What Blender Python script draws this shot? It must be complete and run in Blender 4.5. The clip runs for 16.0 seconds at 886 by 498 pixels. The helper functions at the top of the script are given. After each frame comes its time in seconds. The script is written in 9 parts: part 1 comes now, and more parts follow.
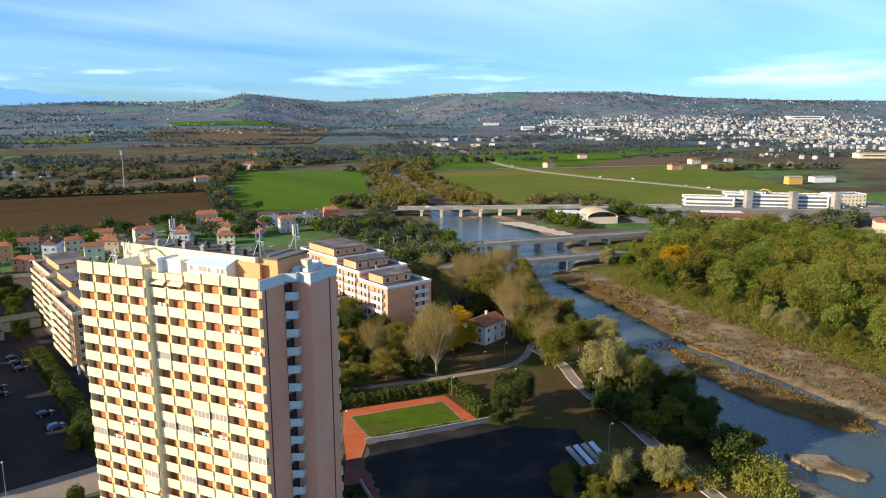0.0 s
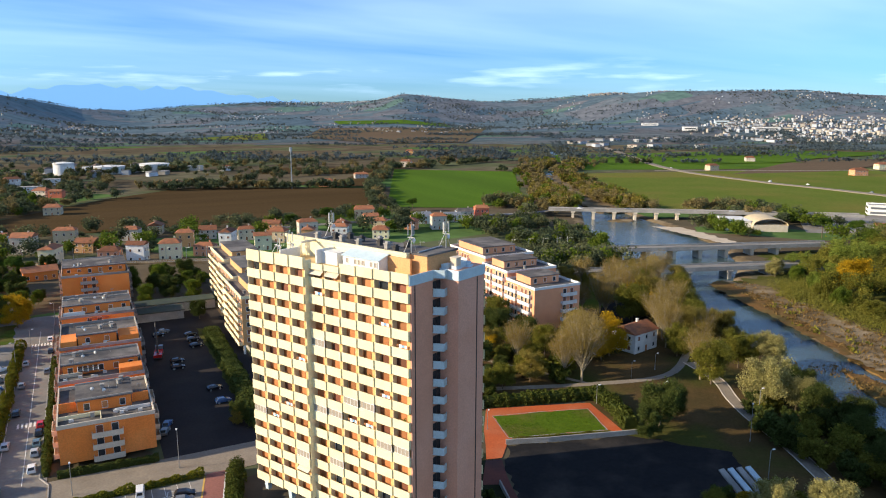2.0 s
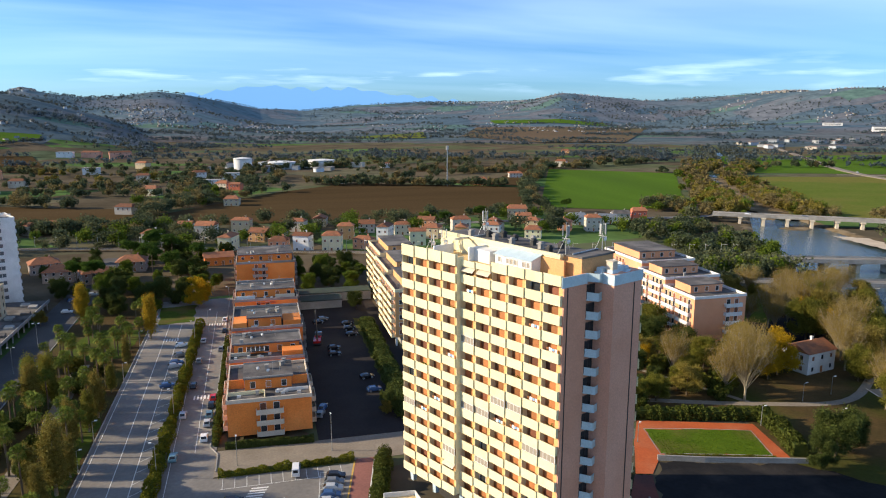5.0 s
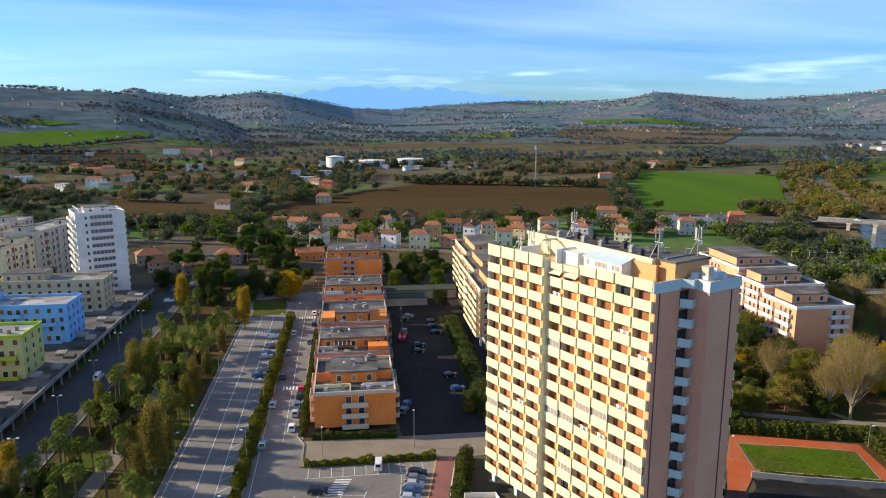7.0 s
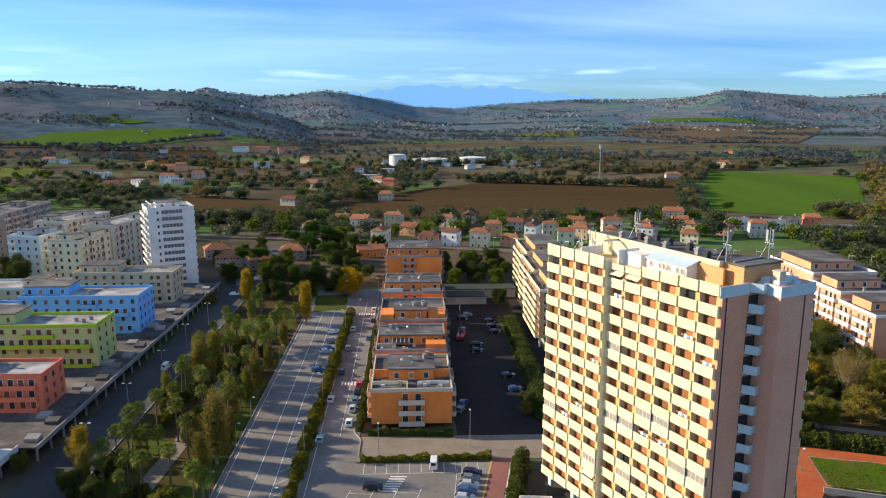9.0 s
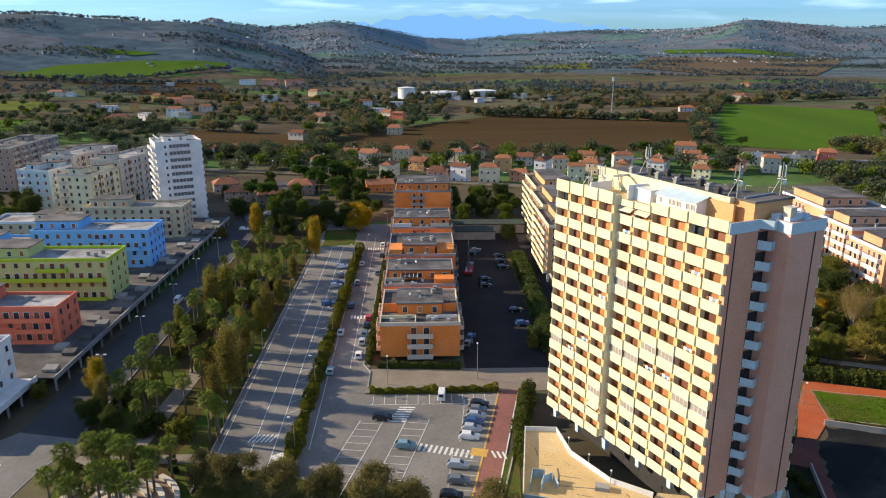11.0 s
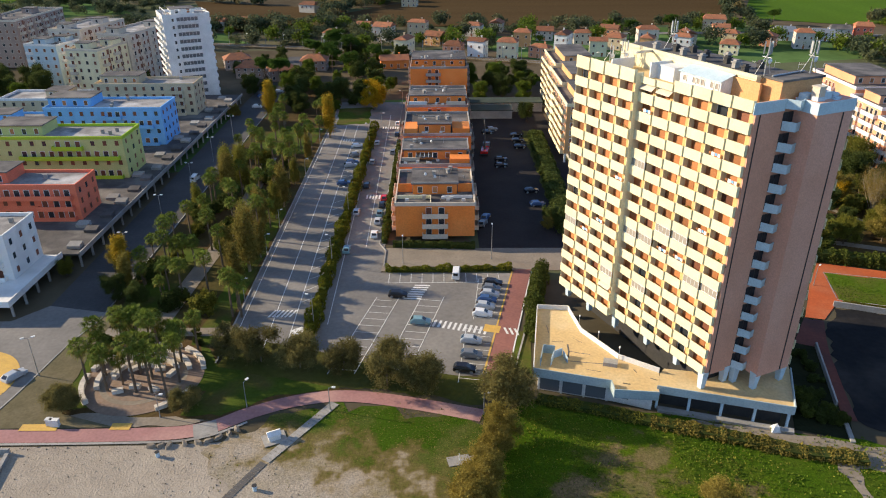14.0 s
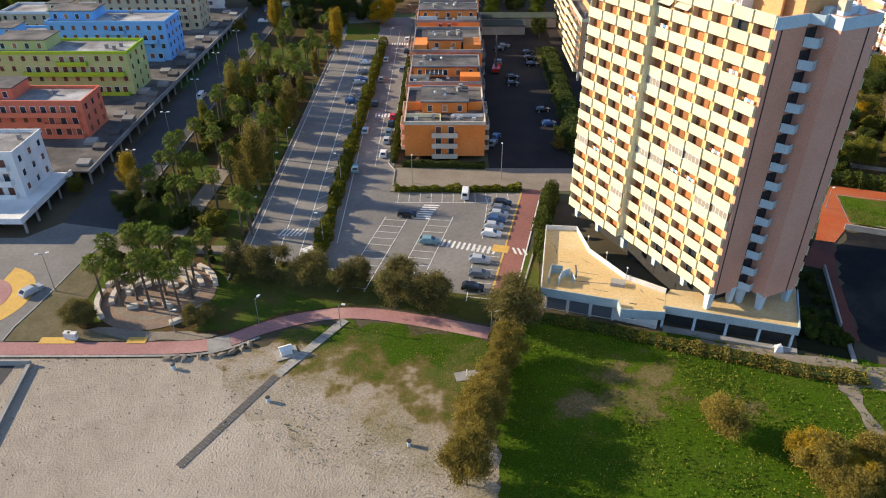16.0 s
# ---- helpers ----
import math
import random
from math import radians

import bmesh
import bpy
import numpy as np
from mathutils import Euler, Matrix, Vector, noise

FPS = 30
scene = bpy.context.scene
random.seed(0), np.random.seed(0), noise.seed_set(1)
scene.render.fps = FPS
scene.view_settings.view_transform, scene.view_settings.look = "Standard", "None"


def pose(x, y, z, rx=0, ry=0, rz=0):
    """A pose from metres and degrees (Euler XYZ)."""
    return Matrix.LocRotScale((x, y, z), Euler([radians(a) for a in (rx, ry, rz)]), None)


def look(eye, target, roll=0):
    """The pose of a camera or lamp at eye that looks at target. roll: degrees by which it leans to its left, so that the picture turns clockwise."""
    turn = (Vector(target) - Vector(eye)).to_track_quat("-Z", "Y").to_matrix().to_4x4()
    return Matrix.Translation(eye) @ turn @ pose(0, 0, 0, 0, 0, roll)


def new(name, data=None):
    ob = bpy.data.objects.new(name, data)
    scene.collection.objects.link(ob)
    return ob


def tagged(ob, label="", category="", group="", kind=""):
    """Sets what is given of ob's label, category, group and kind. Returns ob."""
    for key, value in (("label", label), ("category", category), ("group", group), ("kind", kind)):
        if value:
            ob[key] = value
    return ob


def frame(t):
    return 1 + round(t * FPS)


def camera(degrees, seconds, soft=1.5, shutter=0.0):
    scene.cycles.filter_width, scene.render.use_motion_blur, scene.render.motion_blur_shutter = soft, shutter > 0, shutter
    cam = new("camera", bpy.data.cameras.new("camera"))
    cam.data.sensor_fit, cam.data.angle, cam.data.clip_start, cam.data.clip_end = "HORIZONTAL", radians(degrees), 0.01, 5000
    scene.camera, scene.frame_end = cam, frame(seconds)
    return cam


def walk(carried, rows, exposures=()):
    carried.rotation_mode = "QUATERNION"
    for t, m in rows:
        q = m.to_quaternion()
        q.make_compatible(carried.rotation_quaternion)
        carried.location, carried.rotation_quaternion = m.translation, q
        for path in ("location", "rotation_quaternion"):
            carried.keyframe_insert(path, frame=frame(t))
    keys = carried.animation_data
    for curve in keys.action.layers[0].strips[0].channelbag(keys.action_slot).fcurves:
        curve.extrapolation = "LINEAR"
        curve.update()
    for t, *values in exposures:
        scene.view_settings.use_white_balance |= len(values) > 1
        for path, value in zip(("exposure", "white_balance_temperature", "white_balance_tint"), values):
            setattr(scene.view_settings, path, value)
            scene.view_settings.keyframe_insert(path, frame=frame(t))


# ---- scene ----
cam = camera(64.22, 16.0, soft=1.1)
PATH = [
    (0.0, pose(0.00, 0.00, 76.00, 79.20, -0.03, -39.40)),
    (0.5, pose(0.22, 0.34, 75.98, 79.18, -0.05, -34.80)),
    (1.0, pose(0.47, 0.62, 75.94, 79.17, -0.07, -30.92)),
    (1.5, pose(0.68, 0.85, 75.90, 79.16, -0.10, -28.92)),
    (2.0, pose(0.67, 1.09, 75.86, 79.16, -0.10, -27.14)),
    (2.5, pose(0.70, 1.37, 75.80, 79.18, -0.11, -23.82)),
    (3.0, pose(0.87, 1.72, 75.74, 79.17, -0.15, -21.26)),
    (3.5, pose(0.92, 2.06, 75.69, 79.16, -0.13, -20.06)),
    (4.0, pose(0.96, 2.51, 75.61, 79.12, -0.10, -17.96)),
    (6.5, pose(0.93, 3.09, 75.54, 79.07, -0.07, -10.17)),
    (7.0, pose(0.98, 3.52, 75.50, 79.04, -0.09, -7.62)),
    (7.5, pose(1.17, 3.96, 75.39, 79.05, -0.07, -5.05)),
    (8.0, pose(1.44, 4.33, 75.28, 79.04, -0.04, -3.40)),
    (9.1, pose(1.62, 4.55, 75.25, 78.90, -0.04, -2.55)),
    (9.7, pose(1.68, 4.60, 75.25, 77.75, -0.03, -2.35)),
    (10.5, pose(1.75, 4.68, 75.25, 75.31, -0.03, -2.05)),
    (11.0, pose(1.88, 4.84, 75.27, 73.66, 0.01, -1.80)),
    (11.5, pose(1.92, 4.95, 75.28, 72.02, 0.03, -1.60)),
    (12.0, pose(1.94, 5.02, 75.29, 70.41, 0.08, -1.39)),
    (12.5, pose(1.99, 5.07, 75.36, 68.76, 0.09, -1.14)),
    (13.0, pose(2.01, 5.11, 75.42, 67.11, 0.16, -0.95)),
    (13.5, pose(2.03, 5.17, 75.43, 65.47, 0.18, -0.73)),
    (14.0, pose(2.06, 5.16, 75.31, 63.92, 0.16, -0.49)),
    (14.5, pose(2.12, 5.11, 75.21, 62.37, 0.15, -0.26)),
    (15.0, pose(2.13, 5.04, 75.12, 60.79, 0.17, -0.05)),
    (15.5, pose(2.10, 5.07, 75.04, 59.18, 0.18, 0.14)),
    (16.0, pose(2.13, 5.12, 74.98, 57.55, 0.17, 0.38)),
]
walk(cam, PATH, exposures=((0.0, 0.89, 6150, 10), (3.0, 0.80, 6150, 10), (12.0, 0.77, 6150, 10), (16.0, 0.90, 6150, 10)))

# ---- sky and sun ----
SUN_EL, SUN_AZ = radians(20.5), radians(-75)
SUN_DIR = Vector((math.sin(SUN_AZ) * math.cos(SUN_EL), math.cos(SUN_AZ) * math.cos(SUN_EL), math.sin(SUN_EL)))
sun = new("sun", bpy.data.lights.new("sun", "SUN"))
sun.data.energy, sun.data.angle, sun.data.color = 5.0, radians(0.6), (1.0, 0.81, 0.55)
sun.matrix_world = look(SUN_DIR * 300, (0, 0, 0))

world = bpy.data.worlds.new("sky")
scene.world = world
world.use_nodes = True
wn, wl = world.node_tree.nodes, world.node_tree.links
wn.clear()
sky = wn.new("ShaderNodeTexSky")
sky.sky_type, sky.sun_disc = "NISHITA", False
sky.sun_elevation, sky.sun_rotation = SUN_EL, SUN_AZ
sky.air_density, sky.dust_density, sky.ozone_density = 1.0, 0.3, 2.5
geo = wn.new("ShaderNodeTexCoord")
sep = wn.new("ShaderNodeSeparateXYZ")
wl.new(geo.outputs["Generated"], sep.inputs[0])


def wmath(op, a, b=None, clamp=False):
    n = wn.new("ShaderNodeMath")
    n.operation, n.use_clamp = op, clamp
    for i, v in enumerate((a, b)):
        if v is None:
            continue
        if isinstance(v, (int, float)):
            n.inputs[i].default_value = v
        else:
            wl.new(v, n.inputs[i])
    return n.outputs[0]


# clouds lie on a high flat layer: the direction is projected on it
up = wmath("MAXIMUM", sep.outputs[2], 0.0)
den = wmath("ADD", up, 0.06)
cx, cy = wmath("DIVIDE", sep.outputs[0], den), wmath("DIVIDE", sep.outputs[1], den)
comb = wn.new("ShaderNodeCombineXYZ")
wl.new(cx, comb.inputs[0])
wl.new(cy, comb.inputs[1])
maps = wn.new("ShaderNodeMapping")
maps.inputs["Rotation"].default_value = (0, 0, radians(20))
maps.inputs["Scale"].default_value = (0.13, 0.34, 1.0)
wl.new(comb.outputs[0], maps.inputs[0])
cn = wn.new("ShaderNodeTexNoise")
cn.inputs["Scale"].default_value, cn.inputs["Detail"].default_value, cn.inputs["Distortion"].default_value = 1.1, 5, 0.35
wl.new(maps.outputs[0], cn.inputs["Vector"])
ramp = wn.new("ShaderNodeValToRGB")
ramp.color_ramp.elements[0].position, ramp.color_ramp.elements[1].position = 0.37, 0.84
wl.new(cn.outputs[0], ramp.inputs[0])
low = wn.new("ShaderNodeTexNoise")
lmap = wn.new("ShaderNodeMapping")
lmap.inputs["Scale"].default_value = (5.0, 5.0, 46.0)
wl.new(geo.outputs["Generated"], lmap.inputs[0])
wl.new(lmap.outputs[0], low.inputs["Vector"])
low.inputs["Scale"].default_value, low.inputs["Detail"].default_value = 1.2, 5
lramp = wn.new("ShaderNodeValToRGB")
lramp.color_ramp.elements[0].position, lramp.color_ramp.elements[1].position = 0.5, 0.75
wl.new(low.outputs[0], lramp.inputs[0])
band = wmath("SUBTRACT", 1.0, wmath("MULTIPLY", wmath("ABSOLUTE", wmath("SUBTRACT", sep.outputs[2], 0.05)), 30.0), clamp=True)
lowc = wmath("MULTIPLY", wmath("MULTIPLY", lramp.outputs[0], band), 0.80)
thin = wmath("MULTIPLY", up, 5.5, clamp=True)
cover = wmath("MAXIMUM", wmath("MULTIPLY", wmath("MULTIPLY", ramp.outputs[0], 0.95), thin), lowc)
tint = wn.new("ShaderNodeMixRGB")
tint.blend_type = "MULTIPLY"
tint.inputs[0].default_value = 1.0
wl.new(sky.outputs[0], tint.inputs[1])
tint.inputs[2].default_value = (0.53, 0.92, 1.52, 1)
mixc = wn.new("ShaderNodeMixRGB")
wl.new(cover, mixc.inputs[0])
wl.new(tint.outputs[0], mixc.inputs[1])
mixc.inputs[2].default_value = (9.2, 11.8, 14.8, 1)
# the sky pales towards the horizon
fade = wmath("ADD", wmath("MULTIPLY", wmath("POWER", wmath("SUBTRACT", 1.0, up), 2.0), 0.55), 0.80)
bg = wn.new("ShaderNodeBackground")
wl.new(wmath("MULTIPLY", fade, 0.056), bg.inputs[1])
wl.new(mixc.outputs[0], bg.inputs[0])
wo = wn.new("ShaderNodeOutputWorld")
wl.new(bg.outputs[0], wo.inputs[0])

# ---- materials ----
def noise_mat(name, c1, c2, scale=1.0, rough=0.8, fine=None, bump=0.0, metal=0.0, spec=0.3, c3=None, big=0.0, isle=0.0, obrand=0.0, trans=0.0, aniso=None):
    """A surface whose colour wanders between c1 and c2 on two scales (in waves per metre), with c3 in patches."""
    m = bpy.data.materials.new(name)
    m.use_nodes = True
    n, l = m.node_tree.nodes, m.node_tree.links
    p = n["Principled BSDF"]
    p.inputs["Roughness"].default_value, p.inputs["Metallic"].default_value = rough, metal
    p.inputs["Specular IOR Level"].default_value = spec
    g = n.new("ShaderNodeNewGeometry")
    vec = g.outputs["Position"]
    if aniso:
        mp = n.new("ShaderNodeMapping")
        mp.inputs["Scale"].default_value = aniso[:3]
        if len(aniso) > 3:
            mp.inputs["Rotation"].default_value = (0, 0, radians(aniso[3]))
        l.new(vec, mp.inputs[0])
        vec = mp.outputs[0]
    a = n.new("ShaderNodeTexNoise")
    a.inputs["Scale"].default_value, a.inputs["Detail"].default_value, a.inputs["Roughness"].default_value = scale, 5, 0.62
    l.new(vec, a.inputs["Vector"])
    r = n.new("ShaderNodeMapRange")
    r.inputs["From Min"].default_value, r.inputs["From Max"].default_value = 0.34, 0.66
    l.new(a.outputs[0], r.inputs["Value"])
    fac = r.outputs[0]
    mix = n.new("ShaderNodeMixRGB")
    mix.inputs[1].default_value, mix.inputs[2].default_value = (*c1, 1), (*c2, 1)
    l.new(fac, mix.inputs[0])
    col = mix.outputs[0]
    if c3:
        b = n.new("ShaderNodeTexNoise")
        b.inputs["Scale"].default_value, b.inputs["Detail"].default_value = big or scale / 8, 3
        l.new(vec, b.inputs["Vector"])
        br = n.new("ShaderNodeMapRange")
        br.inputs["From Min"].default_value, br.inputs["From Max"].default_value = 0.48, 0.66
        l.new(b.outputs[0], br.inputs["Value"])
        mb = n.new("ShaderNodeMixRGB")
        l.new(br.outputs[0], mb.inputs[0])
        l.new(col, mb.inputs[1])
        mb.inputs[2].default_value = (*c3, 1)
        col = mb.outputs[0]
    f = n.new("ShaderNodeTexNoise")
    f.inputs["Scale"].default_value, f.inputs["Detail"].default_value = fine or scale * 9, 3
    l.new(g.outputs["Position"], f.inputs["Vector"])
    fr = n.new("ShaderNodeMapRange")
    fr.inputs["To Min"].default_value, fr.inputs["To Max"].default_value = 0.72, 1.28
    l.new(f.outputs[0], fr.inputs["Value"])
    mul = n.new("ShaderNodeMixRGB")
    mul.blend_type, mul.inputs[0].default_value = "MULTIPLY", 1.0
    l.new(col, mul.inputs[1])
    l.new(fr.outputs[0], mul.inputs[2])
    col = mul.outputs[0]
    for amount, kind in ((isle, "isle"), (obrand, "ob")):
        if amount:
            src = g.outputs["Random Per Island"] if kind == "isle" else n.new("ShaderNodeObjectInfo").outputs["Random"]
            ir = n.new("ShaderNodeMapRange")
            ir.inputs["To Min"].default_value, ir.inputs["To Max"].default_value = 1 - amount, 1 + amount
            l.new(src, ir.inputs["Value"])
            im = n.new("ShaderNodeMixRGB")
            im.blend_type, im.inputs[0].default_value = "MULTIPLY", 1.0
            l.new(col, im.inputs[1])
            l.new(ir.outputs[0], im.inputs[2])
            col = im.outputs[0]
    l.new(col, p.inputs["Base Color"])
    if trans:
        t = n.new("ShaderNodeBsdfTranslucent")
        l.new(col, t.inputs[0])
        ms = n.new("ShaderNodeMixShader")
        ms.inputs[0].default_value = trans
        l.new(p.outputs[0], ms.inputs[1])
        l.new(t.outputs[0], ms.inputs[2])
        l.new(ms.outputs[0], n["Material Output"].inputs[0])
    if bump:
        bn = n.new("ShaderNodeBump")
        bn.inputs["Strength"].default_value, bn.inputs["Distance"].default_value = 0.6, bump
        l.new(f.outputs[0], bn.inputs["Height"])
        l.new(bn.outputs[0], p.inputs["Normal"])
    return m


def fields_mat(name, cols, size, turn):
    """Farmland: a patchwork of plots, each of its own crop, with grain and drills."""
    m = bpy.data.materials.new(name)
    m.use_nodes = True
    n, l = m.node_tree.nodes, m.node_tree.links
    p = n["Principled BSDF"]
    p.inputs["Roughness"].default_value, p.inputs["Specular IOR Level"].default_value = 0.95, 0.0
    g = n.new("ShaderNodeNewGeometry")
    mp = n.new("ShaderNodeMapping")
    mp.inputs["Scale"].default_value, mp.inputs["Rotation"].default_value = (1 / size[0], 1 / size[1], 0.0), (0, 0, radians(turn))
    l.new(g.outputs["Position"], mp.inputs[0])
    v = n.new("ShaderNodeTexVoronoi")
    v.distance, v.inputs["Scale"].default_value = "CHEBYCHEV", 1.0
    l.new(mp.outputs[0], v.inputs["Vector"])
    r = n.new("ShaderNodeValToRGB")
    r.color_ramp.interpolation = "CONSTANT"
    r.color_ramp.elements[0].color = (*cols[0][1], 1)
    r.color_ramp.elements[1].position, r.color_ramp.elements[1].color = cols[1][0], (*cols[1][1], 1)
    for pos, c in cols[2:]:
        e = r.color_ramp.elements.new(pos)
        e.color = (*c, 1)
    sx = n.new("ShaderNodeSeparateColor")
    l.new(v.outputs["Color"], sx.inputs[0])
    l.new(sx.outputs[0], r.inputs[0])
    a = n.new("ShaderNodeTexNoise")
    a.inputs["Scale"].default_value, a.inputs["Detail"].default_value, a.inputs["Roughness"].default_value = 0.02, 9, 0.7
    l.new(g.outputs["Position"], a.inputs["Vector"])
    ar = n.new("ShaderNodeMapRange")
    ar.inputs["From Min"].default_value, ar.inputs["From Max"].default_value = 0.3, 0.7
    ar.inputs["To Min"].default_value, ar.inputs["To Max"].default_value = 0.55, 1.45
    l.new(a.outputs[0], ar.inputs["Value"])
    mul = n.new("ShaderNodeMixRGB")
    mul.blend_type, mul.inputs[0].default_value = "MULTIPLY", 1.0
    l.new(r.outputs[0], mul.inputs[1])
    l.new(ar.outputs[0], mul.inputs[2])
    l.new(mul.outputs[0], p.inputs["Base Color"])
    return m


def cover_mat(name, tones, spots=(), line=None, rag=1.0, scale=0.22, other=(0.07, 0.09, 0.012)):
    """Ground cover that thins out: tones from bare to grown, round bare spots (x, y, reach) or across a line (nx, ny, offset, width)."""
    m = bpy.data.materials.new(name)
    m.use_nodes = True
    n, l = m.node_tree.nodes, m.node_tree.links
    p = n["Principled BSDF"]
    p.inputs["Roughness"].default_value, p.inputs["Specular IOR Level"].default_value = 0.95, 0.03
    pos = n.new("ShaderNodeNewGeometry").outputs["Position"]

    def calc(op, a, b):
        q = n.new("ShaderNodeMath")
        q.operation = op
        for k, v in enumerate((a, b)):
            if isinstance(v, (int, float)):
                q.inputs[k].default_value = v
            else:
                l.new(v, q.inputs[k])
        return q.outputs[0]

    def tex(sc, detail):
        q = n.new("ShaderNodeTexNoise")
        q.inputs["Scale"].default_value, q.inputs["Detail"].default_value, q.inputs["Roughness"].default_value = sc, detail, 0.65
        l.new(pos, q.inputs["Vector"])
        return q.outputs[0]

    if line:
        d = n.new("ShaderNodeVectorMath")
        d.operation = "DOT_PRODUCT"
        l.new(pos, d.inputs[0])
        d.inputs[1].default_value = (line[0], line[1], 0)
        f = calc("DIVIDE", calc("SUBTRACT", d.outputs["Value"], line[2]), line[3])
    else:
        f = None
        for x, y, r in spots:
            d = n.new("ShaderNodeVectorMath")
            d.operation = "DISTANCE"
            l.new(pos, d.inputs[0])
            d.inputs[1].default_value = (x, y, 0)
            g = calc("DIVIDE", d.outputs["Value"], r)
            f = g if f is None else calc("MINIMUM", f, g)
    f = calc("ADD", f, calc("MULTIPLY", calc("SUBTRACT", tex(scale, 8), 0.5), rag * 2))
    r = n.new("ShaderNodeValToRGB")
    r.color_ramp.elements[0].position, r.color_ramp.elements[0].color = tones[0][0], (*tones[0][1], 1)
    r.color_ramp.elements[1].position, r.color_ramp.elements[1].color = tones[1][0], (*tones[1][1], 1)
    for at, c in tones[2:]:
        r.color_ramp.elements.new(at).color = (*c, 1)
    l.new(f, r.inputs[0])
    mx = n.new("ShaderNodeMixRGB")
    mo = n.new("ShaderNodeMapRange")
    mo.inputs["From Min"].default_value, mo.inputs["From Max"].default_value, mo.inputs["To Max"].default_value = 0.46, 0.70, 0.75
    l.new(tex(0.09, 9), mo.inputs["Value"])
    l.new(mo.outputs[0], mx.inputs[0])
    l.new(r.outputs[0], mx.inputs[1])
    mx.inputs[2].default_value = (*other, 1)
    fine = tex(3.2, 4)
    mr = n.new("ShaderNodeMapRange")
    mr.inputs["From Min"].default_value, mr.inputs["From Max"].default_value = 0.3, 0.7
    mr.inputs["To Min"].default_value, mr.inputs["To Max"].default_value = 0.62, 1.38
    l.new(fine, mr.inputs["Value"])
    mul = n.new("ShaderNodeMixRGB")
    mul.blend_type, mul.inputs[0].default_value = "MULTIPLY", 1.0
    l.new(mx.outputs[0], mul.inputs[1])
    l.new(mr.outputs[0], mul.inputs[2])
    l.new(mul.outputs[0], p.inputs["Base Color"])
    b = n.new("ShaderNodeBump")
    b.inputs["Strength"].default_value, b.inputs["Distance"].default_value = 0.6, 0.18
    l.new(fine, b.inputs["Height"])
    l.new(b.outputs[0], p.inputs["Normal"])
    return m


def glass_mat(name, colour, rough=0.08):
    m = bpy.data.materials.new(name)
    m.use_nodes = True
    p = m.node_tree.nodes["Principled BSDF"]
    p.inputs["Base Color"].default_value = (*colour, 1)
    p.inputs["Roughness"].default_value, p.inputs["Specular IOR Level"].default_value = rough, 0.6
    return m


def water_mat():
    m = bpy.data.materials.new("river_water")
    m.use_nodes = True
    n, l = m.node_tree.nodes, m.node_tree.links
    p = n["Principled BSDF"]
    p.inputs["Roughness"].default_value, p.inputs["IOR"].default_value = 0.07, 1.33
    g = n.new("ShaderNodeNewGeometry")
    a = n.new("ShaderNodeTexNoise")
    a.inputs["Scale"].default_value, a.inputs["Detail"].default_value = 0.03, 4
    l.new(g.outputs["Position"], a.inputs["Vector"])
    mix = n.new("ShaderNodeMixRGB")
    mix.inputs[1].default_value, mix.inputs[2].default_value = (0.036, 0.062, 0.072, 1), (0.064, 0.092, 0.090, 1)
    l.new(a.outputs[0], mix.inputs[0])
    l.new(mix.outputs[0], p.inputs["Base Color"])
    w = n.new("ShaderNodeTexNoise")
    w.inputs["Scale"].default_value, w.inputs["Detail"].default_value = 1.6, 5
    l.new(g.outputs["Position"], w.inputs["Vector"])
    b = n.new("ShaderNodeBump")
    b.inputs["Strength"].default_value, b.inputs["Distance"].default_value = 0.9, 0.22
    l.new(w.outputs[0], b.inputs["Height"])
    l.new(b.outputs[0], p.inputs["Normal"])
    return m


M = {}
M["farm"] = fields_mat("farmland", ((0.0, (0.094, 0.104, 0.056)), (0.16, (0.108, 0.086, 0.058)), (0.34, (0.092, 0.078, 0.052)), (0.46, (0.112, 0.104, 0.066)),
                       (0.58, (0.078, 0.098, 0.056)), (0.68, (0.086, 0.142, 0.046)), (0.78, (0.098, 0.080, 0.054))), (150, 80), -20)
# hill plots tinted blue-grey: distance haze painted into the base colour
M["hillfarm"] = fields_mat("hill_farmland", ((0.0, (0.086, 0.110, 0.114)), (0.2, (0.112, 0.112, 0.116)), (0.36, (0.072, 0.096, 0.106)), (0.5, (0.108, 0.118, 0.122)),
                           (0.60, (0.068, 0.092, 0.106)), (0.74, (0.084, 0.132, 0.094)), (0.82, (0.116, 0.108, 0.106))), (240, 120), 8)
# foothill and horizon copies also emit faint blue, standing in for hazy air
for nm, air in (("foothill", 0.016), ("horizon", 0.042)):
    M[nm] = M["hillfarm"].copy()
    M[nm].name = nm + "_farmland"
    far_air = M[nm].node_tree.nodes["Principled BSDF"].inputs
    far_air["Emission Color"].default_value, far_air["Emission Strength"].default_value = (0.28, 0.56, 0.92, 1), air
M["cream"] = noise_mat("cream_paint", (0.77, 0.69, 0.435), (0.72, 0.64, 0.40), 0.5, 0.75, 6, c3=(0.66, 0.58, 0.365), big=0.15)
M["salmon"] = noise_mat("salmon_plaster", (0.62, 0.305, 0.200), (0.57, 0.275, 0.180), 0.25, 0.85, 4, c3=(0.64, 0.335, 0.235), big=0.06)
M["recess"] = noise_mat("orange_plaster", (0.62, 0.345, 0.15), (0.55, 0.30, 0.13), 0.4, 0.85, 4)
# lighter than the recess plaster: sun on the piers put into their colour
M["sunpier"] = noise_mat("sunlit_tone_plaster", (0.74, 0.42, 0.17), (0.68, 0.38, 0.15), 0.4, 0.85, 4)
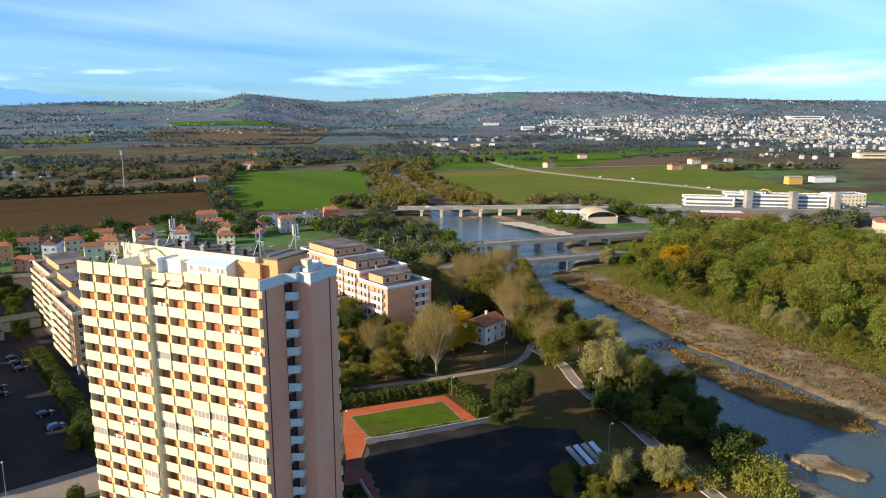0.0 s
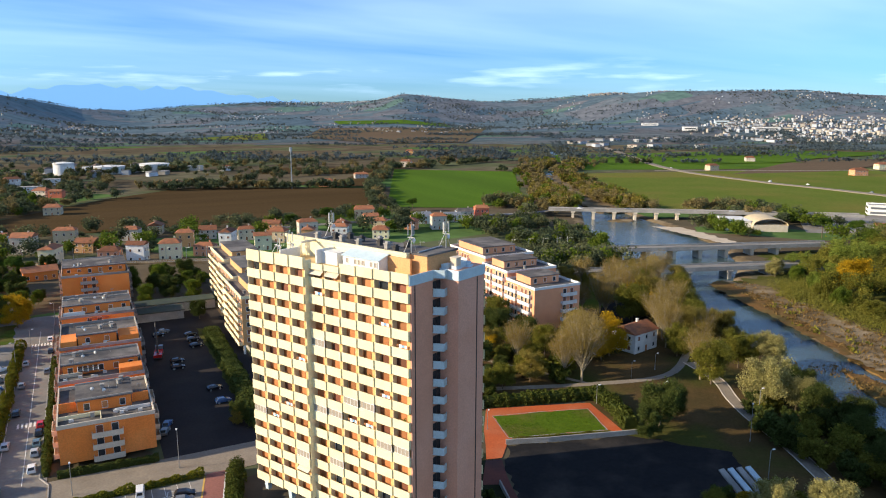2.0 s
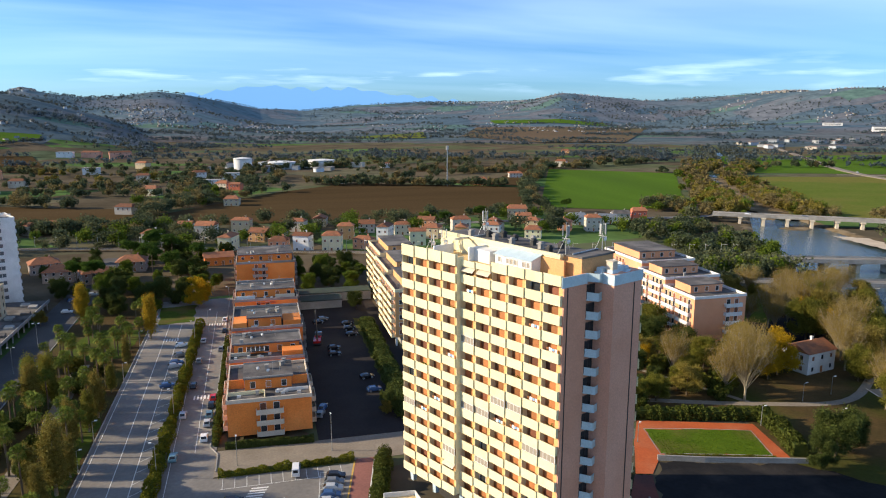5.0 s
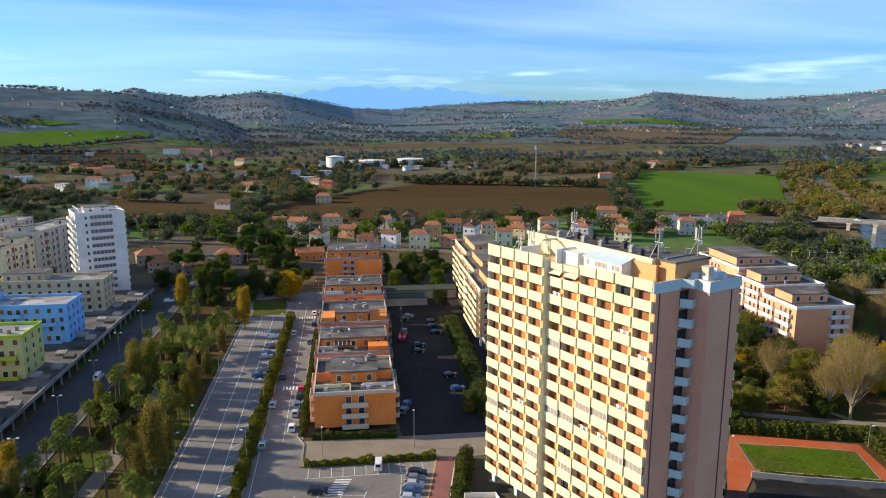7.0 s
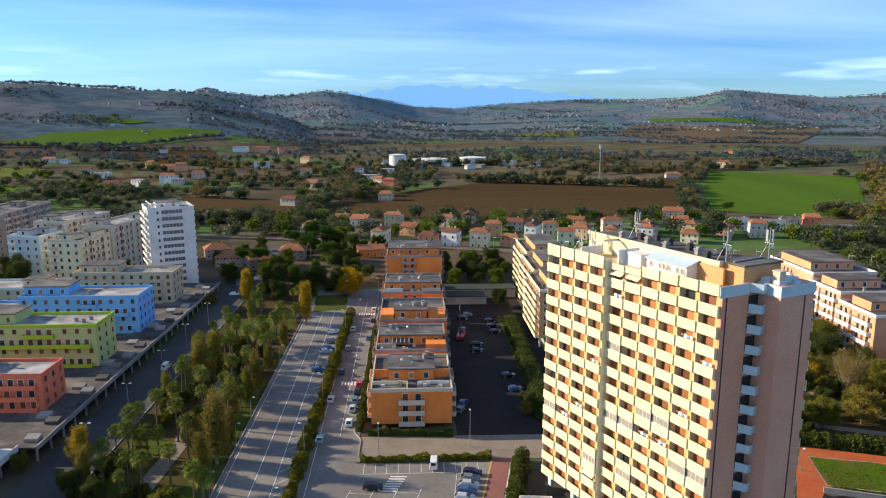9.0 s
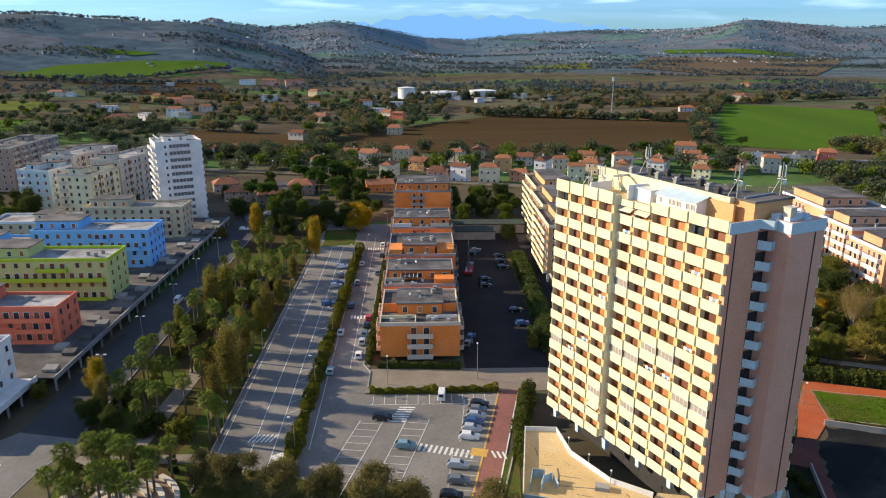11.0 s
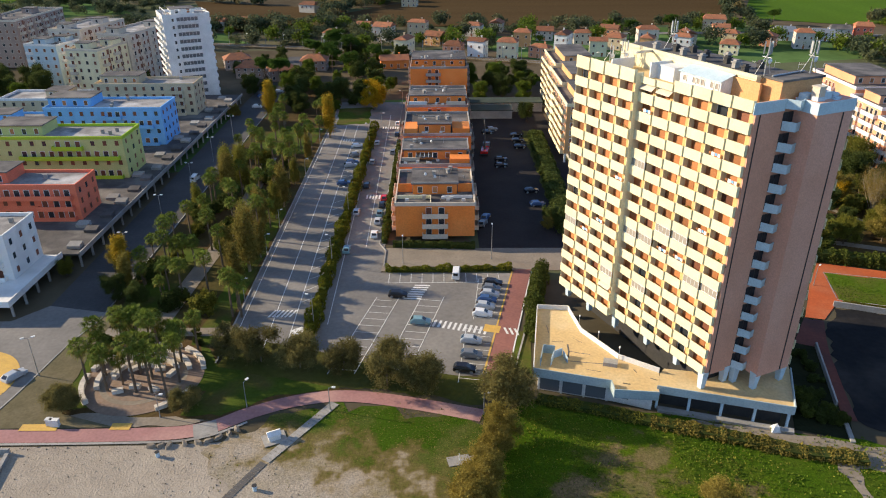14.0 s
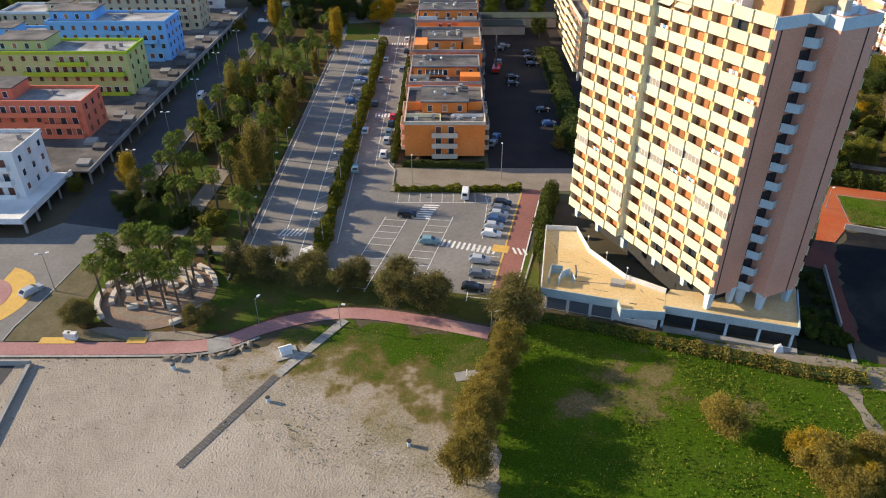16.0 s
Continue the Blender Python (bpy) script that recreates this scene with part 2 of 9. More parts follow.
M["shutter"] = noise_mat("brown_shutter", (0.40, 0.165, 0.06), (0.31, 0.125, 0.045), 1.2, 0.6, 20, obrand=0.35, aniso=(1, 1, 12))
M["paleblue"] = noise_mat("grey_blue_paint", (0.50, 0.60, 0.64), (0.43, 0.53, 0.58), 0.6, 0.7, 5)
M["orange"] = noise_mat("orange_render", (0.76, 0.235, 0.045), (0.69, 0.205, 0.04), 0.3, 0.85, 4, c3=(0.78, 0.28, 0.07), big=0.08)
M["apricot"] = noise_mat("apricot_render", (0.72, 0.33, 0.17), (0.66, 0.29, 0.15), 0.3, 0.85, 4, c3=(0.75, 0.37, 0.21), big=0.08)
M["redor"] = noise_mat("red_orange_render", (0.62, 0.15, 0.06), (0.52, 0.12, 0.05), 0.3, 0.85, 4)
M["white"] = noise_mat("white_paint", (0.74, 0.73, 0.70), (0.66, 0.65, 0.62), 0.4, 0.7, 5, c3=(0.58, 0.57, 0.54), big=0.1)
M["bluew"] = noise_mat("blue_render", (0.22, 0.46, 0.80), (0.18, 0.40, 0.72), 0.3, 0.85, 4)
M["lime"] = noise_mat("pale_green_render", (0.55, 0.56, 0.22), (0.48, 0.50, 0.18), 0.3, 0.85, 4)
M["limeb"] = noise_mat("lime_paint", (0.42, 0.58, 0.03), (0.36, 0.50, 0.03), 0.4, 0.7, 4)
M["coral"] = noise_mat("coral_render", (0.74, 0.20, 0.11), (0.66, 0.17, 0.09), 0.3, 0.85, 4)
M["beige"] = noise_mat("beige_render", (0.56, 0.46, 0.30), (0.50, 0.40, 0.25), 0.3, 0.85, 4)
M["taupe"] = noise_mat("brown_grey_render", (0.36, 0.27, 0.22), (0.30, 0.225, 0.185), 0.3, 0.85, 4)
M["pale"] = noise_mat("pale_render", (0.60, 0.53, 0.42), (0.52, 0.45, 0.35), 0.3, 0.85, 4)
M["concrete"] = noise_mat("concrete", (0.36, 0.34, 0.31), (0.28, 0.265, 0.24), 0.3, 0.9, 3, c3=(0.21, 0.20, 0.185), big=0.08)
M["podblue"] = noise_mat("grey_teal_paint", (0.36, 0.43, 0.44), (0.31, 0.38, 0.40), 0.4, 0.7, 4, c3=(0.26, 0.31, 0.32), big=0.15)
# darker copy of the red path colour, with the tower's shade painted in
M["shadered"] = noise_mat("shade_darkened_red_paving", (0.15, 0.045, 0.03), (0.11, 0.035, 0.026), 0.15, 0.9, 2, c3=(0.085, 0.035, 0.028), big=0.1)
M["bitumen"] = noise_mat("roof_bitumen", (0.105, 0.095, 0.09), (0.055, 0.052, 0.052), 0.25, 0.9, 3, c3=(0.17, 0.155, 0.14), big=0.12)
M["greenroof"] = noise_mat("dark_green_roofing", (0.040, 0.058, 0.042), (0.030, 0.042, 0.034), 0.25, 0.9, 3, c3=(0.060, 0.064, 0.052), big=0.1)
M["deck"] = noise_mat("ochre_roof_deck", (0.60, 0.425, 0.20), (0.52, 0.365, 0.17), 0.2, 0.85, 2, c3=(0.62, 0.48, 0.27), big=0.1)
M["tile"] = noise_mat("terracotta_tiles", (0.30, 0.115, 0.050), (0.18, 0.080, 0.045), 0.5, 0.85, 3, obrand=0.35)
M["asphalt"] = noise_mat("asphalt", (0.064, 0.062, 0.063), (0.048, 0.047, 0.048), 0.08, 0.9, 1.5, c3=(0.080, 0.076, 0.073), big=0.05)
M["lot"] = noise_mat("worn_asphalt", (0.205, 0.190, 0.173), (0.154, 0.143, 0.130), 0.10, 0.9, 1.2, c3=(0.235, 0.217, 0.195), big=0.04)
# yard surface far darker than asphalt: tower shade put into its colour
M["dirtlot"] = noise_mat("shade_darkened_gravel", (0.021, 0.021, 0.022), (0.014, 0.014, 0.016), 0.09, 0.95, 1.0, bump=0.2, c3=(0.040, 0.036, 0.033), big=0.09, spec=0.05)
M["pave"] = noise_mat("pale_paving", (0.25, 0.21, 0.16), (0.20, 0.165, 0.125), 0.2, 0.9, 2)
M["worn"] = noise_mat("worn_trodden_paving", (0.150, 0.125, 0.072), (0.115, 0.100, 0.056), 0.3, 0.95, 2.2, c3=(0.180, 0.150, 0.095), big=0.12, spec=0.05)
M["line"] = noise_mat("white_road_paint", (0.72, 0.71, 0.68), (0.58, 0.57, 0.54), 0.7, 0.8, 4)
M["yellowp"] = noise_mat("ochre_road_paint", (0.62, 0.38, 0.08), (0.52, 0.32, 0.08), 0.5, 0.8, 4)
M["pink"] = noise_mat("pink_path", (0.36, 0.185, 0.17), (0.31, 0.155, 0.145), 0.15, 0.9, 2, c3=(0.40, 0.23, 0.20), big=0.08)
M["redpath"] = noise_mat("red_path", (0.27, 0.115, 0.09), (0.22, 0.095, 0.08), 0.15, 0.9, 2)
M["court"] = noise_mat("red_court", (0.44, 0.095, 0.022), (0.36, 0.075, 0.02), 0.1, 0.9, 2, c3=(0.40, 0.11, 0.04), big=0.12)
M["sand"] = noise_mat("beach_sand", (0.365, 0.312, 0.245), (0.30, 0.255, 0.20), 0.35, 0.95, 3.4, bump=0.22, c3=(0.40, 0.345, 0.275), big=0.05, spec=0.05)
M["dune"] = noise_mat("dry_dune_grass", (0.235, 0.185, 0.105), (0.120, 0.110, 0.030), 0.22, 0.95, 2.2, bump=0.25, c3=(0.31, 0.255, 0.175), big=0.09)
M["grass"] = noise_mat("meadow_grass", (0.026, 0.078, 0.003), (0.042, 0.100, 0.004), 0.10, 0.95, 1.8, bump=0.25, c3=(0.066, 0.092, 0.010), big=0.06, spec=0.05)
M["courtlawn"] = noise_mat("court_lawn", (0.060, 0.105, 0.006), (0.085, 0.130, 0.010), 0.3, 0.95, 1.8, bump=0.15, c3=(0.105, 0.105, 0.022), big=0.10, spec=0.05)
# near-black soil: the tower's shade put into the ground colour
M["shadesoil"] = noise_mat("shade_darkened_soil", (0.022, 0.026, 0.012), (0.015, 0.018, 0.009), 0.2, 0.95, 0.9, bump=0.4, c3=(0.034, 0.036, 0.016), big=0.07, spec=0.05)
M["lawn"] = noise_mat("lawn", (0.050, 0.078, 0.010), (0.072, 0.098, 0.014), 0.35, 0.95, 1.8, bump=0.15, c3=(0.092, 0.080, 0.024), big=0.12, spec=0.05)
M["parkfloor"] = noise_mat("park_floor", (0.098, 0.062, 0.026), (0.060, 0.044, 0.018), 0.08, 0.95, 1.2, bump=0.25, c3=(0.055, 0.060, 0.014), big=0.045, spec=0.05)
M["crop"] = noise_mat("winter_wheat", (0.066, 0.124, 0.010), (0.084, 0.148, 0.013), 0.02, 0.95, 0.4, c3=(0.056, 0.104, 0.010), big=0.01, aniso=(1, 0.15, 1, -40), spec=0.02)
M["crop2"] = noise_mat("rough_pasture", (0.088, 0.126, 0.016), (0.122, 0.140, 0.024), 0.015, 0.95, 0.3, c3=(0.15, 0.135, 0.03), big=0.008, spec=0.02)
M["plough"] = noise_mat("ploughed_soil", (0.078, 0.052, 0.025), (0.058, 0.039, 0.020), 0.02, 0.95, 0.5, c3=(0.086, 0.058, 0.030), big=0.008, aniso=(0.12, 1.2, 1, 10), spec=0.0)
M["hillsoil"] = noise_mat("dry_brown_soil", (0.135, 0.098, 0.066), (0.108, 0.082, 0.058), 0.012, 0.95, 0.3, c3=(0.120, 0.108, 0.066), big=0.006, aniso=(0.2, 1.0, 1, -20), spec=0.0)
M["gravel"] = noise_mat("river_gravel", (0.20, 0.150, 0.088), (0.105, 0.075, 0.040), 0.35, 0.95, 1.4, bump=0.5, c3=(0.27, 0.21, 0.135), big=0.06, spec=0.05)
M["bank"] = noise_mat("brown_scrub", (0.18, 0.095, 0.035), (0.095, 0.065, 0.022), 0.15, 0.95, 0.9, bump=0.4, c3=(0.13, 0.10, 0.035), big=0.06, spec=0.05)
M["palesand"] = noise_mat("pale_shingle", (0.52, 0.44, 0.33), (0.44, 0.36, 0.27), 0.1, 0.95, 0.8)
M["woodfloor"] = noise_mat("woodland_floor", (0.085, 0.085, 0.018), (0.055, 0.062, 0.014), 0.2, 0.95, 0.9, bump=0.4, c3=(0.12, 0.105, 0.03), big=0.05, spec=0.05)
M["meadow"] = cover_mat("meadow_cover", ((0.0, (0.175, 0.130, 0.068)), (0.30, (0.140, 0.110, 0.048)), (0.52, (0.085, 0.095, 0.018)), (0.70, (0.068, 0.104, 0.007)), (1.0, (0.050, 0.094, 0.005))),
                        spots=((33.0, 86.0, 8.0), (28.5, 87.5, 6.5), (30.5, 81.5, 6.5), (22.5, 80.0, 6.5), (74, 80, 7), (47, 80, 4)), rag=1.7, scale=0.24)
M["dunecover"] = cover_mat("dune_cover", ((0.0, (0.33, 0.282, 0.22)), (0.25, (0.29, 0.235, 0.16)), (0.42, (0.150, 0.115, 0.044)), (0.60, (0.092, 0.088, 0.020)), (0.80, (0.044, 0.084, 0.006))),
                           line=(0.43, 0.90, 65.0, 19.0), rag=1.2, scale=0.20, other=(0.15, 0.125, 0.045))
M["water"] = water_mat()
M["glass"] = glass_mat("dark_glass", (0.035, 0.04, 0.045))
M["shadeglass"] = glass_mat("grey_shaded_glass", (0.12, 0.13, 0.14), 0.2)
M["paleglass"] = glass_mat("curtained_glass", (0.30, 0.26, 0.21), 0.5)
M["carglass"] = glass_mat("car_glass", (0.02, 0.022, 0.025), 0.05)
M["metal"] = noise_mat("galvanised_metal", (0.42, 0.43, 0.43), (0.34, 0.35, 0.35), 1.0, 0.45, 6, metal=0.7)
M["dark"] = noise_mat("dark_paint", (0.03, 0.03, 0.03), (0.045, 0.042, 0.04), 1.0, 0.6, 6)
M["rubber"] = noise_mat("tyre_rubber", (0.02, 0.02, 0.02), (0.03, 0.03, 0.03), 2.0, 0.8, 9)
M["lamp"] = noise_mat("lamp_globe", (0.75, 0.75, 0.72), (0.7, 0.7, 0.68), 2.0, 0.4, 9)
M["bark"] = noise_mat("bark", (0.16, 0.12, 0.08), (0.10, 0.075, 0.05), 1.5, 0.95, 8, aniso=(1, 1, 0.2))
M["palebark"] = noise_mat("pale_bark", (0.31, 0.26, 0.175), (0.22, 0.185, 0.125), 1.5, 0.95, 8)
M["stonepave"] = noise_mat("brown_plaza_paving", (0.25, 0.175, 0.125), (0.19, 0.135, 0.10), 0.3, 0.9, 2)
M["stone"] = noise_mat("pale_stone", (0.58, 0.52, 0.44), (0.46, 0.41, 0.345), 0.5, 0.85, 3)
M["darkshutter"] = noise_mat("dark_shutter", (0.20, 0.075, 0.04), (0.15, 0.055, 0.03), 1.2, 0.6, 20, obrand=0.35, aniso=(1, 1, 12))
M["roofgrey"] = noise_mat("bleached_roof", (0.30, 0.285, 0.27), (0.16, 0.15, 0.145), 0.22, 0.9, 2, c3=(0.44, 0.43, 0.42), big=0.12)
M["farbeige"] = noise_mat("beige_far_walls", (0.40, 0.37, 0.31), (0.31, 0.28, 0.24), 0.02, 0.9, 0.3, isle=0.3)
M["fargrey"] = noise_mat("grey_far_roofs", (0.24, 0.235, 0.225), (0.17, 0.165, 0.16), 0.02, 0.9, 0.3, isle=0.3)
# shaded copy of the street asphalt: the blocks' shadow is in the colour
M["shadeyard"] = noise_mat("shade_darkened_asphalt", (0.033, 0.028, 0.027), (0.024, 0.021, 0.021), 0.08, 0.9, 1.5, c3=(0.042, 0.036, 0.033), big=0.05, spec=0.1)
# far walls and roofs lose contrast in their colour, standing in for haze
M["farwall"] = noise_mat("haze_dulled_far_walls", (0.44, 0.47, 0.50), (0.33, 0.35, 0.37), 0.02, 0.9, 0.3, isle=0.3)
M["farroof"] = noise_mat("haze_dulled_far_roofs", (0.20, 0.145, 0.115), (0.145, 0.105, 0.085), 0.02, 0.9, 0.3, isle=0.3)
M["wood"] = noise_mat("grey_boards", (0.115, 0.108, 0.102), (0.085, 0.08, 0.076), 0.8, 0.9, 5)


def leaf(name, c1, c2):
    return noise_mat(name, c1, c2, 0.25, 0.75, 1.3, isle=0.35, obrand=0.16, trans=0.3, spec=0.06)


L = {
    "olive": leaf("olive_leaves", (0.118, 0.122, 0.018), (0.165, 0.152, 0.024)),
    "green": leaf("green_leaves", (0.075, 0.115, 0.012), (0.115, 0.145, 0.018)),
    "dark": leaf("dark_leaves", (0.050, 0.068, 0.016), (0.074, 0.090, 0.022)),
    "pine": leaf("pine_needles", (0.045, 0.085, 0.012), (0.065, 0.105, 0.016)),
    "yellow": leaf("yellow_leaves", (0.36, 0.22, 0.008), (0.42, 0.27, 0.012)),
    "gold": leaf("golden_leaves", (0.30, 0.205, 0.016), (0.36, 0.25, 0.022)),
    "dry": leaf("dry_leaves", (0.175, 0.145, 0.030), (0.235, 0.185, 0.042)),
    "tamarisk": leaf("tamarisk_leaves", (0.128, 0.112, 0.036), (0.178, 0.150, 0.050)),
    # lighter copy of the tamarisk leaves, sunlight put into the colour
    "suntam": leaf("sunlit_tone_tamarisk_leaves", (0.190, 0.150, 0.030), (0.255, 0.195, 0.042)),
    "silver": leaf("silver_leaves", (0.23, 0.215, 0.075), (0.29, 0.255, 0.095)),
    "reed": leaf("cane_leaves", (0.160, 0.165, 0.028), (0.225, 0.205, 0.040)),
    "palm": leaf("palm_leaves", (0.088, 0.124, 0.018), (0.135, 0.162, 0.027)),
    "hedge": leaf("hedge_leaves", (0.070, 0.088, 0.016), (0.100, 0.115, 0.022)),
    "hedgey": leaf("yellow_hedge_leaves", (0.125, 0.140, 0.014), (0.175, 0.165, 0.018)),
    "twig": leaf("bare_twigs", (0.205, 0.150, 0.040), (0.270, 0.195, 0.055)),
    # distant leaves are greyed and blued: haze put into the leaf colour
    "far": leaf("haze_tinted_leaves", (0.066, 0.090, 0.098), (0.088, 0.110, 0.116)),
    "fardry": leaf("haze_greyed_olive_leaves", (0.090, 0.098, 0.074), (0.110, 0.114, 0.082)),
    "plaind": leaf("plain_tree_leaves", (0.050, 0.066, 0.034), (0.074, 0.088, 0.044)),
    "plaing": leaf("plain_grey_green_leaves", (0.082, 0.094, 0.044), (0.110, 0.116, 0.056)),
    "plaino": leaf("plain_autumn_leaves", (0.150, 0.120, 0.050), (0.190, 0.150, 0.062)),
    "gallery": leaf("riverside_autumn_leaves", (0.160, 0.135, 0.026), (0.215, 0.170, 0.034)),
    "tuft": leaf("grass_blades", (0.070, 0.122, 0.006), (0.104, 0.150, 0.009)),
    "rust": leaf("rusty_scrub", (0.150, 0.095, 0.034), (0.19, 0.125, 0.045)),
    "woody": leaf("yellow_green_leaves", (0.155, 0.150, 0.024), (0.205, 0.188, 0.031)),
    "woodg": leaf("light_green_leaves", (0.120, 0.155, 0.024), (0.165, 0.190, 0.030)),
    "straw": leaf("straw_blades", (0.26, 0.19, 0.06), (0.33, 0.25, 0.09)),
}


# ---- shape helpers ----
class Geo:
    """Gathers corners and faces; the faces carry the index of their material."""

    def __init__(self):
        self.v, self.f, self.i = [], [], []

    def face(self, pts, mi=0):
        k = len(self.v)
        self.v.extend(tuple(p) for p in pts)
        self.f.append(tuple(range(k, k + len(pts))))
        self.i.append(mi)
        return self

    def solid(self, low, high, mi=0):
        """A closed body between two rings of corners, counter-clockwise from above."""
        k, n = len(self.v), len(low)
        self.v.extend([tuple(p) for p in low] + [tuple(p) for p in high])
        self.f.append(tuple(range(k + n - 1, k - 1, -1)))
        self.f.append(tuple(range(k + n, k + 2 * n)))
        for a in range(n):
            b = (a + 1) % n
            self.f.append((k + a, k + b, k + n + b, k + n + a))
        self.i.extend([mi] * (n + 2))
        return self

    def box(self, x0, y0, z0, x1, y1, z1, mi=0):
        r = [(x0, y0), (x1, y0), (x1, y1), (x0, y1)]
        return self.solid([(*p, z0) for p in r], [(*p, z1) for p in r], mi)

    def prism(self, poly, z0, z1, mi=0):
        return self.solid([(*p, z0) for p in poly], [(*p, z1) for p in poly], mi)

    def tube(self, a, b, r0, r1=None, n=6, mi=0):
        a, b = Vector(a), Vector(b)
        r1 = r0 if r1 is None else r1
        d = (b - a).normalized()
        s = d.cross(Vector((0.3, 0.9, 0.1)) if abs(d.z) > 0.9 else Vector((0, 0, 1))).normalized()
        t = d.cross(s)
        ring = [(math.cos(6.2832 * k / n), math.sin(6.2832 * k / n)) for k in range(n)]
        return self.solid([a + (s * c + t * e) * r0 for c, e in ring], [b + (s * c + t * e) * r1 for c, e in ring], mi)

    def roof(self, x0, y0, x1, y1, z, h, mi=0, hip=0.0, over=0.4):
        """A pitched roof along the longer side, hipped where hip is more than 0."""
        x0, y0, x1, y1 = x0 - over, y0 - over, x1 + over, y1 + over
        if x1 - x0 >= y1 - y0:
            m, e = (y0 + y1) / 2, hip * (y1 - y0) / 2
            a, b = (x0 + e, m, z + h), (x1 - e, m, z + h)
            c = [(x0, y0, z), (x1, y0, z), (x1, y1, z), (x0, y1, z)]
            for q in ((c[0], c[1], b, a), (c[2], c[3], a, b), (c[1], c[2], b), (c[3], c[0], a), (c[3], c[2], c[1], c[0])):
                self.face(q, mi)
        else:
            m, e = (x0 + x1) / 2, hip * (x1 - x0) / 2
            a, b = (m, y0 + e, z + h), (m, y1 - e, z + h)
            c = [(x0, y0, z), (x1, y0, z), (x1, y1, z), (x0, y1, z)]
            for q in ((c[1], c[2], b, a), (c[3], c[0], a, b), (c[0], c[1], a), (c[2], c[3], b), (c[3], c[2], c[1], c[0])):
                self.face(q, mi)
        return self

    def mesh(self, name, *mats):
        me = bpy.data.meshes.new(name)
        me.from_pydata(self.v, [], self.f)
        for m in mats:
            me.materials.append(m)
        if len(mats) > 1:
            me.polygons.foreach_set("material_index", self.i)
        me.update()
        return me


def thing(name, m, label, category, group="", kind=""):
    ob = new(name)
    ob.matrix_world = m
    return tagged(ob, label, category, group, kind)


def part(name, geo, mats, parent, label="", m=None):
    """ONE mesh object under a thing or a part; geo is a Geo or a finished mesh."""
    me = geo if isinstance(geo, bpy.types.Mesh) else geo.mesh(name, *(mats if isinstance(mats, (list, tuple)) else (mats,)))
    ob = new(name, me)
    ob.parent = parent
    if m is not None:
        ob.matrix_basis = m
    return tagged(ob, label)


def solo(name, geo, mats, label, category, group="", kind="", m=None):
    me = geo if isinstance(geo, bpy.types.Mesh) else geo.mesh(name, *(mats if isinstance(mats, (list, tuple)) else (mats,)))
    ob = new(name, me)
    if m is not None:
        ob.matrix_world = m
    return tagged(ob, label, category, group, kind)


def ragged(pts, amp, step=1.6, seed=3):
    """The same outline, broken into short uneven bits as grown edges are."""
    rs = np.random.RandomState(seed + int(abs(pts[0][0]) * 7 + abs(pts[0][1])))
    out = []
    for (ax, ay), (bx, by) in zip(pts, list(pts[1:]) + [pts[0]]):
        ln = math.hypot(bx - ax, by - ay)
        n = max(1, min(120, int(ln / step)))
        nx_, ny_ = -(by - ay) / max(ln, 0.01), (bx - ax) / max(ln, 0.01)
        ph = rs.rand() * 6
        for k in range(n):
            t = k / n
            o = amp * (rs.normal() * 0.45 + 0.7 * math.sin(ph + t * ln * 0.55)) * (k > 0)
            out.append((ax + (bx - ax) * t + nx_ * o, ay + (by - ay) * t + ny_ * o))
    return out


GROWN = {"dune": 1.6, "verge": 0.5, "meadow": 0.6, "bare_patch": 0.25, "dirt_track": 0.45, "park_ground": 0.5, "yard_verge": 0.4, "yard": 0.8, "wood_floor": 2.0, "gravel_bed": 2.0,
         "gravel_bank": 1.2, "scrub_bank": 1.0, "sand_bank": 1.0, "lawn": 0.35, "sandy_verge": 0.3}


def sheet(name, pts, z, mat, label, category, thick=0.0):
    g = Geo()
    if name in GROWN:
        pts = ragged(pts, GROWN[name])
    if thick:
        g.prism(pts, z - thick, z)
    else:
        g.face([(x, y, z) for x, y in pts])
    return solo(name, g, mat, label, category, kind="structure")


def ribbon(pts, w, z, wz=None):
    """A strip of width w along a line; z is a height or a height for each point."""
    g = Geo()
    left, right = [], []
    for k, (x, y) in enumerate(pts):
        a, b = pts[max(k - 1, 0)], pts[min(k + 1, len(pts) - 1)]
        d = Vector((b[0] - a[0], b[1] - a[1])).normalized()
        ww = w[k] if isinstance(w, (list, tuple)) else w
        zz = z[k] if isinstance(z, (list, tuple)) else z
        left.append((x - d.y * ww / 2, y + d.x * ww / 2, zz))
        right.append((x + d.y * ww / 2, y - d.x * ww / 2, zz))
    for k in range(len(pts) - 1):
        if wz:
            lo = [(*p[:2], p[2] - wz) for p in (right[k], right[k + 1], left[k + 1], left[k])]
            g.solid(lo, [right[k], right[k + 1], left[k + 1], left[k]])
        else:
            g.face((right[k], right[k + 1], left[k + 1], left[k]))
    return g


def smooth_line(pts, n=6):
    """A rounded line through the given points."""
    out = []
    P = [pts[0], *pts, pts[-1]]
    for k in range(1, len(P) - 2):
        p0, p1, p2, p3 = (np.array(P[k + j], float) for j in (-1, 0, 1, 2))
        for s in range(n):
            t = s / n
            out.append(tuple(0.5 * ((2 * p1) + (p2 - p0) * t + (2 * p0 - 5 * p1 + 4 * p2 - p3) * t * t + (3 * p1 - p0 - 3 * p2 + p3) * t ** 3)))
    out.append(tuple(float(c) for c in pts[-1]))
    return out


def circle(x, y, r, n=32, a0=0.0, a1=360.0):
    return [(x + r * math.cos(radians(a0 + (a1 - a0) * k / n)), y + r * math.sin(radians(a0 + (a1 - a0) * k / n))) for k in range(n + (a1 - a0 < 360))]


